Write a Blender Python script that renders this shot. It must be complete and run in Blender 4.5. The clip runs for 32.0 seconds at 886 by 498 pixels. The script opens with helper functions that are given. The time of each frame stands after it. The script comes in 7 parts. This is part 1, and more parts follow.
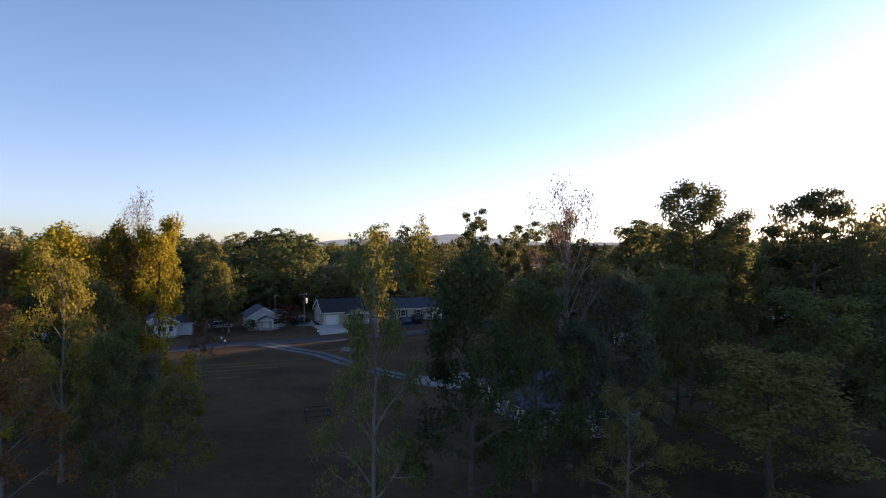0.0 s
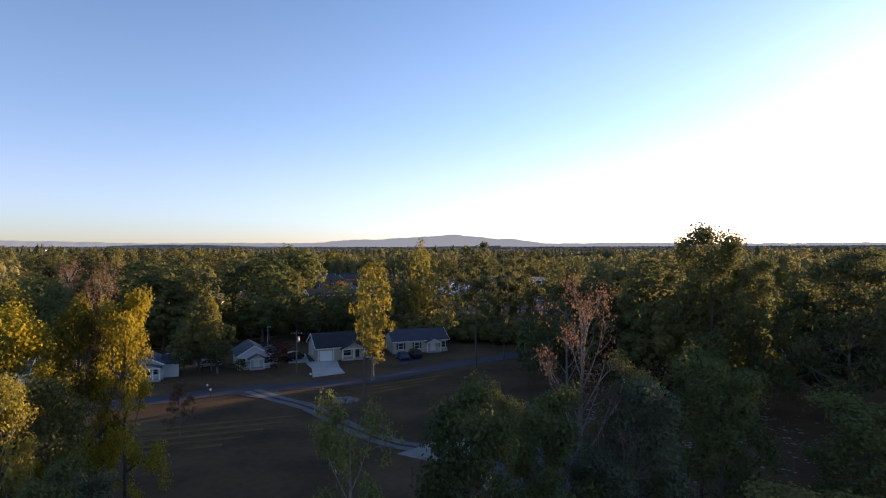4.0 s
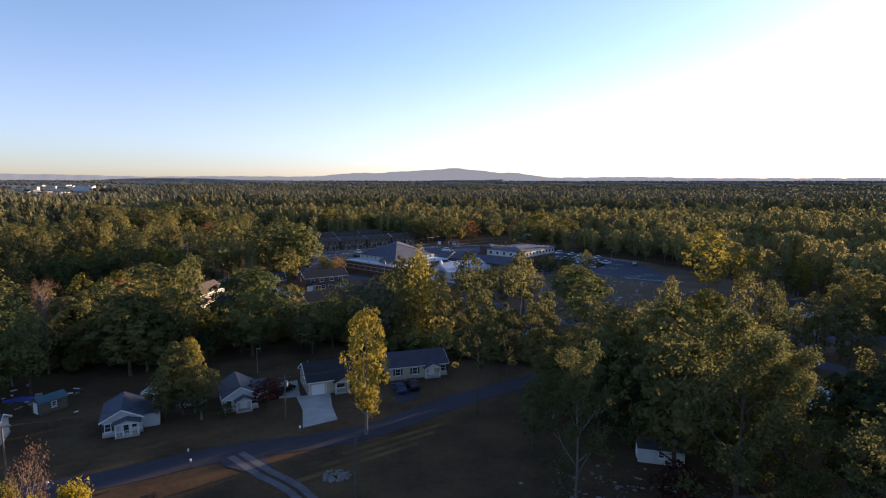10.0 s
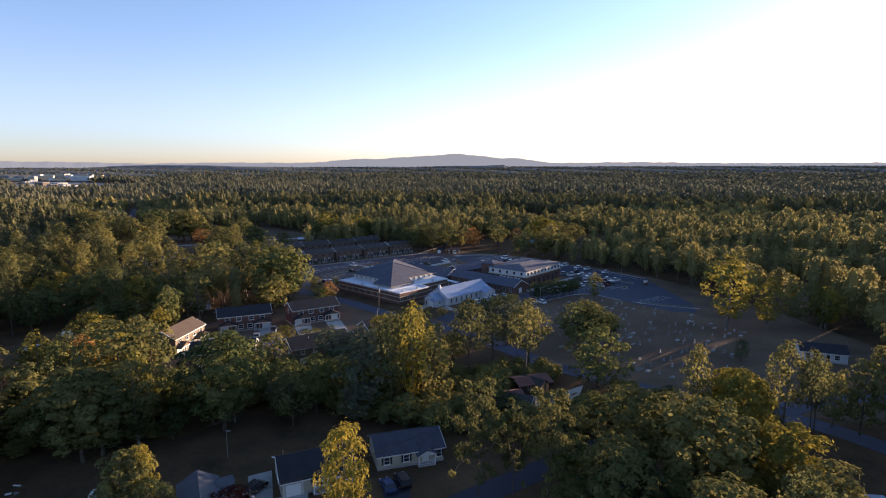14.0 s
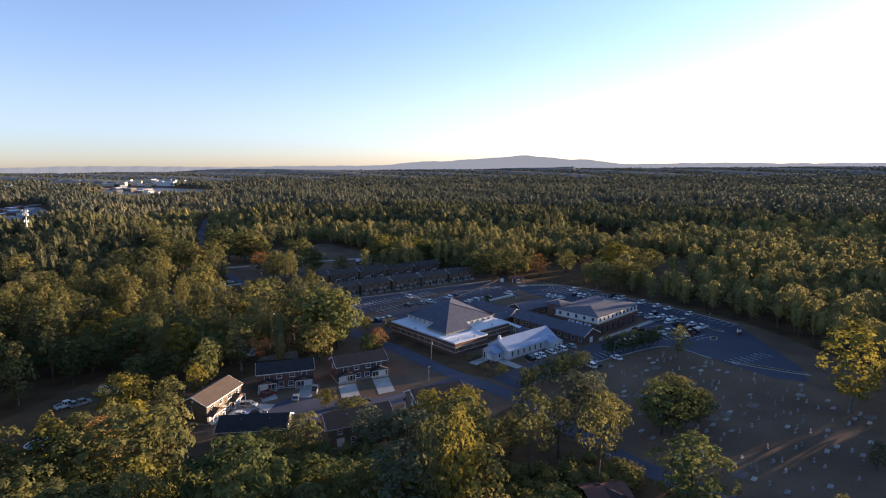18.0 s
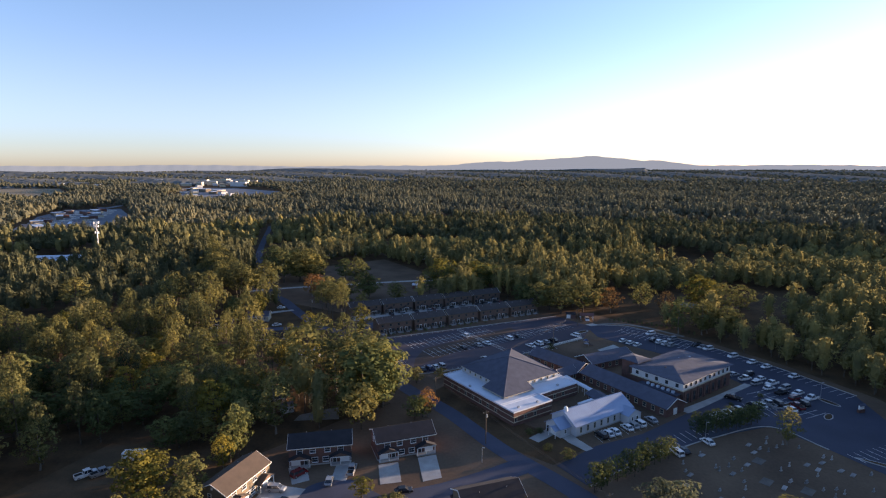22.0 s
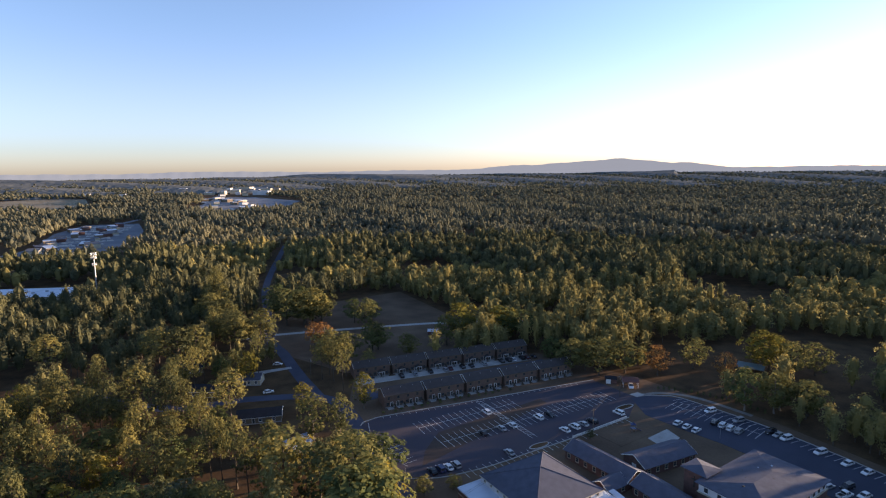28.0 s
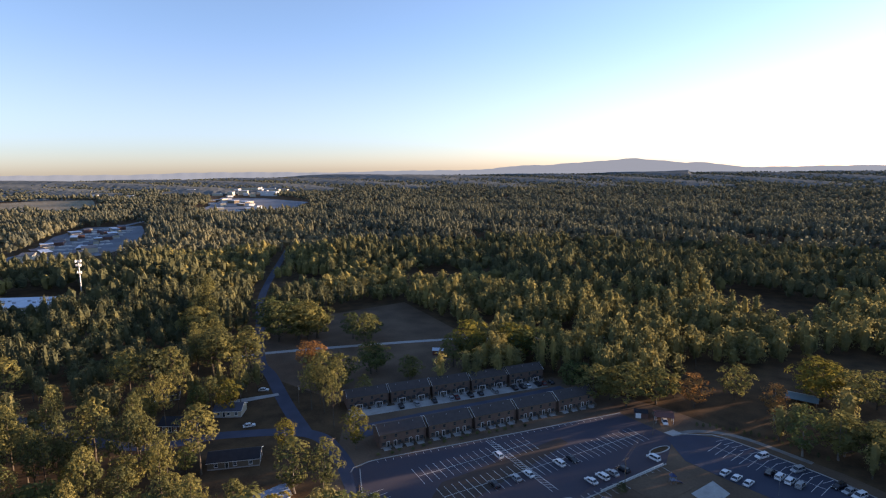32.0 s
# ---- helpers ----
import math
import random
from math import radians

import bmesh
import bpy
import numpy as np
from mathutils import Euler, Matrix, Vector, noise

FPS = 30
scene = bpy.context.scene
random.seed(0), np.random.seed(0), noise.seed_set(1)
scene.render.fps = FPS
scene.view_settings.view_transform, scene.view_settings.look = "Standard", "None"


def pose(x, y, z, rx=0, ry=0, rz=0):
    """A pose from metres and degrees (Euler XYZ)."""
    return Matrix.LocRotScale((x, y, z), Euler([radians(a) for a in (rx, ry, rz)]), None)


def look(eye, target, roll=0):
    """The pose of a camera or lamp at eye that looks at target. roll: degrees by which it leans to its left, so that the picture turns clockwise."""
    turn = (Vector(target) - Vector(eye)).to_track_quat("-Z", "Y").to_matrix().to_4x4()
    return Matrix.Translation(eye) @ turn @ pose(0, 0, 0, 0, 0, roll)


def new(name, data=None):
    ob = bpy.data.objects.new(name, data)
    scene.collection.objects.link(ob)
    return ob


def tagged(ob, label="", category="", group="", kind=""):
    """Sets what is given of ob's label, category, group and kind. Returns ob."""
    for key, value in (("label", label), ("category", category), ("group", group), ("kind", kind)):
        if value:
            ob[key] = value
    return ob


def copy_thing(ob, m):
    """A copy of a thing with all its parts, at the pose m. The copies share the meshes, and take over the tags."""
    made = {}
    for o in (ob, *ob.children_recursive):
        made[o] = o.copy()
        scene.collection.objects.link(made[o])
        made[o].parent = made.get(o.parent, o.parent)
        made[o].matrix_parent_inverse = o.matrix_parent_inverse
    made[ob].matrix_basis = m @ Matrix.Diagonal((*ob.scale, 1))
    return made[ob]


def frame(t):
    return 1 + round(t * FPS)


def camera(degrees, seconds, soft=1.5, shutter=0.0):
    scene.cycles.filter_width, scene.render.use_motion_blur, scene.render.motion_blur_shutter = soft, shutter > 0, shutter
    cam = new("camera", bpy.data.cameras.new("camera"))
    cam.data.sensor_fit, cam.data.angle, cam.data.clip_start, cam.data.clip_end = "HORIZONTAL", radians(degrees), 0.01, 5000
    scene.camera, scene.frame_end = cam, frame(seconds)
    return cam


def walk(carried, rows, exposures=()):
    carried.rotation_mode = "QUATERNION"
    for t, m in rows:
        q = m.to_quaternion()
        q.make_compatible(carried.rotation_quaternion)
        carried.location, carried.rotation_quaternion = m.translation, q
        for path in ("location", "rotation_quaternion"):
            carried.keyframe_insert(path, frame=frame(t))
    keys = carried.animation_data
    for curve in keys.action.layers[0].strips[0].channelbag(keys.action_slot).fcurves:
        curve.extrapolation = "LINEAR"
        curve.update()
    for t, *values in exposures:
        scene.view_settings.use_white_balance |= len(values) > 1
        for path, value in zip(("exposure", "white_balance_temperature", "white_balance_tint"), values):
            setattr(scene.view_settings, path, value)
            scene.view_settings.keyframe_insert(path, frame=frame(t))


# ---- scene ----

# ---- camera ----
cam = camera(77.05, 32.0, soft=1.15)
# seconds, place, heading (left of +y), tilt, lean
ROWS = [
    (0, 0.00, -0.01, 16.20, 0.01, 0.18, -0.03),
    (1, 0.16, 2.35, 17.14, 0.05, 0.25, 0.02),
    (2, 0.38, 4.05, 18.75, 0.05, 0.22, 0.00),
    (3, 0.49, 4.99, 20.77, 0.16, 0.21, -0.08),
    (3.5, 0.47, 5.24, 21.84, 0.16, 0.17, -0.14),
    (5.5, 0.10, 6.72, 27.25, 0.12, 0.19, 0.16),
    (6, 0.06, 7.48, 28.79, 0.15, 0.20, 0.15),
    (6.5, 0.08, 8.22, 30.36, 0.19, 0.21, 0.15),
    (7, 0.14, 9.03, 31.96, 0.20, -0.01, 0.14),
    (7.5, 0.23, 9.89, 33.56, 0.22, -2.04, 0.15),
    (8, 0.34, 10.87, 35.17, 0.23, -4.08, 0.16),
    (8.5, 0.47, 11.98, 36.78, 0.26, -5.97, 0.16),
    (9, 0.57, 13.25, 38.38, 0.27, -6.82, 0.13),
    (9.5, 0.66, 14.66, 39.98, 0.30, -6.77, 0.10),
    (10, 0.70, 16.25, 41.60, 0.28, -6.84, 0.06),
    (11, 0.71, 20.01, 44.98, 0.24, -6.86, 0.07),
    (12, 0.89, 24.47, 48.54, 0.31, -6.95, 0.09),
    (12.5, 1.09, 26.84, 50.34, 0.32, -7.39, 0.07),
    (13, 1.32, 29.23, 52.10, 0.39, -8.48, 0.01),
    (13.5, 1.59, 31.69, 53.82, 0.41, -8.48, -0.06),
    (14, 1.86, 34.19, 55.47, 0.47, -8.45, -0.14),
    (14.5, 2.17, 36.79, 57.06, 0.66, -8.43, -0.22),
    (16.5, 3.24, 48.93, 63.63, 3.35, -8.40, -0.37),
    (17, 3.51, 51.98, 65.24, 4.64, -8.40, -0.41),
    (17.5, 3.60, 55.15, 66.89, 5.90, -8.38, -0.47),
    (18, 3.58, 58.45, 68.58, 7.36, -8.36, -0.47),
    (18.5, 3.45, 61.85, 70.30, 8.63, -8.37, -0.46),
    (19, 3.26, 65.27, 72.04, 9.84, -8.38, -0.42),
    (19.5, 3.02, 68.67, 73.79, 10.72, -8.40, -0.38),
    (20, 2.72, 72.01, 75.54, 11.20, -8.38, -0.34),
    (20.5, 2.36, 75.32, 77.30, 11.55, -8.38, -0.29),
    (21, 1.95, 78.63, 79.05, 12.47, -8.41, -0.22),
    (22, 1.13, 85.38, 82.52, 13.94, -8.47, -0.14),
    (23, 0.32, 92.43, 85.84, 14.65, -8.47, -0.11),
    (24, -0.74, 99.70, 89.10, 15.12, -8.45, -0.13),
    (25, -2.13, 107.04, 92.39, 15.55, -8.39, -0.30),
    (25.5, -2.89, 110.73, 94.04, 15.66, -8.35, -0.41),
    (27.5, -5.64, 126.35, 99.64, 16.42, -8.29, -0.69),
    (28, -6.33, 130.25, 99.99, 16.50, -8.25, -0.72),
    (29, -7.92, 137.95, 100.40, 16.98, -8.29, -0.76),
    (30, -9.79, 145.71, 100.57, 17.24, -8.24, -0.78),
    (31, -11.78, 153.81, 100.73, 17.41, -8.24, -0.80),
    (32, -13.69, 162.19, 100.89, 17.55, -8.22, -0.79),
]
walk(cam, [(t, Matrix.Translation((x, y, z)) @ pose(0, 0, 0, 90 + tilt, 0, turn) @ pose(0, 0, 0, 0, 0, lean))
           for t, x, y, z, turn, tilt, lean in ROWS],
     exposures=[(0, 1.68, 8000, 28), (8, 1.60, 7850, 28), (12, 1.71, 7900, 29), (15, 1.74, 7850, 28), (21, 1.75, 7750, 27), (32, 1.78, 7850, 27)])

# ---- sky, sun ----
SUN_AZ, SUN_EL = 52.0, 5.15      # degrees to the right of +y, and above the horizon
world = bpy.data.worlds.new("sky")
scene.world = world
world.use_nodes = True
wn = world.node_tree
wn.nodes.clear()
sky = wn.nodes.new("ShaderNodeTexSky")
sky.sky_type, sky.sun_disc = "NISHITA", False
sky.sun_elevation, sky.sun_rotation = radians(SUN_EL), radians(SUN_AZ)
sky.altitude, sky.air_density, sky.dust_density, sky.ozone_density = 100, 0.75, 0.5, 3.5
bg = wn.nodes.new("ShaderNodeBackground")
bg.inputs["Strength"].default_value = 0.15
wo = wn.nodes.new("ShaderNodeOutputWorld")
soft_ = wn.nodes.new("ShaderNodeHueSaturation")
soft_.inputs["Saturation"].default_value = 0.80
wn.links.new(sky.outputs[0], soft_.inputs["Color"])
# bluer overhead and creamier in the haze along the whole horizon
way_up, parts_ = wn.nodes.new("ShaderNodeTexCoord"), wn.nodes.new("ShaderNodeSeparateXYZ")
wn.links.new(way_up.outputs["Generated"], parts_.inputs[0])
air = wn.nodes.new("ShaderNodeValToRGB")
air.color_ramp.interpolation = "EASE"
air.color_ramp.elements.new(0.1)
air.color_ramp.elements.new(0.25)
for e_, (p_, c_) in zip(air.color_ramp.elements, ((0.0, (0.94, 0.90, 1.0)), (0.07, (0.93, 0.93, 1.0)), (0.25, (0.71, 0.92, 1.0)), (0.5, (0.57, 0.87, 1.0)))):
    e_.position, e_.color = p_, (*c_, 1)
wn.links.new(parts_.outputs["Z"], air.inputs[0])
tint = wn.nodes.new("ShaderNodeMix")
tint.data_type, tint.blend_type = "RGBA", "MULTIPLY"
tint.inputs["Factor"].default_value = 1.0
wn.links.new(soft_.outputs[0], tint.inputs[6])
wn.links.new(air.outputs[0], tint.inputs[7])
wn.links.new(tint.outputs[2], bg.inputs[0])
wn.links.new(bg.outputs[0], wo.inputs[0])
sun_data = bpy.data.lights.new("sun", "SUN")
sun_data.energy, sun_data.angle, sun_data.color = 4.5, radians(0.6), (1.0, 0.86, 0.65)
sun = new("sun", sun_data)
az, el = radians(SUN_AZ), radians(SUN_EL)
sun.matrix_world = look((0, 0, 200), (-math.sin(az) * math.cos(el) * 100, -math.cos(az) * math.cos(el) * 100, 200 - math.sin(el) * 100))

# ---- materials ----
MATS = {}


def ramp(nt, src, stops):
    r = nt.nodes.new("ShaderNodeValToRGB")
    while len(r.color_ramp.elements) < len(stops):
        r.color_ramp.elements.new(0.5)
    for e, (p, c) in zip(r.color_ramp.elements, stops):
        e.position, e.color = p, (*c, 1)
    nt.links.new(src, r.inputs[0])
    return r.outputs[0]


def mat(name, colour, colour2=None, rough=0.85, scale=0.5, fine=6.0, bump=0.0, metal=0.0, island=False, ob_random=0.0, space="Object", spec=0.3):
    """A surface with a broad and a fine variation between two colours, in metres."""
    if name in MATS:
        return MATS[name]
    m = bpy.data.materials.new(name)
    m.use_nodes = True
    nt = m.node_tree
    b = nt.nodes["Principled BSDF"]
    b.inputs["Roughness"].default_value, b.inputs["Metallic"].default_value = rough, metal
    b.inputs["Specular IOR Level"].default_value = spec
    tc = nt.nodes.new("ShaderNodeTexCoord")
    n1, n2 = nt.nodes.new("ShaderNodeTexNoise"), nt.nodes.new("ShaderNodeTexNoise")
    n1.inputs["Scale"].default_value, n1.inputs["Detail"].default_value = scale, 4
    n2.inputs["Scale"].default_value, n2.inputs["Detail"].default_value = fine, 3
    for n in (n1, n2):
        nt.links.new(tc.outputs[space], n.inputs["Vector"])
    mx = nt.nodes.new("ShaderNodeMath")
    mx.operation = "MULTIPLY_ADD"
    nt.links.new(n2.outputs[0], mx.inputs[0])
    mx.inputs[1].default_value = 0.4
    nt.links.new(n1.outputs[0], mx.inputs[2])
    src = mx.outputs[0]
    if island or ob_random:
        g = nt.nodes.new("ShaderNodeNewGeometry") if island else nt.nodes.new("ShaderNodeObjectInfo")
        k = nt.nodes.new("ShaderNodeMath")
        k.operation = "MULTIPLY_ADD"
        nt.links.new(g.outputs["Random Per Island" if island else "Random"], k.inputs[0])
        k.inputs[1].default_value = 0.5 if island else ob_random
        nt.links.new(src, k.inputs[2])
        src = k.outputs[0]
    c2 = colour2 or tuple(c * 0.65 for c in colour)
    lo, hi = (0.42, 1.0) if not (island or ob_random) else (0.5, 1.3)
    mr = nt.nodes.new("ShaderNodeMapRange")
    mr.inputs[1].default_value, mr.inputs[2].default_value = lo, hi
    nt.links.new(src, mr.inputs[0])
    col = ramp(nt, mr.outputs[0], [(0.0, c2), (1.0, colour)])
    nt.links.new(col, b.inputs["Base Color"])
    if bump:
        bp = nt.nodes.new("ShaderNodeBump")
        bp.inputs["Strength"].default_value, bp.inputs["Distance"].default_value = bump, 0.05
        nt.links.new(n2.outputs[0], bp.inputs["Height"])
        nt.links.new(bp.outputs[0], b.inputs["Normal"])
    MATS[name] = m
    return m


def leaf_mat(name, ca, cb, cc, through_light=0.40, broad=0.08):
    """Leaves: three colours spread leaf by leaf and tree by tree, with light coming through."""
    if name in MATS:
        return MATS[name]
    m = bpy.data.materials.new(name)
    m.use_nodes = True
    nt = m.node_tree
    nt.nodes.clear()
    out = nt.nodes.new("ShaderNodeOutputMaterial")
    geo, inf = nt.nodes.new("ShaderNodeNewGeometry"), nt.nodes.new("ShaderNodeObjectInfo")
    tc = nt.nodes.new("ShaderNodeNewGeometry")
    nz = nt.nodes.new("ShaderNodeTexNoise")
    nz.inputs["Scale"].default_value, nz.inputs["Detail"].default_value = broad, 2
    nt.links.new(tc.outputs["Position"], nz.inputs["Vector"])
    a = nt.nodes.new("ShaderNodeMath")
    a.operation = "MULTIPLY_ADD"
    nt.links.new(geo.outputs["Random Per Island"], a.inputs[0])
    a.inputs[1].default_value = 0.13
    b = nt.nodes.new("ShaderNodeMath")
    b.operation = "MULTIPLY_ADD"
    nt.links.new(inf.outputs["Random"], b.inputs[0])
    b.inputs[1].default_value = 0.35
    nt.links.new(nz.outputs[0], b.inputs[2])
    nt.links.new(b.outputs[0], a.inputs[2])
    mr = nt.nodes.new("ShaderNodeMapRange")
    mr.inputs[1].default_value, mr.inputs[2].default_value = 0.36, 1.0
    nt.links.new(a.outputs[0], mr.inputs[0])
    col = ramp(nt, mr.outputs[0], [(0.0, ca), (0.5, cb), (1.0, cc)])
    d, t = nt.nodes.new("ShaderNodeBsdfDiffuse"), nt.nodes.new("ShaderNodeBsdfTranslucent")
    nt.links.new(col, d.inputs[0])
    nt.links.new(col, t.inputs[0])
    mx = nt.nodes.new("ShaderNodeMixShader")
    mx.inputs[0].default_value = through_light
    nt.links.new(d.outputs[0], mx.inputs[1])
    nt.links.new(t.outputs[0], mx.inputs[2])
    nt.links.new(mx.outputs[0], out.inputs[0])
    MATS[name] = m
    return m


LAWN = mat("dry_lawn", (0.190, 0.126, 0.086), (0.094, 0.063, 0.046), 0.95, 0.06, 1.1, 0.4, spec=0.03)
GRASS = mat("dry_grass", (0.142, 0.084, 0.046), (0.052, 0.034, 0.022), 0.95, 0.11, 1.1, 0.5, spec=0.03)
DIRT = mat("bare_earth", (0.16, 0.10, 0.06), (0.07, 0.05, 0.032), 0.95, 0.15, 2.0, 0.4, spec=0.03)
# dry straw, with low sunlight put into its colour
SUNSTRAW = mat("sunlit_straw", (0.20, 0.120, 0.052), (0.08, 0.052, 0.026), 0.95, 0.25, 3.0, 0.4, spec=0.03)
STREET = mat("street_asphalt", (0.042, 0.043, 0.060), (0.026, 0.027, 0.037), 0.9, 0.12, 3.0, 0.2)
ASPHALT = mat("asphalt", (0.066, 0.078, 0.115), (0.042, 0.050, 0.075), 0.9, 0.12, 3.0, 0.2)
MAINASPH = mat("stained_asphalt", (0.084, 0.060, 0.064), (0.038, 0.043, 0.066), 0.9, 0.03, 1.2, 0.2)
NEWASPH = mat("dark_asphalt", (0.052, 0.061, 0.090), (0.034, 0.040, 0.061), 0.9, 0.06, 2.0, 0.2)
REDASPH = mat("dusty_asphalt", (0.085, 0.052, 0.038), (0.040, 0.032, 0.030), 0.9, 0.06, 1.0, 0.2)
CONCRETE = mat("concrete", (0.42, 0.41, 0.39), (0.27, 0.26, 0.25), 0.85, 0.3, 4.0, 0.2)
GRAVEL = mat("gravel", (0.26, 0.24, 0.22), (0.13, 0.12, 0.11), 0.95, 0.3, 5.0, 0.6)
PAINT = mat("road_paint", (0.75, 0.75, 0.72), (0.5, 0.5, 0.48), 0.7, 0.5, 8.0)
BARK = mat("bark", (0.13, 0.10, 0.075), (0.05, 0.04, 0.03), 0.95, 1.0, 9.0, 0.6)
PALEBARK = mat("pale_bark", (0.24, 0.21, 0.18), (0.10, 0.09, 0.075), 0.9, 0.7, 7.0, 0.4)
L_GREEN = leaf_mat("leaves_green", (0.038, 0.054, 0.028), (0.098, 0.118, 0.048), (0.190, 0.186, 0.066))
L_OLIVE = leaf_mat("leaves_olive", (0.046, 0.056, 0.030), (0.126, 0.128, 0.052), (0.230, 0.198, 0.070))
L_YELLOW = leaf_mat("leaves_yellow", (0.068, 0.072, 0.026), (0.164, 0.146, 0.038), (0.295, 0.230, 0.048))
L_GOLD = leaf_mat("leaves_golden", (0.10, 0.086, 0.022), (0.25, 0.196, 0.030), (0.40, 0.29, 0.036))
L_ORANGE = leaf_mat("leaves_orange", (0.115, 0.068, 0.036), (0.225, 0.115, 0.050), (0.340, 0.180, 0.066))
L_RED = leaf_mat("leaves_dark_red", (0.04, 0.016, 0.014), (0.08, 0.028, 0.022), (0.13, 0.045, 0.03))
L_PINE = leaf_mat("pine_needles", (0.042, 0.054, 0.034), (0.112, 0.112, 0.047), (0.215, 0.186, 0.066), 0.42, 0.10)
L_PINEWOOD = leaf_mat("pine_wood_needles", (0.064, 0.074, 0.050), (0.142, 0.138, 0.070), (0.230, 0.200, 0.086), 0.44, 0.10)
# far woods: distance haze is mixed into the leaf colours, paler and bluer
L_HAZEWOOD = leaf_mat("hazed_wood_leaves", (0.094, 0.112, 0.096), (0.162, 0.162, 0.112), (0.232, 0.214, 0.130), 0.54, 0.06)
L_MIX = leaf_mat("autumn_leaves", (0.066, 0.076, 0.048), (0.158, 0.152, 0.072), (0.290, 0.240, 0.090), 0.42, 0.11)
L_CEDAR = leaf_mat("cedar_needles", (0.028, 0.042, 0.022), (0.066, 0.086, 0.038), (0.130, 0.138, 0.052), 0.3, 0.2)
L_RUSSET = leaf_mat("russet_leaves", (0.09, 0.055, 0.04), (0.15, 0.085, 0.06), (0.22, 0.12, 0.08))
L_PALE = leaf_mat("leaves_grey_green", (0.062, 0.076, 0.052), (0.126, 0.138, 0.086), (0.199, 0.205, 0.116))
WHITEWALL = mat("white_siding", (0.55, 0.56, 0.57), (0.42, 0.43, 0.44), 0.7, 0.4, 5.0)
CREAM = mat("cream_siding", (0.50, 0.44, 0.33), (0.38, 0.33, 0.25), 0.75, 0.4, 5.0)
TAN = mat("tan_siding", (0.19, 0.142, 0.097), (0.14, 0.106, 0.074), 0.75, 0.4, 5.0)
BRICK = mat("red_brick", (0.165, 0.080, 0.064), (0.095, 0.050, 0.042), 0.9, 0.8, 9.0, 0.3)
BROWNBRICK = mat("brown_brick", (0.20, 0.125, 0.095), (0.12, 0.075, 0.06), 0.9, 0.8, 9.0, 0.3)
SHINGLE = mat("grey_shingles", (0.092, 0.102, 0.138), (0.062, 0.069, 0.094), 0.9, 0.5, 9.0, 0.4)
SLATE = mat("slate_grey_shingles", (0.058, 0.062, 0.084), (0.038, 0.041, 0.056), 0.9, 0.5, 9.0, 0.4)
BLUESHINGLE = mat("blue_grey_shingles", (0.12, 0.128, 0.15), (0.08, 0.086, 0.10), 0.85, 0.5, 9.0, 0.4)
DARKSHINGLE = mat("dark_shingles", (0.030, 0.030, 0.036), (0.018, 0.018, 0.022), 0.9, 0.5, 9.0, 0.4)
BROWNSHINGLE = mat("brown_shingles", (0.075, 0.062, 0.060), (0.045, 0.038, 0.038), 0.9, 0.5, 9.0, 0.4)
TANSHINGLE = mat("tan_brown_shingles", (0.105, 0.076, 0.058), (0.070, 0.052, 0.042), 0.9, 0.5, 9.0, 0.4)
REDROOF = mat("red_metal_roof", (0.20, 0.075, 0.06), (0.13, 0.05, 0.04), 0.6, 0.5, 4.0)
METALROOF = mat("pale_metal_roof", (0.276, 0.369, 0.508), (0.221, 0.291, 0.410), 0.5, 0.2, 2.0, metal=0.2)
WHITEROOF = mat("white_membrane", (0.60, 0.66, 0.74), (0.44, 0.50, 0.57), 0.7, 0.15, 2.0)
TRIM = mat("white_trim", (0.78, 0.78, 0.76), (0.66, 0.66, 0.64), 0.6, 0.5, 5.0)
DARKTRIM = mat("dark_trim", (0.05, 0.045, 0.04), (0.03, 0.028, 0.026), 0.6, 0.5, 5.0)
POLE = mat("weathered_wood", (0.15, 0.12, 0.09), (0.08, 0.065, 0.05), 0.9, 1.0, 7.0, 0.4)
STEEL = mat("galvanised_steel", (0.45, 0.46, 0.47), (0.33, 0.34, 0.35), 0.45, 1.0, 5.0, metal=0.7)
STONE = mat("pale_stone", (0.42, 0.40, 0.38), (0.13, 0.125, 0.12), 0.8, 0.7, 6.0, ob_random=0.4)
GLASS = mat("window_glass", (0.045, 0.05, 0.06), (0.03, 0.033, 0.04), 0.12, 0.2, 1.0, spec=0.6)
BLACKR = mat("tyre_rubber", (0.02, 0.02, 0.02), (0.012, 0.012, 0.012), 0.85, 2.0, 9.0)
PAINTS = {
    "white": mat("white_car_paint", (0.74, 0.74, 0.74), (0.66, 0.66, 0.66), 0.3, 0.5, 3.0, spec=0.5),
    "silver": mat("silver_car_paint", (0.40, 0.41, 0.42), (0.34, 0.35, 0.36), 0.3, 0.5, 3.0, metal=0.4, spec=0.5),
    "black": mat("black_car_paint", (0.018, 0.018, 0.02), (0.012, 0.012, 0.013), 0.25, 0.5, 3.0, spec=0.5),
    "blue": mat("blue_car_paint", (0.03, 0.05, 0.13), (0.025, 0.04, 0.10), 0.25, 0.5, 3.0, spec=0.5),
    "red": mat("red_car_paint", (0.16, 0.018, 0.018), (0.12, 0.015, 0.015), 0.25, 0.5, 3.0, spec=0.5),
}

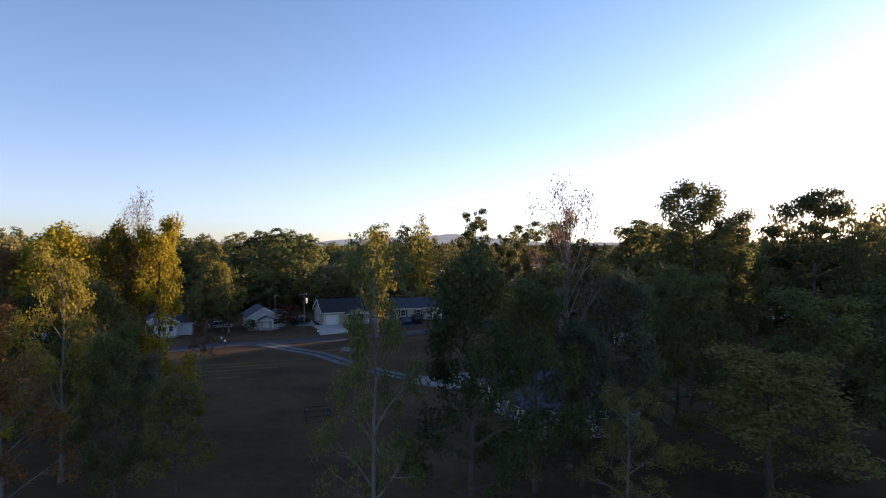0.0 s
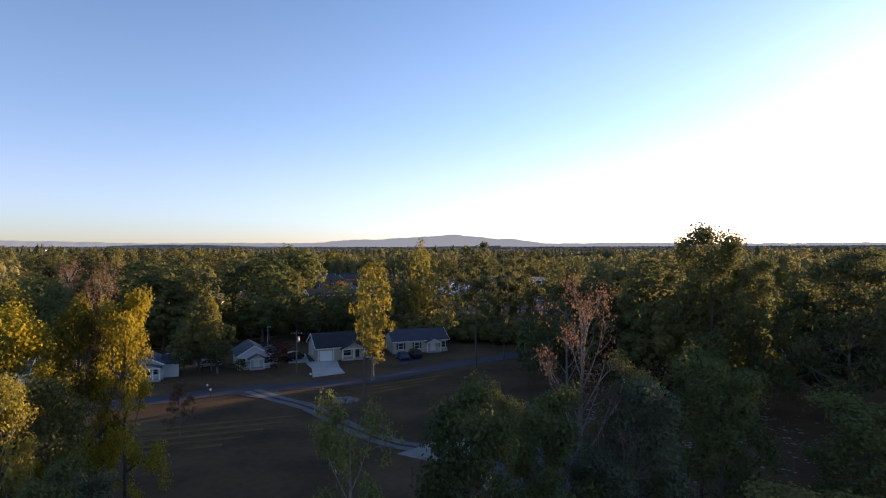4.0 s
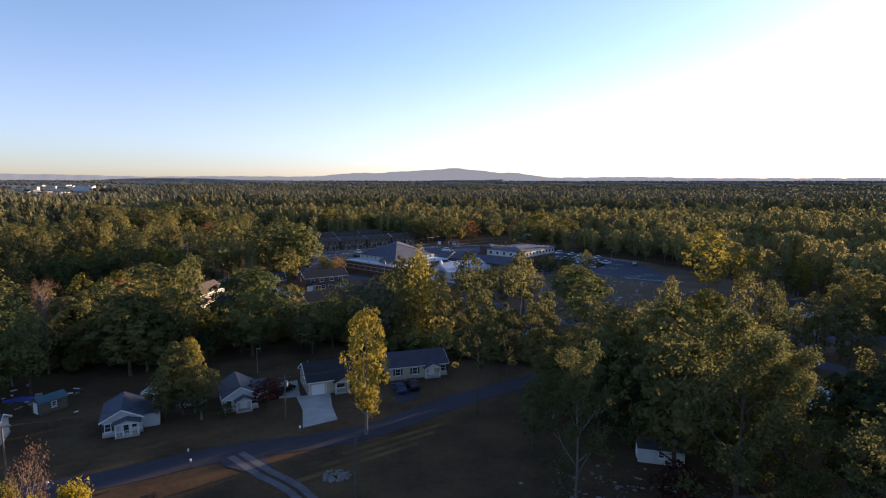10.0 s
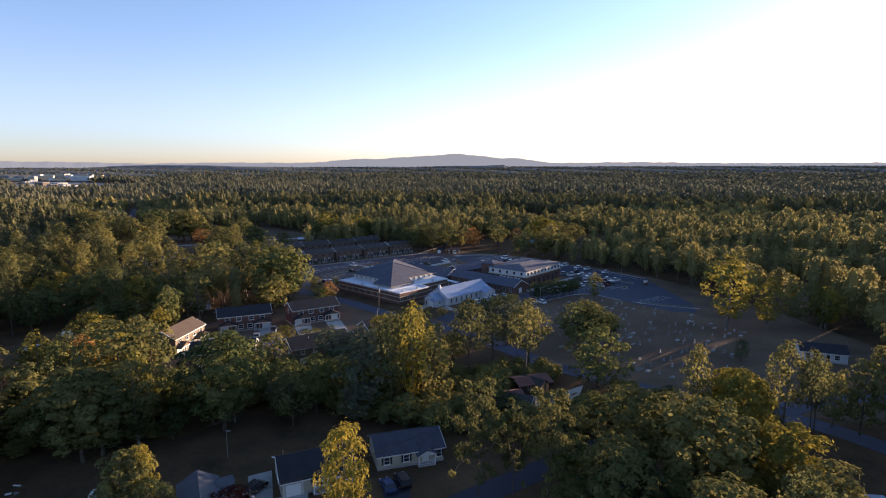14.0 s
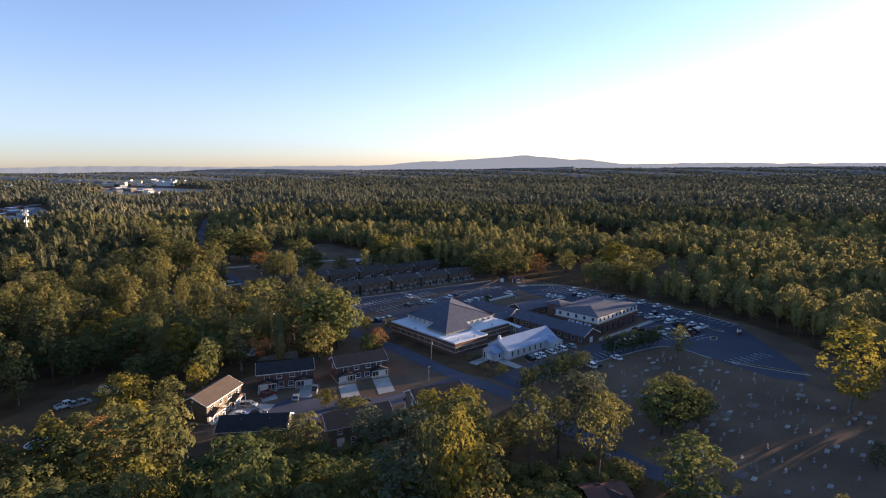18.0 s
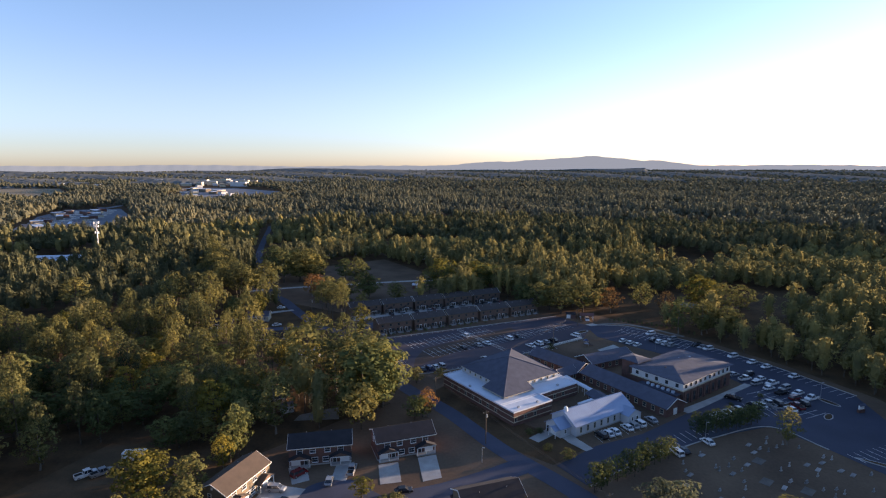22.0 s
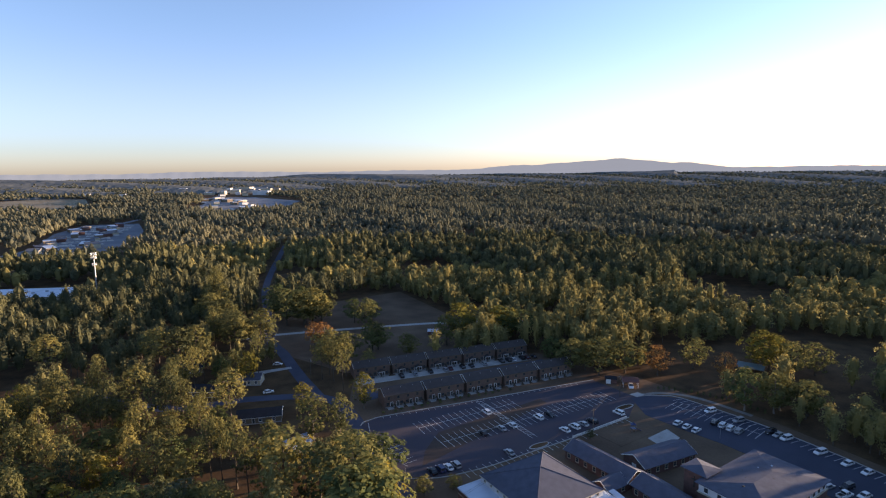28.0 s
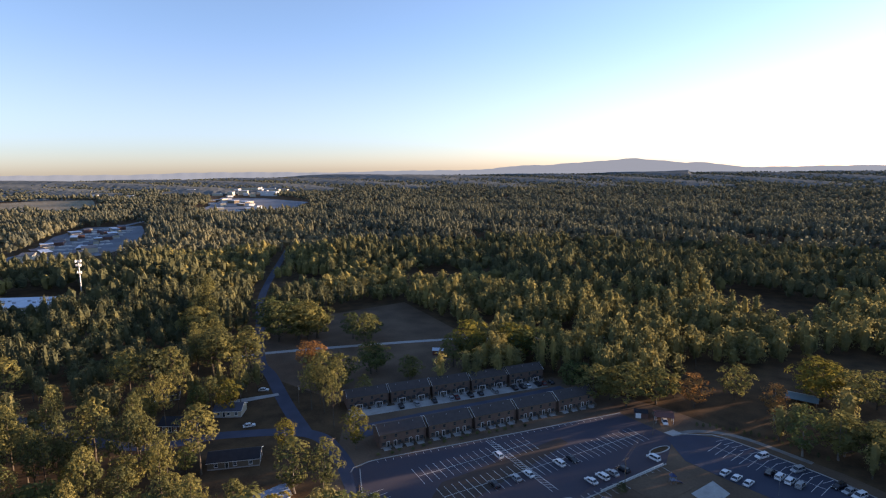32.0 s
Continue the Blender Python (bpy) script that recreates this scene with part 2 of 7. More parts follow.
# ---- building blocks ----
class Shape:
    """Collects points and faces of one mesh."""

    def __init__(self):
        self.v, self.f = [], []

    def poly(self, pts):
        n = len(self.v)
        self.v += [tuple(p) for p in pts]
        self.f.append(tuple(range(n, n + len(pts))))
        return self

    def solid(self, pts, faces):
        n = len(self.v)
        self.v += [tuple(p) for p in pts]
        self.f += [tuple(i + n for i in f) for f in faces]
        return self

    def box(self, c, s, turn=0.0, taper=1.0):
        ca, sa = math.cos(radians(turn)), math.sin(radians(turn))
        pts = []
        for k in (-0.5, 0.5):
            q = taper if k > 0 else 1.0
            for i, j in ((-0.5, -0.5), (0.5, -0.5), (0.5, 0.5), (-0.5, 0.5)):
                x, y = i * s[0] * q, j * s[1] * q
                pts.append((c[0] + x * ca - y * sa, c[1] + x * sa + y * ca, c[2] + k * s[2]))
        return self.solid(pts, [(3, 2, 1, 0), (4, 5, 6, 7), (0, 1, 5, 4), (1, 2, 6, 5), (2, 3, 7, 6), (3, 0, 4, 7)])

    def prism(self, outline, z0, z1):
        n = len(outline)
        pts = [(x, y, z0) for x, y in outline] + [(x, y, z1) for x, y in outline]
        return self.solid(pts, [tuple(range(n - 1, -1, -1)), tuple(range(n, 2 * n))] + [(i, (i + 1) % n, n + (i + 1) % n, n + i) for i in range(n)])

    def tube(self, a, b, r0, r1, n=6, caps=True):
        a, b = Vector(a), Vector(b)
        d = (b - a).normalized()
        u = d.orthogonal().normalized()
        w = d.cross(u)
        pts = [a + (u * math.cos(k * 2 * math.pi / n) + w * math.sin(k * 2 * math.pi / n)) * r0 for k in range(n)]
        pts += [b + (u * math.cos(k * 2 * math.pi / n) + w * math.sin(k * 2 * math.pi / n)) * r1 for k in range(n)]
        fs = [(i, (i + 1) % n, n + (i + 1) % n, n + i) for i in range(n)]
        if caps:
            fs += [tuple(range(n - 1, -1, -1)), tuple(range(n, 2 * n))]
        return self.solid(pts, fs)

    def mesh(self, name, material):
        me = bpy.data.meshes.new(name)
        me.from_pydata(self.v, [], self.f)
        me.materials.append(material)
        me.update()
        return me


def part(name, shape, material, parent=None, label=""):
    """One mesh object, under a thing or a part."""
    ob = new(name, shape.mesh(name, material))
    ob.parent = parent
    return tagged(ob, label)


def empty(name, m, label, category, group="", kind=""):
    e = new(name)
    e.empty_display_size = 0.3
    e.matrix_basis = m
    return tagged(e, label, category, group, kind)


def curve_points(pts, step=3.0):
    """A smooth line through the points of a plan."""
    p = [Vector(q) for q in pts]
    p = [2 * p[0] - p[1]] + p + [2 * p[-1] - p[-2]]
    out = []
    for i in range(1, len(p) - 2):
        n = max(2, int((p[i + 1] - p[i]).length / step))
        for k in range(n):
            t = k / n
            out.append(0.5 * (2 * p[i] + (p[i + 1] - p[i - 1]) * t + (2 * p[i - 1] - 5 * p[i] + 4 * p[i + 1] - p[i + 2]) * t * t
                              + (3 * p[i] - p[i - 1] - 3 * p[i + 1] + p[i + 2]) * t ** 3))
    return out + [p[-2]]


def ribbon(pts, width, z, thick=0.05, shape=None):
    """A band of that width along a smooth line, with its side faces."""
    sh = shape or Shape()
    line = curve_points(pts)
    n0 = len(sh.v)
    for i, q in enumerate(line):
        d = (line[min(i + 1, len(line) - 1)] - line[max(i - 1, 0)]).normalized()
        s = Vector((-d.y, d.x)) * (width / 2)
        for e in (q + s, q - s):
            sh.v += [(e.x, e.y, z), (e.x, e.y, z - thick)]
    for i in range(len(line) - 1):
        a, b = n0 + 4 * i, n0 + 4 * i + 4
        sh.f += [(a, a + 2, b + 2, b), (a + 1, a, b, b + 1), (a + 2, a + 3, b + 3, b + 2)]
    return sh


def turned(x, y, deg):
    """Plan coordinates of a local frame at x, y turned by deg: returns a function of local (u, v)."""
    c, s = math.cos(radians(deg)), math.sin(radians(deg))
    return lambda u, v: (x + u * c - v * s, y + u * s + v * c)


# ---- ground ----
def rise(r):
    """The land lifts slowly in the far distance."""
    t = min(max((r - 1300) / 3500, 0), 1)
    return 38 * t * t * (3 - 2 * t)


gs = Shape()
RINGS = [0, 15, 30, 60, 100, 150, 210, 280, 360, 460, 600, 800, 1050, 1350, 1700, 2100, 2600, 3200, 3900, 4600]
SECT = 72
gs.v.append((0, 0, 0))
for r in RINGS[1:]:
    for k in range(SECT):
        a = 2 * math.pi * k / SECT
        gs.v.append((r * math.sin(a), r * math.cos(a), rise(r)))
for k in range(SECT):
    gs.f.append((0, 1 + (k + 1) % SECT, 1 + k))
for i in range(len(RINGS) - 2):
    a, b = 1 + i * SECT, 1 + (i + 1) * SECT
    for k in range(SECT):
        gs.f.append((a + k, a + (k + 1) % SECT, b + (k + 1) % SECT, b + k))
ground = tagged(part("ground", gs, GRASS), "dry autumn grass and leaf litter over flat land", "ground", kind="structure")


def flat(name, outline, z, material, label, category="ground", thick=0.06):
    sh = Shape()
    sh.prism(outline, z - thick, z)
    return tagged(part(name, sh, material), label, category, kind="structure")


def road(name, pts, width, z, material, label):
    return tagged(part(name, ribbon(pts, width, z), material), label, "road", kind="structure")


# near street and the lane off it
road("road", [(-150, 52), (-100, 69), (-70, 80), (-48, 89.5), (-33.5, 97.5), (-13.7, 104.6), (2, 118), (14, 126.5), (31, 138), (48, 146), (66, 152), (80, 154)], 5.4, 0.042, STREET,
     "grey asphalt residential street without kerbs")
LANE = [(-31.5, 97.2), (-25, 91.5), (-19.6, 87.4), (-11.4, 77.4), (-5, 71.5), (2, 69)]
for off in (-0.85, 0.85):
    side = [(x + off * 0.66, y + off * 0.75) for x, y in LANE]
    road("lane", side, 1.1, 0.056, mat("lane_gravel", (0.15, 0.15, 0.16), (0.075, 0.075, 0.082), 0.95, 0.4, 4.0, 0.5), "grey gravel wheel track of a farm lane")
flat("lane_mouth", [(-34.5, 96.6), (-31.6, 93.6), (-26.5, 91.5), (-24.4, 93.4), (-27.0, 96.4), (-27.2, 99.6)], 0.050, STREET, "asphalt mouth of the lane at the street", "lane")
flat("forecourt", [(-5, 68.5), (1, 65), (7, 69), (5, 74), (0, 73)], 0.07, GRAVEL, "pale gravel turning place at the lane's end", "forecourt")
flat("driveway", [(-23.6, 106.6), (-18.3, 110), (-20.5, 116), (-22.2, 122.6), (-28.4, 120.4), (-25.5, 114)], 0.08, CONCRETE, "pale concrete driveway up to the garage", "driveway")
flat("driveway", [(-28.6, 120.3), (-27.6, 120.6), (-30.6, 129.5), (-34.3, 127.5), (-31.5, 119.5)], 0.07, CONCRETE, "concrete parking strip beside the garage", "driveway")
flat("driveway", [(-8.5, 117), (-4.5, 119.5), (-4.6, 127), (-9.8, 126)], 0.07, STREET, "worn asphalt parking place before the house", "driveway")
# the road past the church and the streets that join it
road("road", [(-260, 318), (-187, 312), (-156, 330), (-127, 340), (-108, 330), (-84, 302), (-62, 277), (-40, 259), (-19, 238), (8, 215.5), (28.8, 187), (50, 169), (76, 153), (90, 136), (110, 95)], 6.0, 0.05, ASPHALT,
     "grey asphalt road past the church grounds")
road("road", [(-40, 207.5), (-30, 214), (-21, 222), (-12, 231)], 7.4, 0.056, ASPHALT, "short asphalt street into the cul-de-sac")
flat("cul_de_sac", [(-56 + 10.5 * math.cos(a * math.pi / 14) + (3 if a in (0, 1, 27, 26, 2) else 0), 203 + 9.6 * math.sin(a * math.pi / 14)) for a in range(28)], 0.064, ASPHALT,
     "round grey asphalt turning circle of the cul-de-sac", "road")
road("road", [(-127, 340), (-150, 362), (-176, 389), (-196, 408), (-240, 470), (-300, 560), (-420, 780)], 6.0, 0.056, ASPHALT, "grey asphalt side road towards the woods")
road("road", [(76, 153), (88, 160), (104, 163), (130, 160), (190, 150)], 5.5, 0.058, ASPHALT, "grey asphalt side road past the white house")
road("lane", [(-215, 405), (-198, 419), (-150, 447), (-100, 472), (-40, 490)], 4.0, 0.05, CONCRETE, "pale concrete lane across the field")
road("road", [(-107, 346), (-99, 355), (-66, 383), (-34, 410.5)], 9.5, 0.062, ASPHALT, "asphalt court between the two rows of townhouses")

# ---- trees ----
rng = np.random.default_rng(7)


def leaf_quads(centres, radii, n, size, up=0.35, flat_z=1.0, hollow=0.55):
    """Corners of n small leaf sprays spread through a set of ellipsoid clumps."""
    centres, radii = np.array(centres, float), np.array(radii, float)
    vol = radii.prod(1) ** (2 / 3)
    k = rng.choice(len(centres), n, p=vol / vol.sum())
    d = rng.normal(size=(n, 3))
    d /= np.linalg.norm(d, axis=1)[:, None]
    rr = hollow + (1 - hollow) * rng.random(n) ** 0.6
    p = centres[k] + d * radii[k] * rr[:, None]
    nrm = d + rng.normal(size=(n, 3)) * 0.55 + np.array([0, 0, up])
    nrm /= np.linalg.norm(nrm, axis=1)[:, None]
    t = np.cross(nrm, rng.normal(size=(n, 3)))
    t /= np.linalg.norm(t, axis=1)[:, None]
    b = np.cross(nrm, t)
    s = size * (0.6 + 0.8 * rng.random(n))[:, None]
    q = np.stack([p - t * s - b * s * 0.35, p + t * s * 0.2 - b * s * 0.7, p + t * s + b * s * 0.3, p - t * s * 0.1 + b * s * 0.75], 1)
    q[:, :, 2] *= flat_z
    return q


def quads_mesh(name, q, material):
    """A mesh of loose quads, four corners each."""
    n = len(q)
    me = bpy.data.meshes.new(name)
    me.vertices.add(4 * n)
    me.vertices.foreach_set("co", q.reshape(-1).astype(np.float32))
    me.loops.add(4 * n)
    me.loops.foreach_set("vertex_index", np.arange(4 * n, dtype=np.int32))
    me.polygons.add(n)
    me.polygons.foreach_set("loop_start", np.arange(0, 4 * n, 4, dtype=np.int32))
    me.update(calc_edges=True)
    me.materials.append(material)
    return me


def grow(h, r, style, bark, thick=0.30, n_limbs=10, first=0.22, forks=3, lean=0.04, sides=5, wood_depth=0):
    """A tapered trunk with forking limbs. Returns the wood's mesh and the places where its twigs end."""
    sh, tips = Shape(), []
    line = [Vector((0, 0, -0.2))]
    segs = 8
    for k in range(segs):
        line.append(line[-1] + Vector((rng.normal() * lean * h / segs, rng.normal() * lean * h / segs, (h * 0.93 + 0.2) / segs)))
    for k in range(segs):
        sh.tube(line[k], line[k + 1], thick * (1 - 0.85 * k / segs) * (1.3 if k == 0 else 1), thick * (1 - 0.85 * (k + 1) / segs), 7, caps=False)
    tips.append((line[-1] + Vector((0, 0, h * 0.03)), 0.8))

    def limb(p, d, length, radius, depth):
        q = p + d * length * 0.55
        d2 = (d + Vector(rng.normal(size=3)) * 0.16 + Vector((0, 0, 0.10))).normalized()
        e = q + d2 * length * 0.45
        if depth >= wood_depth:
            sh.tube(p, q, radius, radius * 0.75, sides, caps=False)
            sh.tube(q, e, radius * 0.75, radius * 0.45, sides, caps=False)
        if depth == 0:
            tips.append((e, 1.0))
            return
        tips.append((q + Vector(rng.normal(size=3)) * 0.3, 0.6))
        for k in range(forks):
            dd = (d2 + Vector(rng.normal(size=3)) * 0.48 + Vector((0, 0, 0.08))).normalized()
            limb(q.lerp(e, 0.3 + 0.7 * (k + 1) / forks), dd, length * (0.42 + 0.2 * rng.random()), radius * 0.5, depth - 1)

    for k in range(n_limbs):
        t = first + (0.95 - first) * (k + 0.6 * rng.random()) / n_limbs
        i = min(int(t * segs), segs - 1)
        p = line[i].lerp(line[i + 1], t * segs - i)
        ang = k * 2.4 + rng.random() * 0.8
        u = (t - first) / (0.95 - first)
        if style == "round":
            reach, lift = r * (0.75 + 0.25 * math.sin(math.pi * (0.15 + 0.7 * u))) * (1.05 - 0.45 * u), 0.25 + 0.9 * u
        elif style == "upright":
            reach, lift = r * (0.85 - 0.35 * u) * (0.75 + 0.5 * rng.random()), 0.7 + 0.9 * u
        else:
            reach, lift = r * (0.95 - 0.55 * u) * (0.75 + 0.4 * rng.random()), 0.12 + 0.5 * u
        d = Vector((math.cos(ang), math.sin(ang), lift)).normalized()
        limb(p, d, reach * 0.85, thick * 0.40 * (1.05 - 0.6 * u), 2 if style != "pine" else 1)
    # fit to the unit height and crown radius
    far = sorted(math.hypot(t.x, t.y) for t, _ in tips)[int(len(tips) * 0.93)]
    top = max(t.z for t, _ in tips)
    kx, kz = (r - 0.5) / far, (h - 0.4) / top
    sh.v = [(x * kx, y * kx, z * kz if z > 0 else z) for x, y, z in sh.v]
    pts = np.array([(t.x * kx, t.y * kx, t.z * kz) for t, _ in tips])
    w = np.array([q for _, q in tips])
    return sh.mesh("trunk", bark), pts, w


PROFILE = {"round": ((3.0, 2.4), (5.6, 4.0), (9.0, 4.6), (12.2, 4.1), (14.4, 2.7), (15.7, 0.6)),
           "upright": ((2.6, 1.3), (5.2, 2.9), (8.8, 4.0), (12.0, 4.2), (14.2, 2.9), (15.7, 0.7)),
           "pine": ((6.2, 2.0), (8.4, 3.9), (10.8, 4.4), (13.2, 3.5), (14.8, 2.0), (15.8, 0.3))}


def lobes(style, n):
    """Centres and radii of the leafy lobes that make up one uneven crown."""
    zs, ws = zip(*PROFILE[style])
    c, r = [], []
    p1, p2 = rng.random(2) * 6.28
    for k in range(n):
        t = ((k + 0.5) / n) ** 0.85
        a = k * 2.39996 + rng.random() * 0.9
        z = zs[0] + 0.8 + (zs[-1] - zs[0] - 1.2) * t
        w = float(np.interp(z, zs, ws)) * (1 + 0.15 * math.sin(2 * a + p1 + z * 0.45) + 0.12 * math.sin(3 * a + p2 - z * 0.7))
        q = (0.75 + 0.65 * rng.random()) * (46 / n) ** 0.4
        if style == "pine":
            q *= 0.95
        d = max(w - 0.55 * q, 0.1) * (0.62 + 0.48 * rng.random() ** 0.6)
        c.append((d * math.cos(a), d * math.sin(a), z + rng.normal() * 0.3))
        r.append(q)
    return np.array(c), np.array(r)


def shell(style, sides, skip=1, fill=0.84):
    """The dense inside of a crown: an uneven rounded shell of quads."""
    prof = PROFILE[style]
    prof = prof[::skip] if skip == 1 else (prof[0], prof[1], prof[3], prof[5]) if skip == 2 else (prof[0], prof[2], prof[5])
    rings = []
    for z, r in prof:
        rings.append([(r * fill * u * math.cos(6.2832 * k / sides), r * fill * u * math.sin(6.2832 * k / sides), z - 0.3 + rng.normal() * 0.4)
                      for k, u in enumerate(0.76 + 0.44 * rng.random(sides))])
    q = []
    for a, b in zip(rings, rings[1:]):
        for k in range(sides):
            q.append([a[k], a[(k + 1) % sides], b[(k + 1) % sides], b[k]])
    return np.array(q)


def sprays(p, nrm, size):
    """Small four-cornered leaf sprays at the points p, facing nrm."""
    n = len(p)
    nrm = nrm / np.linalg.norm(nrm, axis=1)[:, None]
    t = np.cross(nrm, rng.normal(size=(n, 3)))
    t /= np.linalg.norm(t, axis=1)[:, None]
    b = np.cross(nrm, t)
    s = size * (0.5 + 1.0 * rng.random(n))[:, None]
    return np.stack([p - t * s - b * s * 0.35, p + t * s * 0.2 - b * s * 0.7, p + t * s + b * s * 0.3, p - t * s * 0.1 + b * s * 0.75], 1)


def tufted(style, n_lobes, n_leaves, size, fill=0.36, sides=7):
    """A crown of rounded leafy lobes round a dense heart."""
    c, r = lobes(style, n_lobes)
    mid = np.array([0, 0, 8.5 if style != "pine" else 10.5])
    flat = 0.85 if style != "pine" else 0.6
    k = rng.choice(n_lobes, n_leaves, p=r ** 2 / (r ** 2).sum())
    out = c - mid
    out /= np.linalg.norm(out, axis=1)[:, None] + 1e-6
    d = rng.normal(size=(n_leaves, 3))
    d /= np.linalg.norm(d, axis=1)[:, None]
    d = d + out[k] * 0.62 + np.array([0, 0, 0.22])
    d /= np.linalg.norm(d, axis=1)[:, None]
    stray = rng.random(n_leaves) < 0.14
    rr = r[k] * np.where(stray, 1.0 + 0.45 * rng.random(n_leaves), 0.72 + 0.36 * rng.random(n_leaves))
    p = c[k] + d * rr[:, None] * np.array([1, 1, flat])
    nrm = d * 0.75 + out[k] * 0.35 + rng.normal(size=(n_leaves, 3)) * 0.20 + np.array([0, 0, 0.12])
    # leaves deep inside the crown close the gaps between the lobes
    m = n_leaves // 6
    zs, ws = zip(*PROFILE[style])
    z = zs[0] + 0.6 + (zs[-1] - zs[0] - 1.6) * rng.random(m)
    a = rng.random(m) * 6.2832
    w = np.interp(z, zs, ws) * (0.35 + 0.45 * rng.random(m))
    deep = np.stack([w * np.cos(a), w * np.sin(a), z], 1)
    facing = np.stack([np.cos(a), np.sin(a), 0.3 + 0 * a], 1) + rng.normal(size=(m, 3)) * 0.5
    got = [sprays(p, nrm, size), sprays(deep, facing, size * 1.45)]
    return np.concatenate(got + [shell(style, sides, 1, fill)] if fill else got)


def dome(style, sides, skip, n_leaves, size):
    """A far crown: a rounded shell roughened with leaf sprays."""
    zs, ws = zip(*PROFILE[style])
    lump = 0.78 + 0.42 * rng.random((6, 8))
    t = rng.random(n_leaves) ** 0.75
    z = zs[0] + (zs[-1] - zs[0]) * t
    a = rng.random(n_leaves) * 6.2832
    w = np.interp(z, zs, ws) * lump[(t * 5.99).astype(int), (a / 6.2832 * 7.99).astype(int)]
    p = np.stack([w * np.cos(a), w * np.sin(a), z], 1)
    nrm = np.stack([np.cos(a) * w, np.sin(a) * w, (z - zs[0]) * 0.75 - 1.0], 1)
    nrm = nrm / np.linalg.norm(nrm, axis=1)[:, None] + rng.normal(size=(n_leaves, 3)) * 0.20
    return np.concatenate([shell(style, sides, skip, 0.72), sprays(p, nrm, size)])


# kinds: crown mesh and trunk mesh, made once each (unit: 16 m high, crown radius 4.5 m)
KINDS = {}
RADIUS = 4.5


def kind(name, leaves, bark, style, n, size, clump=1.0, flat_clump=0.75, hollow=0.15, **how):
    wood, pts, w = grow(16, RADIUS, style, bark, **how)
    s = clump * w * (0.75 + 0.5 * rng.random(len(w)))
    q = leaf_quads(pts, np.stack([s, s, s * flat_clump], 1), n, size, hollow=hollow)
    KINDS[name] = (quads_mesh("crown", q, leaves), wood)


def tufted_kind(name, leaves, bark, style, n_lobes, n_leaves, size, fill=0, **how):
    wood, pts, w = grow(16, RADIUS, style, bark, sides=4, wood_depth=2 if style != "pine" else 1, **how)
    KINDS[name] = (quads_mesh("crown", tufted(style, n_lobes, n_leaves, size, fill), leaves), wood)


def recolour(name, source, leaves):
    me = KINDS[source][0].copy()
    me.materials.clear()
    me.materials.append(leaves)
    KINDS[name] = (me, KINDS[source][1])


# close by, with fine leaves
kind("oak_fine", L_GREEN, BARK, "round", 14500, 0.114, 1.05, first=0.10, n_limbs=16, wood_depth=1)
kind("ash_fine", L_OLIVE, PALEBARK, "upright", 11000, 0.092, 0.80, first=0.10, n_limbs=17, thick=0.22, wood_depth=0)
kind("airy_fine", L_YELLOW, PALEBARK, "upright", 11000, 0.095, 0.85, first=0.2, n_limbs=15, thick=0.22)
kind("pine_fine", L_PINE, BARK, "pine", 15000, 0.11, 1.15, 0.5, first=0.34, n_limbs=25, thick=0.22)
recolour("oak_fine_yellow", "oak_fine", L_GOLD)
recolour("oak_fine_olive", "oak_fine", L_OLIVE)
recolour("oak_fine_pale", "oak_fine", L_PALE)
recolour("ash_fine_green", "ash_fine", L_GREEN)
recolour("airy_fine_orange", "airy_fine", L_ORANGE)
recolour("airy_fine_olive", "airy_fine", L_OLIVE)
kind("bare_fine", L_RUSSET, PALEBARK, "upright", 4200, 0.07, 0.9, first=0.22, n_limbs=24, thick=0.26)
tufted_kind("oak_mid", L_GREEN, BARK, "round", 84, 5600, 0.20, first=0.10, n_limbs=14)
tufted_kind("tall_mid", L_OLIVE, PALEBARK, "upright", 60, 3800, 0.18, first=0.12, n_limbs=14, thick=0.25)
kind("pine_mid", L_PINE, BARK, "pine", 5600, 0.165, 1.15, 0.42, first=0.44, n_limbs=18, thick=0.24)
recolour("oak_mid_olive", "oak_mid", L_OLIVE)
recolour("oak_mid_yellow", "oak_mid", L_YELLOW)
recolour("tall_mid_yellow", "tall_mid", L_YELLOW)
recolour("tall_mid_green", "tall_mid", L_GREEN)
recolour("airy_fine_russet", "airy_fine", L_RUSSET)
# farther off
for tag in ("a", "b"):
    tufted_kind("oak_" + tag, L_GREEN, BARK, "round", 50 if tag == "a" else 42, 1250, 0.30, first=0.10, n_limbs=8)
    tufted_kind("tall_" + tag, L_OLIVE, PALEBARK, "upright", 44 if tag == "a" else 36, 1000, 0.29, first=0.12, n_limbs=8, thick=0.25)
    tufted_kind("pine_" + tag, L_PINE, BARK, "pine", 40 if tag == "a" else 34, 1100, 0.245, first=0.38 if tag == "a" else 0.46, n_limbs=12, thick=0.26)
recolour("oak_olive", "oak_b", L_OLIVE)
recolour("oak_yellow", "oak_b", L_YELLOW)
recolour("oak_pale", "oak_a", L_PALE)
recolour("tall_yellow", "tall_a", L_YELLOW)
recolour("tall_orange", "tall_b", L_ORANGE)
recolour("oak_red", "oak_a", L_RED)
recolour("oak_orange", "oak_a", L_ORANGE)
recolour("tall_green", "tall_a", L_GREEN)
tufted_kind("cedar", L_CEDAR, BARK, "round", 40, 650, 0.36, first=0.03, n_limbs=8)
kind("bare", L_RUSSET, PALEBARK, "upright", 420, 0.18, 0.9, first=0.2, n_limbs=14, thick=0.26, sides=4)
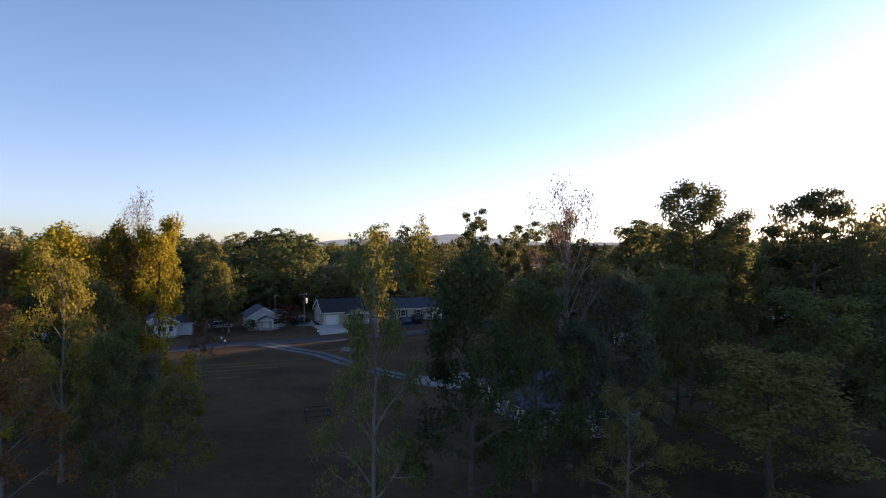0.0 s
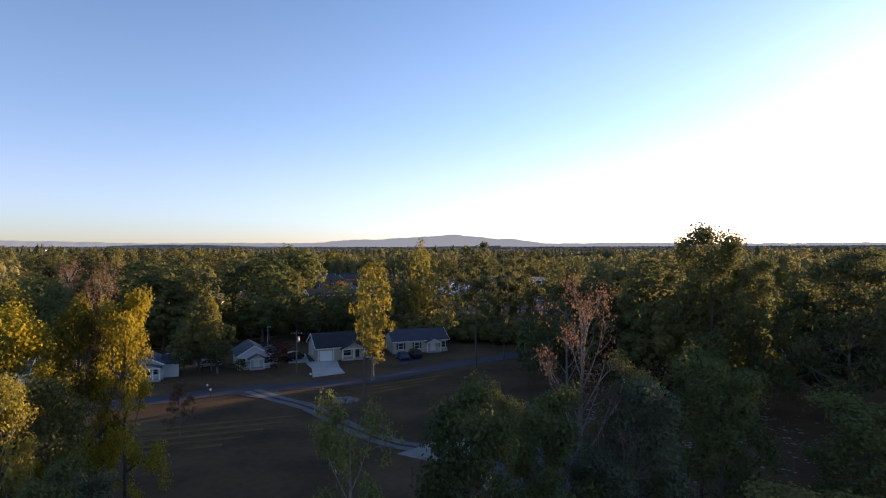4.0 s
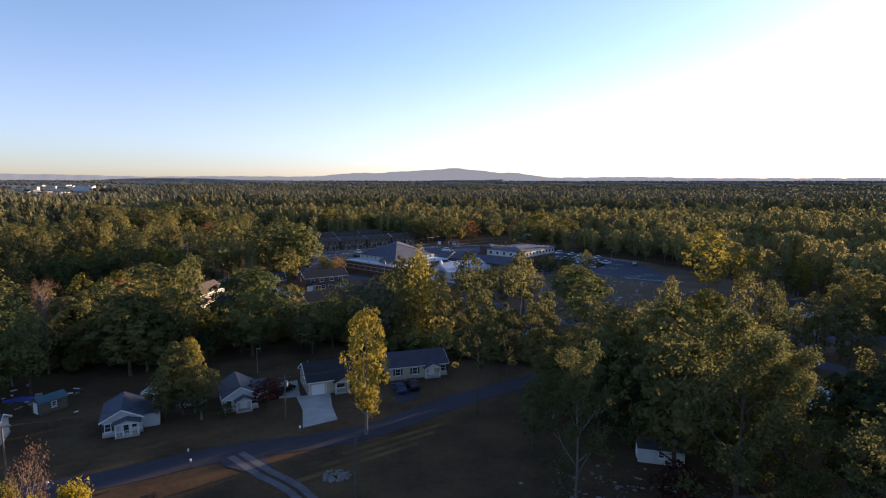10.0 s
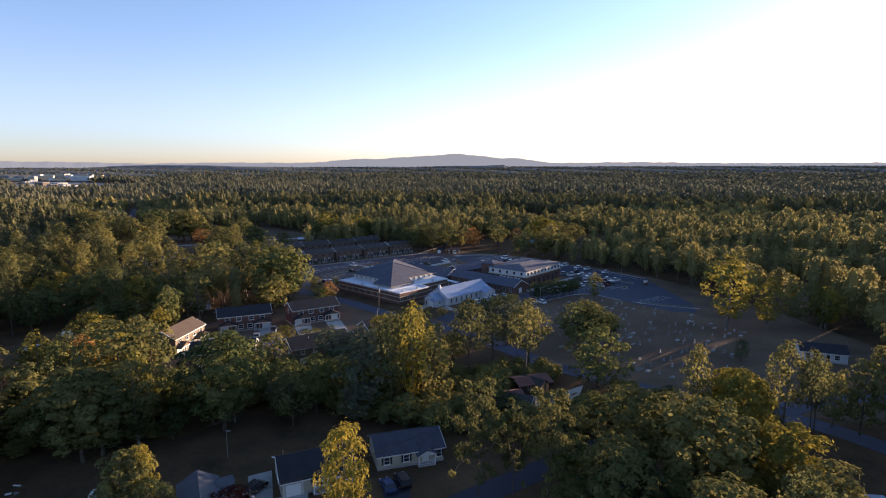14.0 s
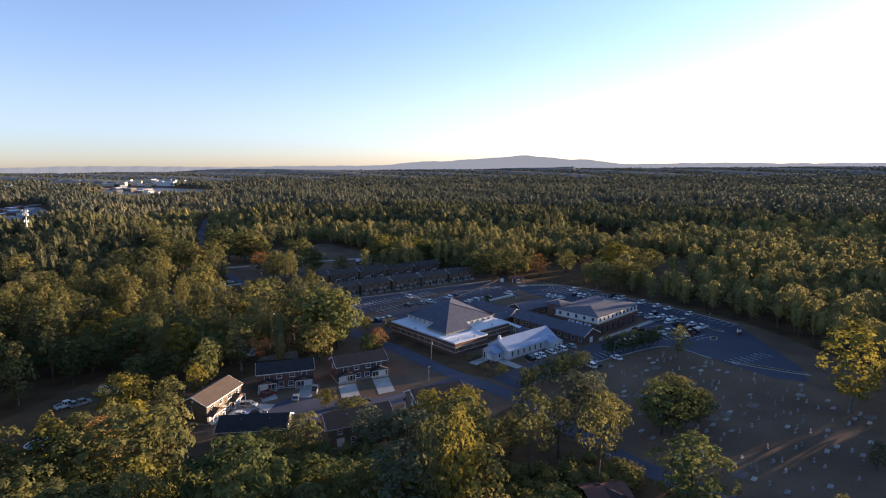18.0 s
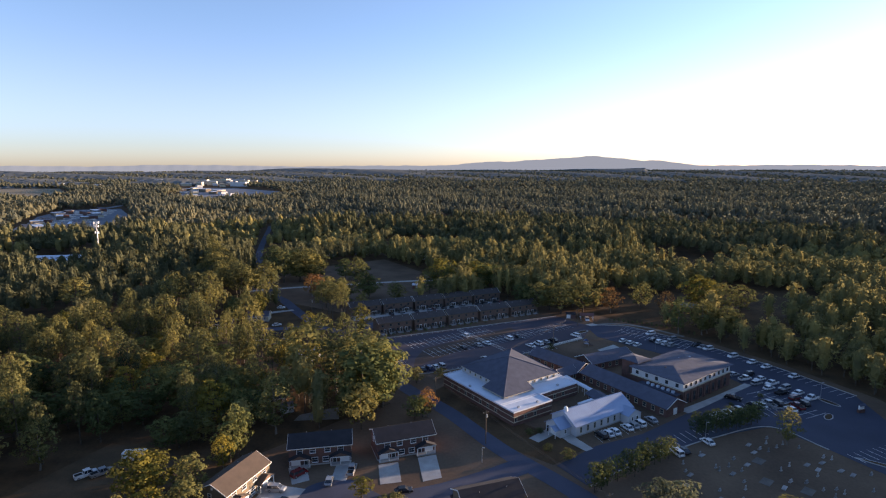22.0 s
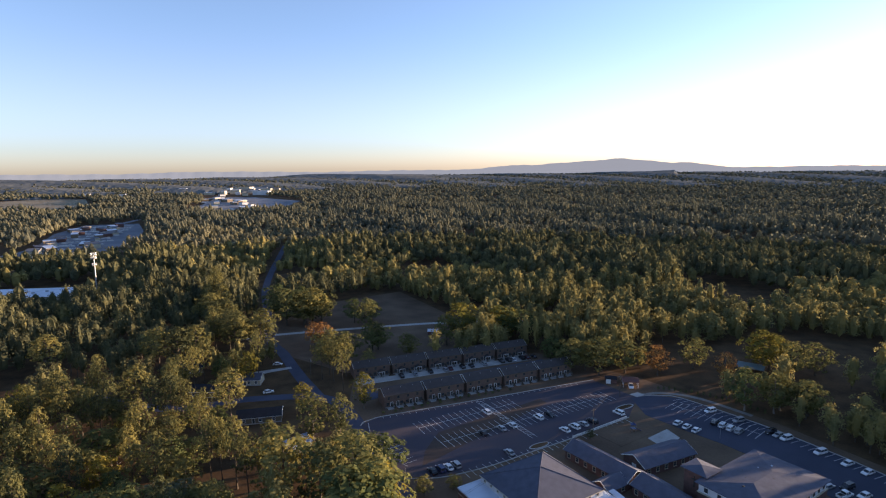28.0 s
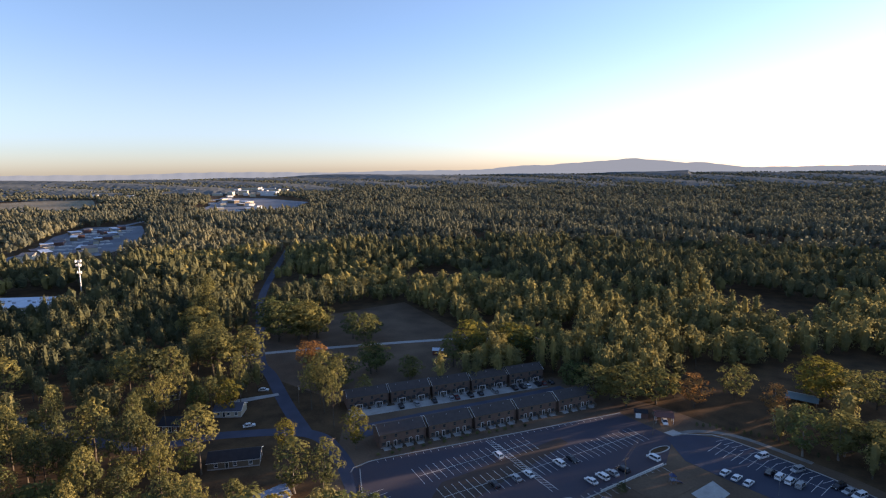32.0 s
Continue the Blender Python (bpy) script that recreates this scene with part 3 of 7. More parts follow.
LABELS = {"oak": "broad leafy tree with a dark green crown", "ash": "slender olive-green tree with pale bark", "airy": "thin-leaved tree turning yellow, pale bark",
          "pine": "tall pine with tufted needles and bare lower trunk", "bare": "nearly bare tree with a few russet leaves", "tall": "upright autumn tree with an uneven crown",
          "cedar": "dense dark evergreen clothed to the ground"}
HUES = {"yellow": "broad autumn tree with a yellow crown", "orange": "autumn tree with an orange crown", "red": "small tree with dark red leaves", "pale": "tree with a grey-green crown"}
ROOT, PLACED = {}, []
TREE_NAMES = {"pine": "pine_tree", "oak": "broadleaf_tree", "cedar": "cedar_tree", "bare": "bare_tree"}


def tree(k, x, y, h, r, turn=None, group=""):
    """A tree of that kind, height and crown radius."""
    crown, trunk = KINDS[k]
    PLACED.append((x, y, r))
    a = rng.random() * 360 if turn is None else turn
    m = pose(x, y, 0, 0, 0, a) @ Matrix.Diagonal((r / RADIUS, r / RADIUS, h / 16, 1))
    if k not in ROOT:
        base = k.split("_")[0]
        tail = k.split("_")[-1]
        e = empty(TREE_NAMES.get(base, "tree"), m, HUES.get(tail, LABELS[base]), "tree", group)
        for nm, me in (("trunk", trunk), ("crown", crown)):
            o = new(nm, me)
            o.parent = e
        ROOT[k] = e
        return e
    e = copy_thing(ROOT[k], Matrix.Identity(4))
    e.matrix_basis = m
    if group:
        e["group"] = group
    return e


# round the take-off place
tree("ash_fine_green", -3.6, 28.5, 17.0, 2.9)
tree("oak_fine", 1.6, 32.5, 16.4, 3.8)
tree("oak_fine", 6.2, 37.5, 15.0, 3.6)
tree("oak_fine_pale", 13.3, 42.6, 14.6, 4.2)
tree("airy_fine_olive", 14.0, 45.5, 15.9, 3.4)
tree("oak_fine", 20.5, 46, 15.0, 4.4)
tree("oak_fine_olive", 20.8, 35.5, 10.0, 5.6)
tree("oak_fine", 29, 43, 13.2, 5.2)
tree("bare_fine", 9.5, 41.8, 21.8, 3.4)
tree("oak_fine_pale", 9.6, 38.5, 11.5, 3.2)
tree("oak_fine_yellow", -31.6, 54, 19.0, 3.2)
tree("bare_fine", -30.4, 55, 22.5, 2.6)
tree("oak_fine_yellow", -27.8, 54.5, 19.6, 3.2)
tree("airy_fine", -26.8, 39, 17.0, 3.4)
tree("airy_fine_orange", -24.5, 31, 10.5, 3.6)
tree("oak_fine_yellow", -34.5, 50, 18.6, 5.2)
tree("airy_fine_orange", -38.5, 48, 18.0, 4.6)
tree("oak_fine_olive", -28.5, 46, 14.0, 3.6)
tree("oak_fine", -20.9, 35.5, 11.6, 2.6)
tree("airy_fine_orange", -31.5, 38, 12.5, 4.2)
tree("oak_fine_pale", -22.5, 41, 9.0, 2.6)
tree("pine_fine", -16, 33.5, 8.8, 2.2)
tree("airy_fine_russet", -32.4, 74.3, 7.2, 1.9)
tree("oak_fine", 22.5, 53.5, 14.6, 3.8)
tree("oak_fine", 37, 44, 14.5, 5.4)
tree("pine_fine", 40.8, 61.5, 23.2, 6.0)
tree("airy_fine_olive", 4.6, 44.5, 14.0, 2.4)
tree("ash_fine", 10.4, 31.5, 8.5, 2.8)
tree("oak_fine", -34, 47, 13, 3.6)
tree("airy_fine_olive", -38, 60, 16, 3.6)
# along the near street
tree("bare_fine", -85.7, 133.0, 21.2, 4.2)
tree("tall_mid_yellow", -12.4, 104.4, 21.5, 4.0)
tree("airy_fine_olive", 17.4, 83.0, 22.4, 5.0)
tree("cedar", 14.3, 98.5, 12.0, 2.3)
tree("oak_fine_olive", 36.0, 80.0, 26.4, 7.2)
tree("oak_fine_olive", 41.5, 80.0, 22.0, 5.2)
tree("oak_mid_olive", 33.5, 92, 20.5, 6.4)
tree("oak_mid", 44, 90, 19.5, 7)
tree("oak_mid_olive", 26, 104, 18, 5.5)
tree("oak_red", 29.5, 81, 7.5, 2.8)
tree("oak_mid", 54, 84, 18, 6.5)
tree("pine_mid", 62, 92, 19, 5)
tree("oak_mid_olive", 51, 101, 17, 6)
tree("pine_mid", 60, 76, 21, 4.5)

# ---- trees, place by place ----
# kind, place, height, crown radius
tree("oak_orange", 19.1, 405.1, 14.9, 5.7)
tree("oak_olive", 36.8, 418.4, 16.1, 6.3)
tree("tall_orange", 47.8, 400.5, 15.3, 4.9)
tree("oak_olive", -8.0, 398.4, 18.7, 7.5)
tree("oak_olive", 4.1, 404.7, 16.4, 7.5)
tree("oak_olive", -21.4, 399.5, 17.1, 6.8)
tree("oak_olive", -14.6, 404.2, 15.0, 6.8)
tree("oak_a", -32.3, 410.7, 13.4, 5.4)
tree("oak_a", -26.8, 414.9, 11.8, 5.4)
tree("oak_yellow", 68.1, 422.9, 20.7, 8.3)
tree("oak_yellow", 72.1, 426.6, 18.2, 8.3)
tree("oak_olive", 78.9, 417.2, 18.1, 7.2)
tree("oak_olive", 90.6, 423.3, 15.9, 7.2)
tree("tall_green", 50.0, 372.4, 17.8, 6.8)
tree("tall_a", 60.9, 372.8, 17.0, 6.8)
tree("tall_a", 63.9, 376.2, 14.9, 6.8)
tree("oak_olive", 71.3, 370.1, 15.9, 6.4)
tree("oak_olive", 72.9, 373.1, 14.0, 6.4)
tree("oak_a", -163.9, 454.9, 16.4, 6.6)
tree("oak_a", -154.1, 460.4, 14.5, 6.6)
tree("oak_b", -129.0, 404.7, 16.6, 6.7)
tree("oak_b", -127.1, 407.8, 14.6, 6.7)
tree("tall_a", -107.7, 400.5, 12.7, 5.1)
tree("tall_a", -106.1, 403.5, 11.2, 5.1)
tree("oak_olive", -195.4, 446.5, 19.3, 7.7)
tree("oak_olive", -185.9, 451.9, 17.0, 7.7)
tree("oak_a", -219.5, 452.0, 23.6, 9.4)
tree("oak_a", -205.5, 458.9, 20.8, 9.4)
tree("oak_yellow", -85.4, 434.9, 23.0, 9.2)
tree("oak_yellow", -64.6, 444.0, 20.2, 9.2)
tree("oak_olive", -91.9, 424.6, 18.0, 7.2)
tree("oak_olive", -82.3, 430.1, 15.8, 7.2)
tree("oak_b", -62.3, 441.5, 19.9, 8.0)
tree("oak_b", -53.4, 446.8, 17.5, 8.0)
tree("tall_a", -73.3, 265.7, 25.0, 9.9)
tree("tall_yellow", -63.0, 262.6, 19.4, 5.4)
tree("oak_olive", -96.9, 265.5, 24.9, 9.0)
tree("tall_a", -82.4, 262.2, 22.1, 8.7)
tree("oak_b", -63.5, 257.4, 23.9, 8.4)
tree("tall_orange", -46.1, 254.0, 9.8, 3.1)
tree("oak_a", -49.6, 250.6, 8.4, 3.4)
tree("oak_a", -47.6, 253.4, 7.4, 3.4)
tree("oak_olive", -69.5, 244.7, 14.5, 5.8)
tree("oak_olive", -68.0, 247.5, 12.8, 5.8)
tree("oak_yellow", -8.6, 191.1, 13.9, 5.4)
tree("oak_pale", -21.6, 181.1, 11.9, 4.7)
tree("oak_pale", -18.0, 184.3, 10.4, 4.7)
tree("oak_olive", -2.9, 181.4, 10.8, 4.3)
tree("oak_olive", 3.1, 184.9, 9.5, 4.3)
tree("oak_olive", -41.5, 197.5, 6.8, 2.7)
tree("oak_olive", -39.2, 200.4, 6.0, 2.7)
tree("pine_a", 14.5, 184.7, 14.9, 5.7)
tree("pine_b", 25.0, 186.0, 16.1, 6.2)
tree("oak_pale", 20.7, 210.5, 11.9, 4.8)
tree("oak_pale", 25.6, 213.8, 10.5, 4.8)
tree("oak_olive", 45.3, 206.9, 13.3, 5.3)
tree("oak_olive", 48.5, 209.9, 11.7, 5.3)
tree("cedar", 53.9, 208.3, 8.8, 3.5)
tree("cedar", 55.4, 211.0, 7.8, 3.5)
tree("tall_a", 63.1, 261.0, 11.3, 3.5)
tree("oak_b", 38.8, 165.2, 17.0, 6.8)
tree("oak_b", 41.6, 199.1, 14.2, 5.7)
tree("oak_b", 46.4, 201.6, 12.5, 5.7)
tree("cedar", 85.5, 187.2, 6.7, 2.1)
tree("tall_yellow", 97.4, 219.5, 25.0, 8.8)
tree("tall_yellow", 111.3, 219.6, 16.5, 5.9)
tree("tall_a", 123.5, 223.5, 15.4, 5.0)
tree("tall_a", 129.6, 219.8, 12.1, 4.9)
tree("tall_a", 132.7, 222.3, 10.7, 4.9)
tree("pine_mid", 98.5, 149.5, 22.0, 5.2)
tree("pine_mid", 105.5, 151.0, 20.0, 4.8)
tree("pine_mid", 93.5, 143.5, 18.5, 4.4)
tree("oak_mid_olive", 112.0, 157.0, 13.7, 5.5)
tree("oak_mid", 119.6, 166.2, 12.1, 5.5)
tree("oak_mid_yellow", 59.9, 142.3, 14.8, 5.9)
tree("oak_mid_yellow", 62.4, 144.8, 13.0, 5.9)
tree("oak_olive", -6.8, 168.9, 21.2, 7.3)
tree("oak_olive", -107.5, 150.8, 17.5, 7.0)
tree("oak_olive", -104.0, 153.3, 15.4, 7.0)
tree("oak_yellow", -93.0, 183.0, 9.5, 4.3)
tree("oak_olive", -86.5, 186.0, 10.5, 4.6)
tree("tall_a", -88.9, 231.2, 19.3, 6.8)
tree("oak_a", -67.0, 251.1, 24.2, 9.7)
tree("oak_a", -64.7, 253.6, 21.3, 9.7)
tree("oak_olive", -67.5, 158.6, 20.5, 5.8)
tree("pine_a", -145.1, 303.9, 25.0, 7.4)
tree("pine_b", -194.0, 374.1, 25.0, 10.0)
tree("pine_b", -183.9, 379.6, 22.0, 10.0)
tree("pine_a", -187.6, 389.0, 25.0, 9.0)
tree("pine_b", -203.0, 380.4, 25.0, 9.1)
tree("pine_a", -243.4, 415.3, 25.0, 10.0)
tree("pine_a", -241.1, 418.5, 22.0, 10.0)
tree("pine_b", -206.0, 344.3, 25.0, 9.1)
tree("pine_a", -200.9, 351.4, 25.0, 8.0)
tree("pine_b", -215.0, 341.9, 24.6, 7.9)
tree("pine_a", -185.4, 299.2, 24.2, 7.0)
tree("pine_b", -199.8, 290.7, 16.6, 6.5)
tree("pine_a", -216.1, 281.7, 17.0, 6.4)
tree("pine_b", -209.7, 287.9, 21.7, 4.8)
tree("pine_a", -261.9, 322.2, 24.2, 8.5)
tree("pine_a", -150.3, 277.6, 16.5, 5.5)
tree("oak_b", -168.4, 265.9, 15.1, 6.1)
tree("oak_b", -167.1, 268.8, 13.3, 6.1)
tree("oak_orange", -172.9, 260.0, 11.1, 3.6)
tree("bare", -164.9, 265.4, 10.4, 4.1)
tree("bare", -163.7, 268.2, 9.1, 4.1)
tree("tall_green", -135.7, 285.2, 8.9, 3.6)
tree("tall_green", -134.7, 288.0, 7.9, 3.6)
tree("oak_a", -159.7, 298.4, 10.0, 4.0)
tree("oak_a", -150.9, 303.6, 8.8, 4.0)
tree("oak_yellow", -112.0, 280.4, 12.5, 5.0)
tree("oak_yellow", -103.3, 285.6, 11.0, 5.0)
tree("tall_yellow", -125.9, 325.4, 12.1, 4.4)
tree("tall_a", -108.5, 303.2, 17.9, 6.4)
tree("tall_a", -98.7, 306.0, 17.9, 5.2)
tree("oak_b", -81.2, 281.9, 17.5, 7.0)
tree("oak_b", -74.2, 286.5, 15.4, 7.0)
tree("tall_yellow", -102.5, 334.5, 15.2, 5.1)
tree("oak_olive", -143.0, 379.8, 18.8, 7.5)
tree("oak_olive", -134.7, 384.9, 16.5, 7.5)
tree("tall_orange", -163.8, 402.7, 14.9, 6.0)
tree("tall_orange", -160.0, 406.4, 13.1, 6.0)
tree("oak_olive", -203.8, 437.6, 25.0, 10.0)
tree("oak_olive", -194.2, 443.1, 22.0, 10.0)
tree("oak_olive", -190.3, 447.6, 23.8, 9.5)
tree("oak_olive", -186.3, 451.3, 20.9, 9.5)
tree("oak_olive", -151.8, 445.4, 19.4, 6.9)
tree("oak_b", -141.7, 270.4, 13.0, 5.2)
tree("oak_b", -137.5, 274.3, 11.4, 5.2)
tree("oak_olive", -164.1, 233.5, 19.4, 7.8)
tree("oak_olive", -160.6, 236.8, 17.1, 7.8)
tree("oak_b", -135.0, 233.7, 16.5, 5.7)
tree("oak_b", -126.1, 235.9, 18.8, 6.8)
tree("oak_pale", -123.9, 245.6, 14.5, 5.8)
tree("oak_pale", -122.6, 248.5, 12.8, 5.8)
tree("oak_olive", -114.3, 248.0, 13.9, 5.6)
tree("oak_olive", -112.8, 250.8, 12.2, 5.6)
tree("oak_olive", -64.1, 240.5, 15.0, 5.3)
tree("oak_olive", -110.2, 218.1, 11.1, 4.4)
tree("oak_olive", -107.5, 221.3, 9.7, 4.4)
tree("oak_yellow", -103.8, 190.7, 13.5, 5.4)
tree("oak_yellow", -101.1, 193.8, 11.9, 5.4)
tree("oak_olive", -91.8, 196.1, 11.5, 4.0)
tree("tall_yellow", -91.4, 208.3, 10.4, 3.1)
tree("bare", -96.2, 237.5, 9.7, 3.9)
tree("bare", -92.3, 241.0, 8.5, 3.9)
tree("oak_a", -183.6, 228.7, 18.4, 7.4)
tree("oak_a", -179.4, 232.3, 16.2, 7.4)
tree("oak_a", -164.5, 208.5, 16.3, 6.5)
tree("oak_a", -159.3, 212.3, 14.3, 6.5)
tree("oak_b", -138.1, 222.5, 13.2, 5.3)
tree("oak_b", -133.4, 226.1, 11.6, 5.3)
tree("oak_a", -154.7, 218.4, 13.2, 5.3)
tree("oak_a", -148.3, 222.5, 11.6, 5.3)
tree("oak_a", -114.5, 213.7, 10.5, 4.2)
tree("oak_a", -112.3, 216.7, 9.2, 4.2)
tree("oak_a", -102.2, 231.2, 13.2, 5.3)
tree("oak_a", -99.3, 234.4, 11.6, 5.3)
tree("oak_mid", -45.6, 145.5, 21.5, 8.3)
tree("oak_olive", -74.5, 156.9, 21.0, 8.1)
tree("oak_mid_olive", -67.5, 132.4, 18.2, 7.3)
tree("oak_mid_olive", -65.2, 134.9, 16.0, 7.3)
tree("oak_mid_olive", -81.9, 137.3, 16.8, 6.7)
tree("oak_mid_olive", -80.2, 139.8, 14.8, 6.7)
tree("tall_mid", -59.4, 137.4, 18.7, 5.2)
tree("bare", -94.5, 144.0, 18.9, 3.7)
tree("oak_mid_olive", -46.5, 111.9, 13.4, 4.2)
tree("tall_mid_yellow", -44.6, 112.6, 14.2, 2.0)
tree("tall_mid_green", -42.3, 110.0, 10.0, 3.1)
tree("oak_mid_olive", -48.2, 109.2, 9.4, 2.6)
tree("oak_olive", -77.0, 172.6, 12.5, 4.2)
tree("oak_a", -57.1, 150.3, 12.1, 4.5)
tree("oak_a", -37.1, 160.8, 10.2, 4.1)
tree("oak_a", -36.0, 163.3, 8.9, 4.1)
tree("oak_a", -28.0, 153.8, 13.8, 4.0)
tree("oak_pale", -16.6, 153.9, 18.1, 6.6)
tree("oak_olive", -10.7, 153.9, 23.2, 3.9)
tree("tall_yellow", -6.0, 154.0, 24.7, 4.1)
tree("oak_olive", -1.4, 157.4, 16.9, 4.7)
tree("pine_mid", 6.4, 112.6, 25.0, 3.8)
tree("pine_mid", 12.2, 115.9, 19.8, 2.4)
tree("pine_mid", 17.5, 115.1, 22.5, 4.4)
tree("pine_a", 7.4, 173.2, 22.1, 5.4)
tree("pine_b", 21.6, 171.2, 22.2, 4.9)
tree("oak_a", 12.0, 154.1, 11.1, 4.0)
tree("oak_mid", 22.2, 125.3, 8.8, 3.5)
tree("oak_mid", 24.2, 127.9, 7.7, 3.5)
tree("oak_mid_olive", 35.3, 127.5, 16.6, 6.3)
tree("oak_mid_olive", 42.8, 122.5, 17.4, 6.5)
tree("oak_mid_yellow", 53.4, 125.6, 20.3, 5.1)
tree("oak_mid_olive", 40.6, 110.6, 21.8, 7.4)
tree("oak_mid_yellow", 50.0, 109.9, 18.6, 6.5)
tree("oak_mid_olive", 27.8, 114.4, 13.8, 5.5)
tree("oak_mid_olive", 28.9, 116.9, 12.1, 5.5)
tree("tall_mid", 19.8, 110.4, 9.0, 3.6)
tree("tall_mid", 22.1, 112.9, 8.0, 3.6)
tree("tall_yellow", 131.3, 219.8, 14.1, 5.7)
tree("tall_yellow", 133.0, 222.3, 12.4, 5.7)

# ---- woods ----
CLEAR = [
    [(-1915, 1440), (-1870, 1585), (-1720, 1630), (-1440, 1410), (-1340, 1200), (-1500, 1160)],
    [(-174, 388), (-123, 339), (-96, 320), (-98, 291), (-141, 286), (-162, 308), (-166, 345)],
    [(-62, 137), (45, 139), (74, 150), (26, 185), (4, 213), (-15, 184), (-62, 159)],
    [(-150, -60), (-150, 40), (-100, 96), (-62, 137), (-36, 142), (-24, 150), (-10, 141), (20, 142), (45, 140), (110, 132), (104, 108), (64, 96), (50, 66), (48, -60)],
    [(-92, 187), (-62, 158), (-15, 183), (14, 213), (-20, 262), (-62, 290), (-64, 262), (-80, 232), (-92, 214)],
    [(-60, 288), (-24, 248), (4, 213), (26, 185), (48, 165), (74, 150), (112, 145), (138, 186), (128, 240), (108, 308), (86, 335), (60, 363), (34, 384), (20, 386), (10, 402), (-15, 404), (-42, 427), (-126, 368), (-98, 304)],
    [(-222, 415), (-200, 396), (-128, 366), (-74, 414), (-90, 452), (-98, 480), (-168, 550), (-232, 470)],
    [(10, 385), (36, 381), (56, 388), (95, 408), (150, 440), (160, 480), (100, 492), (40, 444), (15, 424)],
    [(-142, 163), (-102, 163), (-97, 216), (-137, 222)],
    [(138, 246), (200, 244), (204, 284), (142, 290)],
    [(-520, 402), (-470, 398), (-378, 432), (-392, 490), (-490, 500)],
    [(-705, 560), (-745, 680), (-885, 822), (-975, 955), (-880, 1015), (-660, 790), (-590, 680), (-600, 600), (-620, 520)],
    [(-1750, 1900), (-1350, 1850), (-1250, 2150), (-1500, 2350), (-1850, 2300)],
    [(-840, 1220), (-1010, 1230), (-1250, 1640), (-1480, 1900), (-1300, 2000), (-930, 1720), (-790, 1400)],
]
LINES = [[(66, 152), (80, 154), (104, 163), (130, 160), (190, 150)], [(-127, 340), (-150, 362), (-176, 389), (-196, 408), (-240, 470), (-300, 560), (-420, 780)],
         [(-260, 318), (-187, 312), (-156, 330), (-127, 340), (-108, 330), (-84, 302), (-62, 277)],
         [(-40, 490), (-100, 472)], [(-560, 470), (-640, 575), (-720, 690), (-850, 860), (-960, 1080)], [(104, 163), (130, 160), (190, 150)]]


def inside(px, py, outline):
    res = np.zeros(len(px), bool)
    n = len(outline)
    for i in range(n):
        (x0, y0), (x1, y1) = outline[i], outline[(i + 1) % n]
        cross = ((y0 > py) != (y1 > py)) & (px < (x1 - x0) * (py - y0) / ((y1 - y0) if y1 != y0 else 1e-9) + x0)
        res ^= cross
    return res


def near_line(px, py, line):
    best = np.full(len(px), 1e9)
    for (x0, y0), (x1, y1) in zip(line, line[1:]):
        l2 = (x1 - x0) ** 2 + (y1 - y0) ** 2
        t = np.clip(((px - x0) * (x1 - x0) + (py - y0) * (y1 - y0)) / l2, 0, 1)
        best = np.minimum(best, np.hypot(px - x0 - t * (x1 - x0), py - y0 - t * (y1 - y0)))
    return best


WAY = [(0, 0), (1, 30), (4, 65), (0, 95), (-14, 162)]


def patch(px, py, scale, seed):
    """A smooth 0 to 1 pattern over the land."""
    v = np.zeros(len(px))
    for k in range(5):
        a = (seed * 1.7 + k * 2.4) % 6.28
        v += np.sin((px * math.cos(a) + py * math.sin(a)) / scale * (1 + 0.37 * k) + seed + k * 1.3)
    return 0.5 + 0.5 * np.tanh(v * 0.6)


def scatter(r0, r1, spacing, az0, az1):
    """Uneven tree places in a ring sector, clear of open ground."""
    out = []
    gx, gy = np.meshgrid(np.arange(-r1 - 20, r1 + 20, spacing), np.arange(-40, r1 + 180, spacing))
    px = (gx + rng.uniform(-0.42, 0.42, gx.shape) * spacing).ravel()
    py = (gy + rng.uniform(-0.42, 0.42, gy.shape) * spacing).ravel()
    d = near_line(px, py, WAY)
    a = np.degrees(np.arctan2(px, py - 60))
    ok = (d >= r0) & (d < r1) & (a > az0) & (a < az1)
    px, py, d = px[ok], py[ok], d[ok]
    ok = np.ones(len(px), bool)
    for c in CLEAR:
        ok &= ~inside(px, py, c)
    for l in LINES:
        ok &= near_line(px, py, l) > (16 if l[0][0] == -560 else 7)
    if r0 < 300:
        for x, y, r in PLACED:
            ok &= np.hypot(px - x, py - y) > r + 1.5
    ok &= (patch(px, py, 14, 2) > 0.07) | (d > 900)
    ok &= (patch(px, py, 48, 11) > 0.05) | (d < 120)
    return px[ok], py[ok], d[ok]


# single trees of the nearer woods
# those past 62 degrees are mostly out of view, added to shade the ground
px_, py_, _ = scatter(0, 98, 7.0, -80, 100)
pw = patch(px_, py_, 40, 3)
names = ["oak_a", "oak_b", "oak_olive", "tall_a", "tall_green", "oak_olive", "tall_yellow", "oak_yellow"]
for i in range(len(px_)):
    x, y = float(px_[i]), float(py_[i])
    pine = pw[i] > 0.72 or (x < -95 and y > 215 and rng.random() < 0.55)
    if pine:
        tree(("pine_a", "pine_b")[i % 2], x, y, 17 + 7 * rng.random(), 3.0 + 1.2 * rng.random(), group="wood pines")
    else:
        k = names[int(rng.random() * 8)] if rng.random() > 0.06 else "tall_orange"
        tree(k, x, y, 11 + 7 * rng.random(), 3.5 + 1.5 * rng.random(), group="wood trees")


# tall single pines of the western wood
def western(px, py):
    return (px < -95) & (py > 196) & (px > -275) & (py < 430)


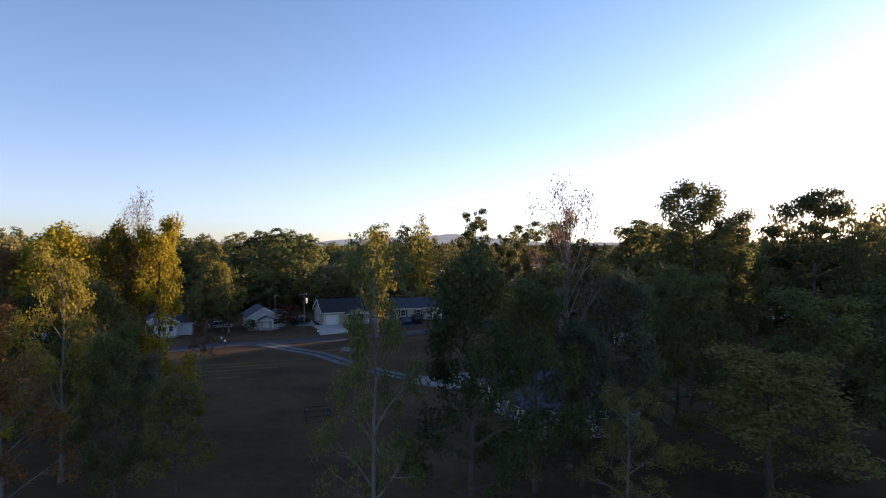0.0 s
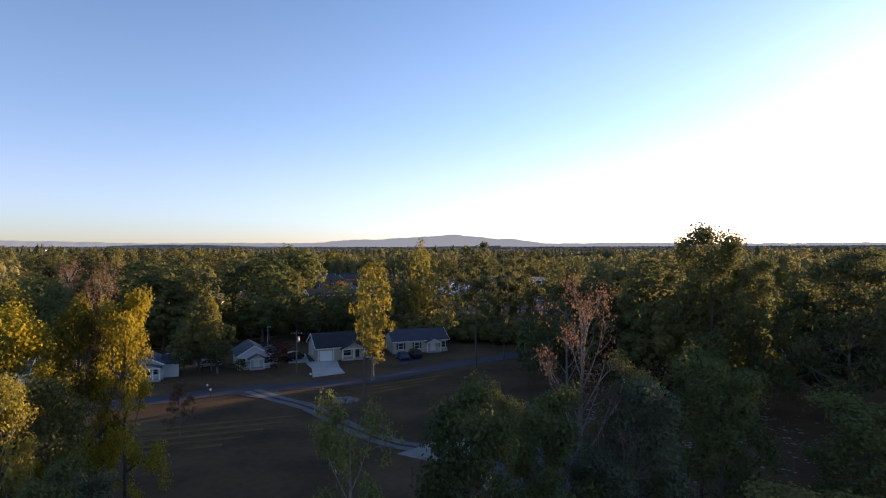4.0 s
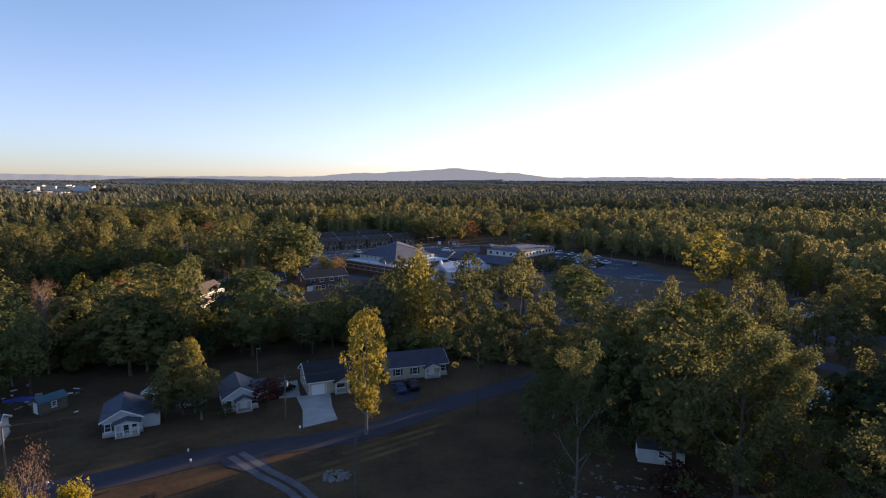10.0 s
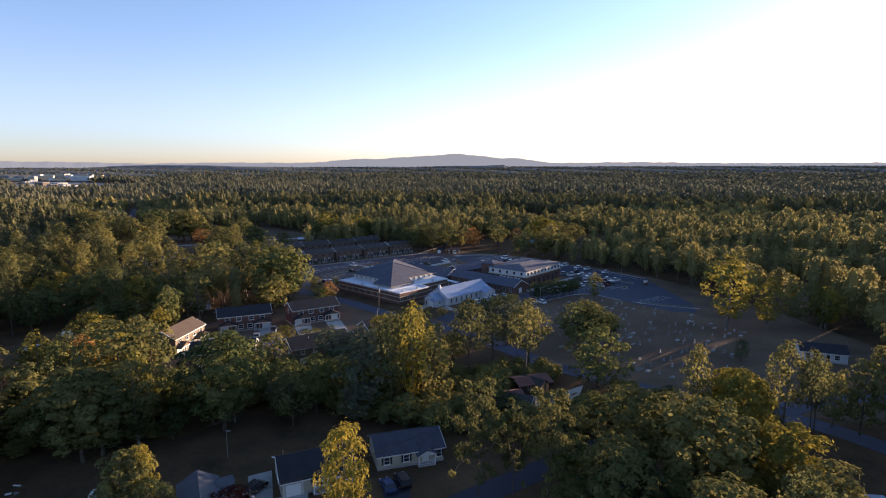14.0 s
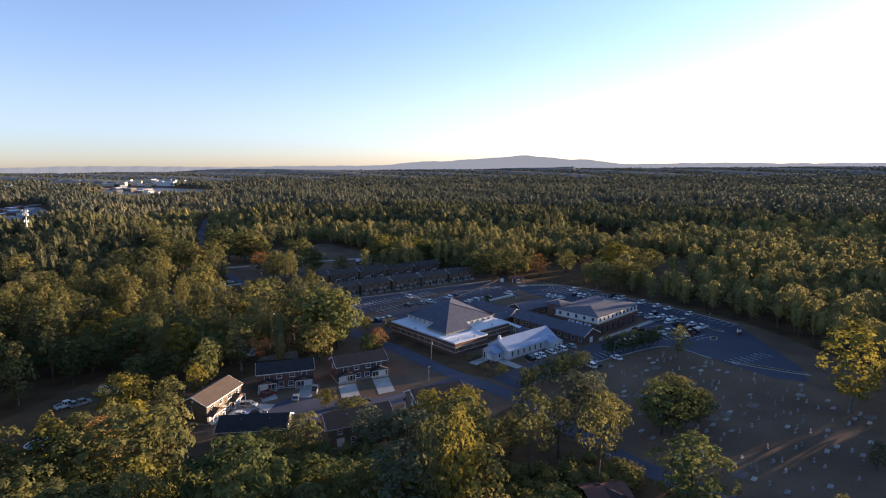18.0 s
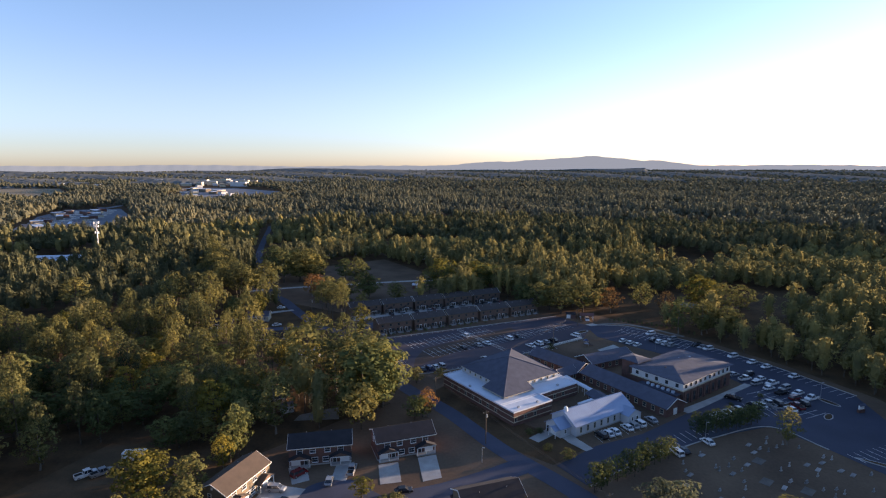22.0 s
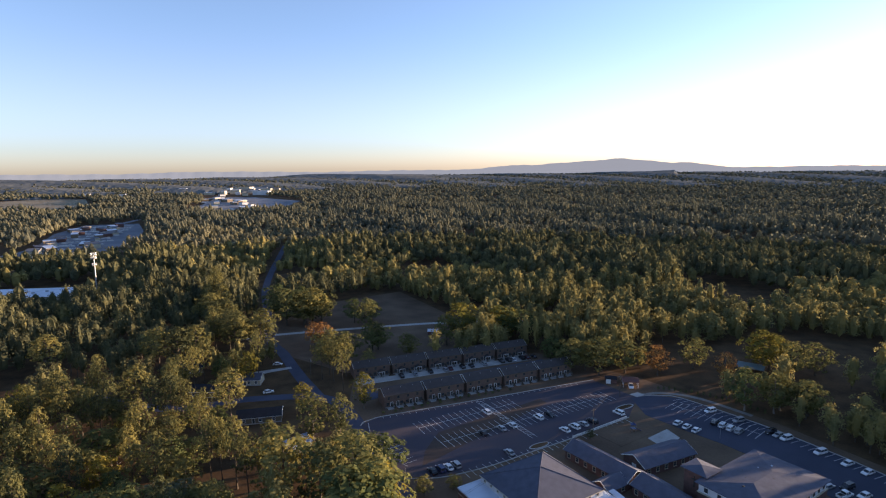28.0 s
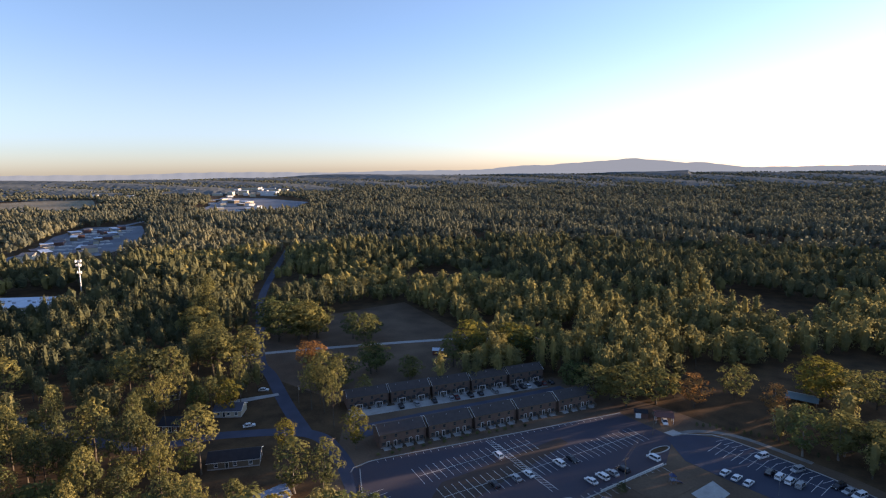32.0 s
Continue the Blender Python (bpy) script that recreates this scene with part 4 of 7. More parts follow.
qx_, qy_, _ = scatter(98, 250, 9.0, -80, 0)
sel = western(qx_, qy_)
for i, (x, y) in enumerate(zip(qx_[sel], qy_[sel])):
    u = rng.random()
    if u < 0.74:
        tree(("pine_a", "pine_b")[i % 2], float(x), float(y), 17 + 8 * rng.random(), 3.4 + 1.5 * rng.random(), group="western pines")
    else:
        tree(("oak_olive", "oak_a", "tall_a", "oak_yellow")[i % 4], float(x), float(y), 11 + 7 * rng.random(), 3.8 + 1.5 * rng.random(), group="western wood trees")


def wood_mesh(name, px, py, shapes, hh, rr, material, label):
    """Many far trees joined in one mesh."""
    out = []
    which = rng.integers(0, len(shapes), len(px))
    for k, q in enumerate(shapes):
        x, y = px[which == k], py[which == k]
        n = len(x)
        if n == 0:
            continue
        a = rng.random(n) * 6.283
        sr = (rr[0] + (rr[1] - rr[0]) * rng.random(n)) / RADIUS
        sz = (hh[0] + (hh[1] - hh[0]) * rng.random(n)) / 16 * (0.66 + 0.30 * patch(x, y, 22, 8) + 0.34 * patch(x, y, 75, 4))
        ca, sa = np.cos(a) * sr, np.sin(a) * sr
        X = q[None, :, :, 0] * ca[:, None, None] - q[None, :, :, 1] * sa[:, None, None] + x[:, None, None]
        Y = q[None, :, :, 0] * sa[:, None, None] + q[None, :, :, 1] * ca[:, None, None] + y[:, None, None]
        base = np.array([rise(v) for v in np.hypot(x, y)])
        Z = q[None, :, :, 2] * sz[:, None, None] + base[:, None, None]
        out.append(np.stack([X, Y, Z], 3).reshape(-1, 4, 3))
    return tagged(new(name, quads_mesh(name, np.concatenate(out), material)), label, "woods", kind="stuff")


def split_woods(r0, r1, spacing, sides, skip, leaves, size, hh, rr, trunks=False, az1=62):
    px, py, d = scatter(r0, r1, spacing, -64, az1)
    if r0 == 98:
        out = western(px, py) & (d < 250)
        px, py = px[~out], py[~out]
    a = patch(px, py, 130, 5)
    pine = (a > 0.5) ^ (rng.random(len(px)) < 0.12)
    pine &= ~((px > -190) & (px < 320) & (py < 600))
    pine |= (py > 640) & (px > -180 - (py - 470) * 0.55) & (rng.random(len(px)) < 0.85)
    make = (lambda st, q: tufted(st, 18, leaves, size * q, 0.5, 5)) if r0 < 440 else (lambda st, q: dome(st, sides, skip, leaves, size * q))
    leafy = [make(st, 1.0) for st in (("round", "upright", "pine", "upright", "pine") if r0 < 300 else ("round", "round", "upright", "round", "pine"))]
    piny = [make("pine", 0.9) for _ in range(4)]
    # past 700 m the leaf colour itself carries the haze
    if len(px[~pine]):
        wood_mesh("woods", px[~pine], py[~pine], leafy, (hh[0] * 0.8, hh[1] * 0.85), rr, L_MIX if r0 < 700 else L_HAZEWOOD, "dense wood of mixed autumn trees")
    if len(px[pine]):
        wood_mesh("pine_woods", px[pine], py[pine], piny, hh, (rr[0] * 0.92, rr[1] * 0.92), L_PINEWOOD if r0 < 700 else L_HAZEWOOD, "dense pine wood with rounded crowns")
    if trunks:
        s = Shape()
        for x, y in zip(px, py):
            s.tube((x, y, -0.1), (x + rng.normal() * 0.4, y + rng.normal() * 0.4, hh[0] * 0.8), 0.26, 0.12, 4, caps=False)
        tagged(part("wood_trunks", s, BARK), "straight grey-brown trunks at the edge of the woods", "woods", kind="stuff")


# this ring runs on to 80 degrees, unseen there, to block the low sun
split_woods(98, 300, 6.8, 8, 1, 270, 0.36, (14, 23), (3.2, 5.0), True, 80)
split_woods(300, 440, 7.6, 8, 1, 140, 0.50, (13, 24), (3.6, 5.4), az1=44)
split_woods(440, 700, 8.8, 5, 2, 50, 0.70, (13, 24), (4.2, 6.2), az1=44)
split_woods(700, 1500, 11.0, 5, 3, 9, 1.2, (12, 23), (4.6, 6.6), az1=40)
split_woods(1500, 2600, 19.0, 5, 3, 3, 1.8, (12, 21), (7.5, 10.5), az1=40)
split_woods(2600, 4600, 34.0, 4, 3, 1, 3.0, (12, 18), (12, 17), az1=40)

# the last miles: one rolling sheet of treetops
cs_ = Shape()
rad_ = [2470 * (4750 / 2470) ** (i / 70) for i in range(71)]
AZN = 420
cols = [radians(-72 + 136 * j / AZN) for j in range(AZN + 1)]
rz = rng.random((71, AZN + 1))
for i, r in enumerate(rad_):
    for j, a in enumerate(cols):
        cs_.v.append((r * math.sin(a), r * math.cos(a), rise(r) + min(-2 + 7 * i, 10) + 2.5 * rz[i, j] + 4 * math.sin(a * 40 + r / 170)
                      + 16 * max(0, min(1, (r - 3300) / 900)) * max(0, math.sin(a * 11 + r / 700)) * (a < 0.1)))
for i in range(70):
    for j in range(AZN):
        k = i * (AZN + 1) + j
        cs_.f.append((k, k + AZN + 1, k + AZN + 2, k + 1))
# blue-grey distance haze painted into the colour of the treetops
CANOPY = mat("hazed_treetops", (0.165, 0.175, 0.170), (0.110, 0.120, 0.118), 0.95, 0.004, 0.05, 0.5, spec=0.0)
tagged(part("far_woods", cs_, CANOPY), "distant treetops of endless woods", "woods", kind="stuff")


# hills on the skyline
SKY_AZ = (-75, -60, -52, -45, -40, -34, -28, -22, -14, -12, -9.5, -7, -5, -3.4, -2, 0, 1.1, 3, 5.4, 7, 8.5, 10, 13, 17, 20, 24, 32, 70)
SKY_EL = (0.1, 0.15, 0.2, 0.12, 0.25, 0.2, 0.06, 0.15, 0.13, 0.25, 0.5, 0.5, 0.64, 0.74, 0.8, 0.96, 1.02, 0.82, 0.56, 0.55, 0.36, 0.1, 0.08, 0.13, 0.12, 0.02, 0.0, 0.02)


def skyline(az):
    """Height of the hills above the plain, in degrees, by bearing to the right of +y."""
    return float(np.interp(az, SKY_AZ, SKY_EL)) + 0.02 * math.sin(az * 2.1) + 0.012 * math.sin(az * 5.3)


hs = Shape()
HN = 600
for i in range(HN + 1):
    azd = -75 + 142 * i / HN
    a = radians(azd)
    for r, k in ((4620, 0.0), (4700, 0.35), (4760, 0.75), (4800, 1.0), (4870, 0.4)):
        z = 36 + (40 + math.tan(radians(skyline(azd))) * 4800) * k
        hs.v.append((r * math.sin(a), r * math.cos(a), z))
for i in range(HN):
    for k in range(4):
        n = i * 5 + k
        hs.f.append((n, n + 1, n + 6, n + 5))
# dark hills with a blue glow added to stand for distance haze
HILL = mat("haze_glow_hills", (0.07, 0.08, 0.10), (0.06, 0.07, 0.085), 0.95, 0.004, 0.02)
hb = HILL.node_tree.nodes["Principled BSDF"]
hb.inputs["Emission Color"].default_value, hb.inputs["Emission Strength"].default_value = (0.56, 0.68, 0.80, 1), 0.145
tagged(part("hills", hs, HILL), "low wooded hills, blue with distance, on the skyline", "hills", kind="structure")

# ---- houses ----
MESHES = {}


def shared(key, build, material):
    if key not in MESHES:
        MESHES[key] = build().mesh(key[0], material)
    return MESHES[key]


def window(parent, u, v, z, face, w=1.0, h=1.3, trim=None, shutters=None, name="window"):
    """A window in a wall: frame with a mullion, a pane set back in it, a sill, shutters where wanted. face: degrees of the outward side."""
    trim = trim or TRIM

    def frame_shape():
        s = Shape()
        t = 0.09
        for x in (-w / 2 - t / 2, w / 2 + t / 2):
            s.box((x, 0.03, 0), (t, 0.12, h + 2 * t))
        for q in (-h / 2 - t / 2, h / 2 + t / 2):
            s.box((0, 0.03, q), (w, 0.12, t))
        return s.box((0, 0.02, 0), (w, 0.06, 0.05))

    o = new(name, shared((name, w, h, trim.name), frame_shape, trim))
    o.parent = parent
    o.matrix_basis = pose(u, v, z, 0, 0, face - 90)
    p = new("pane", shared(("pane", w, h), lambda: Shape().box((0, 0.0, 0), (w, 0.03, h)), GLASS))
    p.parent = o
    s = new("sill", shared(("sill", w, trim.name), lambda: Shape().box((0, 0.07, -h / 2 - 0.13), (w + 0.3, 0.18, 0.06)), trim))
    s.parent = o
    if shutters:
        for q in (-1, 1):
            k = new("shutter", shared(("shutter", h, shutters.name), lambda: Shape().box((0, 0.03, 0), (0.36, 0.05, h + 0.1)), shutters))
            k.parent = o
            k.matrix_basis = pose(q * (w / 2 + 0.30), 0, 0)
    return o


def door(parent, u, v, z, face, w=0.95, h=2.05, material=None, name="door"):
    def panel():
        s = Shape().box((0, 0.0, h / 2), (w, 0.06, h))
        for q in (0.28, 0.72):
            s.box((0, 0.035, h * q), (w * 0.7, 0.03, h * 0.32))
        return s
    d = new(name, shared((name, w, h, (material or DARKTRIM).name), panel, material or DARKTRIM))
    d.parent = parent
    d.matrix_basis = pose(u, v, z, 0, 0, face - 90)
    f = new("door_frame", shared(("door_frame", w, h), lambda: Shape().box((-w / 2 - 0.06, 0.02, h / 2), (0.12, 0.14, h)).box((w / 2 + 0.06, 0.02, h / 2), (0.12, 0.14, h)).box((0, 0.02, h + 0.06), (w + 0.24, 0.14, 0.12)), TRIM))
    f.parent = d
    return d


def garage_door(parent, u, v, face, w=2.6, h=2.1):
    g = part("garage_door", Shape().box((0, 0, h / 2), (w, 0.06, h)), TRIM, parent)
    g.matrix_basis = pose(u, v, 0.05, 0, 0, face - 90)
    for k in range(4):
        part("door_panel", Shape().box((0, 0.04, (k + 0.5) * h / 4), (w - 0.1, 0.03, h / 4 - 0.06)), TRIM, g)
    return g


def gable_roof(L, D, z, rh, over=0.4, thick=0.16, u0=0.0, v0=0.0, along="u"):
    """Two sloped slabs that meet in a ridge; eaves at z, ridge rh higher."""
    s = Shape()
    a, b = L / 2 + over, D / 2
    drop = rh * over / b
    sec = [(-b - over, z - drop), (0, z + rh), (b + over, z - drop), (b + over, z - drop + thick), (0, z + rh + thick), (-b - over, z - drop + thick)]
    pts = []
    for q in (-a, a):
        for v, zz in sec:
            pts.append((u0 + q, v0 + v, zz) if along == "u" else (u0 - v, v0 + q, zz))
    s.solid(pts, [(0, 1, 7, 6), (1, 2, 8, 7), (2, 3, 9, 8), (3, 4, 10, 9), (4, 5, 11, 10), (5, 0, 6, 11), (0, 5, 4, 1), (1, 4, 3, 2), (7, 10, 11, 6), (8, 9, 10, 7)])
    return s


def gable_walls(L, D, h, rh, u0=0.0, v0=0.0, along="u"):
    s = Shape()
    a, b = L / 2, D / 2
    sec = [(-b, 0), (b, 0), (b, h), (0, h + rh), (-b, h)]
    pts = []
    for q in (-a, a):
        for v, zz in sec:
            pts.append((u0 + q, v0 + v, zz) if along == "u" else (u0 - v, v0 + q, zz))
    return s.solid(pts, [(0, 1, 2, 3, 4), (9, 8, 7, 6, 5), (0, 5, 6, 1), (1, 6, 7, 2), (2, 7, 8, 3), (3, 8, 9, 4), (4, 9, 5, 0)])


def hip_roof(L, D, z, rh, over=0.5, thick=0.18, u0=0.0, v0=0.0):
    s = Shape()
    a, b = L / 2 + over, D / 2 + over
    k = max(a - b, 0.01)
    base = [(-a, -b), (a, -b), (a, b), (-a, b)]
    pts = [(u0 + x, v0 + y, z) for x, y in base] + [(u0 + x, v0 + y, z + thick) for x, y in base] + [(u0 - k, v0, z + thick + rh), (u0 + k, v0, z + thick + rh)]
    return s.solid(pts, [(3, 2, 1, 0), (0, 1, 5, 4), (1, 2, 6, 5), (2, 3, 7, 6), (3, 0, 4, 7), (4, 5, 9, 8), (6, 7, 8, 9), (5, 6, 9), (7, 4, 8)])


def fascia(parent, L, D, z, over=0.4, material=None):
    """Boards under the eaves, one each side."""
    for q in (-1, 1):
        part("fascia", Shape().box((0, q * (D / 2 + over - 0.02), z - 0.05), (L + 2 * over - 0.1, 0.06, 0.18)), material or TRIM, parent)


def rake(parent, L, D, z, rh, over=0.4, side=1, along="u", u0=0.0, v0=0.0):
    """White boards up the slopes of a gable."""
    b = D / 2 + over
    drop = rh * over / (D / 2)
    for q in (-1, 1):
        s = Shape()
        e = side * (L / 2 + over + 0.03)
        pts = []
        for w, zz in ((q * b, z - drop - 0.08), (0, z + rh - 0.08), (0, z + rh + 0.17), (q * b, z - drop + 0.17)):
            for d in (0, 0.06 * side):
                pts.append((u0 + e + d, v0 + w, zz) if along == "u" else (u0 - w, v0 + e + d, zz))
        s.solid(pts, [(0, 2, 4, 6), (7, 5, 3, 1), (0, 1, 3, 2), (2, 3, 5, 4), (4, 5, 7, 6), (6, 7, 1, 0)])
        part("rake_board", s, TRIM, parent)


def house(x, y, deg, L, D, h, rh, wall, roof, label, category="house", name="house", along="u"):
    e = empty(name, pose(x, y, 0, 0, 0, deg), label, category)
    part("foundation", Shape().box((0, 0, 0.15), (L + 0.16, D + 0.16, 0.5)), CONCRETE, e)
    if along == "u":
        part("wall", gable_walls(L, D, h, rh), wall, e)
        part("roof", gable_roof(L, D, h + 0.03, rh), roof, e)
        fascia(e, L, D, h - rh * 0.8 / D)
    else:
        part("wall", gable_walls(D, L, h, rh, along="v"), wall, e)
        part("roof", gable_roof(D, L, h + 0.03, rh, along="v"), roof, e)
    return e


def porch(parent, u, v, w, d, h, rh, wall, roof, posts=2, rail=False):
    """A gabled porch on the front (towards -v): floor, posts, beam, gable and roof."""
    f = v - d / 2
    p = part("porch", Shape().box((u, f, 0.18), (w, d, 0.3)), CONCRETE, parent, "concrete porch slab")
    for k in range(posts):
        q = u - w / 2 + 0.15 + (w - 0.3) * k / max(1, posts - 1)
        part("post", Shape().box((q, v - d + 0.15, h / 2 + 0.15), (0.16, 0.16, h - 0.3)), TRIM, p)
    part("beam", Shape().box((u, v - d + 0.15, h - 0.1), (w, 0.2, 0.25)), TRIM, p)
    s = Shape()
    s.solid([(u - w / 2, v - d + 0.12, h), (u + w / 2, v - d + 0.12, h), (u, v - d + 0.12, h + rh), (u - w / 2, v - d + 0.2, h), (u + w / 2, v - d + 0.2, h), (u, v - d + 0.2, h + rh)],
            [(0, 1, 2), (5, 4, 3), (0, 3, 4, 1), (1, 4, 5, 2), (2, 5, 3, 0)])
    part("gable", s, wall, p)
    part("porch_roof", gable_roof(d + 1.0, w, h + 0.03, rh, 0.3, 0.12, u, v - d / 2 + 0.5, along="v"), roof, p)
    if rail:
        part("railing", Shape().box((u, v - d + 0.12, 1.15), (w - 0.3, 0.06, 0.06)).box((u, v - d + 0.12, 0.5), (w - 0.3, 0.05, 0.05)), TRIM, p)
        for k in range(9):
            part("baluster", Shape().box((u - w / 2 + 0.35 + (w - 0.7) * k / 8, v - d + 0.12, 0.83), (0.04, 0.04, 0.62)), TRIM, p)
    return p


# the four small houses along the near street
h = house(-54.6, 107.6, 27, 5.8, 8.4, 2.8, 1.5, WHITEWALL, SHINGLE, "small white-sided house with a grey gable roof and porch", along="v")
porch(h, 0.7, -4.2, 3.6, 1.5, 2.4, 0.6, WHITEWALL, SHINGLE, 4, True)
window(h, -2.1, -4.2, 1.6, 270, 0.8, 1.2, shutters=DARKTRIM)
door(h, 0.4, -4.22, 0.3, 270)
window(h, 1.7, -4.2, 1.6, 270, 0.7, 1.1)
part("side_wing", gable_walls(2.6, 6.0, 2.5, 1.1, 4.2, 0.4), WHITEWALL, h)
part("side_roof", gable_roof(2.6, 6.0, 2.53, 1.1, 0.25, 0.14, 4.2, 0.4), SLATE, h)
rake(h, 8.4, 5.8, 2.8, 1.5, side=-1, along="v")
for q in (-2.5, 0.5, 3.0):
    window(h, -2.9, q, 1.6, 180, 0.9, 1.2)

h = house(-38.6, 117.6, 27, 5.9, 8.4, 2.8, 1.7, WHITEWALL, BLUESHINGLE, "white cottage with a blue-grey gable roof", along="v")
porch(h, 0.4, -4.2, 2.8, 1.2, 2.2, 0.7, WHITEWALL, BLUESHINGLE, 2)
rake(h, 8.4, 5.9, 2.8, 1.7, side=-1, along="v")
window(h, -2.1, -4.2, 1.6, 270, 0.9, 1.2)
window(h, 2.3, -4.2, 1.6, 270, 0.9, 1.2)
door(h, 0.4, -4.22, 0.3, 270, material=TRIM)
for q in (-2, 1.5):
    window(h, -2.95, q, 1.6, 180, 0.9, 1.2)
part("side_wing", gable_walls(2.4, 5.0, 2.5, 0.9, 4.1, 1.4), WHITEWALL, h)
part("side_roof", gable_roof(2.4, 5.0, 2.53, 0.9, 0.25, 0.14, 4.1, 1.4), BLUESHINGLE, h)

h = house(-22.3, 127.5, 24, 12.4, 9.2, 2.9, 2.3, CREAM, DARKSHINGLE, "cream-sided house with a garage and dark shingle roof")
garage_door(h, -4.3, -4.63, 270)
for q in (-5.9, -2.75):
    part("garage_trim", Shape().box((q, -4.66, 1.15), (0.14, 0.1, 2.3)), TRIM, h)
porch(h, 1.3, -4.6, 5.0, 1.4, 2.5, 1.3, CREAM, DARKSHINGLE, 3)
window(h, 0.2, -4.6, 1.6, 270, 1.6, 1.4)
door(h, 2.4, -4.62, 0.3, 270)
window(h, 5.0, -4.6, 1.6, 270, 1.0, 1.3)
rake(h, 12.4, 9.2, 2.9, 2.3, side=-1)
rake(h, 12.4, 9.2, 2.9, 2.3, side=1)
window(h, -6.2, 0.5, 1.6, 180, 1.0, 1.2)
part("gable_vent", Shape().box((-6.24, 0, 4.2), (0.06, 0.6, 0.6)), TRIM, h)
part("roof_vent", Shape().tube((3.5, 1.6, 4.2), (3.5, 1.6, 5.0), 0.07, 0.07), STEEL, h)
part("chimney_pipe", Shape().tube((-5, 2.4, 3.8), (-5, 2.4, 4.9), 0.06, 0.06), STEEL, h)

h = house(-6.3, 135.4, 18, 12.6, 8.4, 2.9, 1.8, CREAM, SLATE, "long cream-sided bungalow with a grey roof and white porch")
porch(h, 2.8, -4.2, 3.4, 1.3, 2.4, 0.9, TRIM, SLATE, 2, True)
for q in (-4.6, -0.9):
    window(h, q, -4.2, 1.65, 270, 1.0, 1.3, shutters=DARKTRIM)
window(h, 5.4, -4.2, 1.65, 270, 0.9, 1.3, shutters=DARKTRIM)
door(h, 2.8, -4.22, 0.3, 270, material=TRIM)
rake(h, 12.6, 8.4, 2.9, 1.8, side=1)
part("air_conditioner", Shape().box((7.1, 1.0, 0.5), (0.9, 0.9, 0.8)), STEEL, h)

h = house(-75.6, 98.9, 24, 11, 7.5, 2.8, 1.7, WHITEWALL, SLATE, "white-sided ranch house with a green-grey roof")
for q in (-3, 1.2, 3.6):
    window(h, q, -3.75, 1.6, 270, 1.1, 1.2)
door(h, -0.8, -3.77, 0.3, 270)
rake(h, 11, 7.5, 2.8, 1.7, side=1)

# house at the lane's end, with a long posted porch
h = house(11.8, 55.6, 104, 15, 8.0, 2.7, 1.9, WHITEWALL, SLATE, "low white house with a long posted porch under trees")
p = part("porch", Shape().box((0, 5.2, 0.2), (14, 2.4, 0.3)), CONCRETE, h, "long porch slab")
for k in range(6):
    part("post", Shape().box((-6.8 + 13.6 * k / 5, 6.2, 1.35), (0.15, 0.15, 2.1)), TRIM, p)
part("beam", Shape().box((0, 6.2, 2.42), (14, 0.16, 0.2)), TRIM, p)
part("porch_roof", Shape().solid([(-7.3, 3.9, 2.75), (7.3, 3.9, 2.75), (7.3, 6.6, 2.45), (-7.3, 6.6, 2.45), (-7.3, 3.9, 2.87), (7.3, 3.9, 2.87), (7.3, 6.6, 2.57), (-7.3, 6.6, 2.57)],
     [(3, 2, 1, 0), (4, 5, 6, 7), (0, 1, 5, 4), (1, 2, 6, 5), (2, 3, 7, 6), (3, 0, 4, 7)]), SLATE, p)
part("railing", Shape().box((3.5, 6.2, 1.15), (6.6, 0.06, 0.06)), TRIM, p)
for k in range(14):
    part("baluster", Shape().box((0.4 + 0.5 * k, 6.2, 0.75), (0.04, 0.04, 0.8)), TRIM, p)
for q in (-4.5, 1.5, 4.5):
    window(h, q, 4.0, 1.6, 90, 1.0, 1.2)
door(h, -1.2, 4.02, 0.35, 90, material=TRIM)
for q in (-5, 0.5, 5):
    window(h, q, -4.0, 1.6, 270, 1.0, 1.2)
window(h, -7.5, 0, 1.6, 180, 1.0, 1.2)
# roof beside the take-off place
h = house(23, 24.5, 8, 15, 7, 2.6, 1.1, CREAM, SLATE, "low house with a weathered grey shingle roof")
part("roof_vent", Shape().tube((-1.5, 2.2, 2.8), (-1.5, 2.2, 3.7), 0.10, 0.10, 10), TRIM, h)
part("roof_vent", Shape().tube((-0.2, 2.5, 2.7), (-0.2, 2.5, 3.4), 0.16, 0.16, 10), TRIM, h)
window(h, -4, 3.5, 1.6, 90, 1.0, 1.2)
window(h, -7.5, 0, 1.6, 180, 1.0, 1.2)


TEALROOF = mat("teal_metal_roof", (0.06, 0.14, 0.17), (0.04, 0.10, 0.13), 0.5, 0.3, 4.0, metal=0.2)


def garden_shed(x, y, deg, L, D, hh, rh, wall, roof, label):
    e = empty("garden_shed", pose(x, y, 0, 0, 0, deg), label, "shed")
    part("wall", gable_walls(L, D, hh, rh), wall, e)
    part("roof", gable_roof(L, D, hh + 0.02, rh, 0.2, 0.1), roof, e)
    door(e, -L / 2 - 0.03, 0, 0.05, 180, 1.0, 1.9, material=TRIM)
    window(e, 0, -D / 2, 1.5, 270, 0.7, 0.8)
    return e


PINEGREEN = mat("green_painted_metal", (0.07, 0.12, 0.10), (0.05, 0.08, 0.07), 0.6, 0.4, 3.0)
garden_shed(33.2, 96.6, -14, 6.5, 4.0, 2.3, 0.9, WHITEWALL, SLATE, "white garden shed with a grey roof under trees")
garden_shed(66, 113, 30, 9, 6, 2.8, 1.4, REDROOF, METALROOF, "red-walled barn with a pale metal roof")
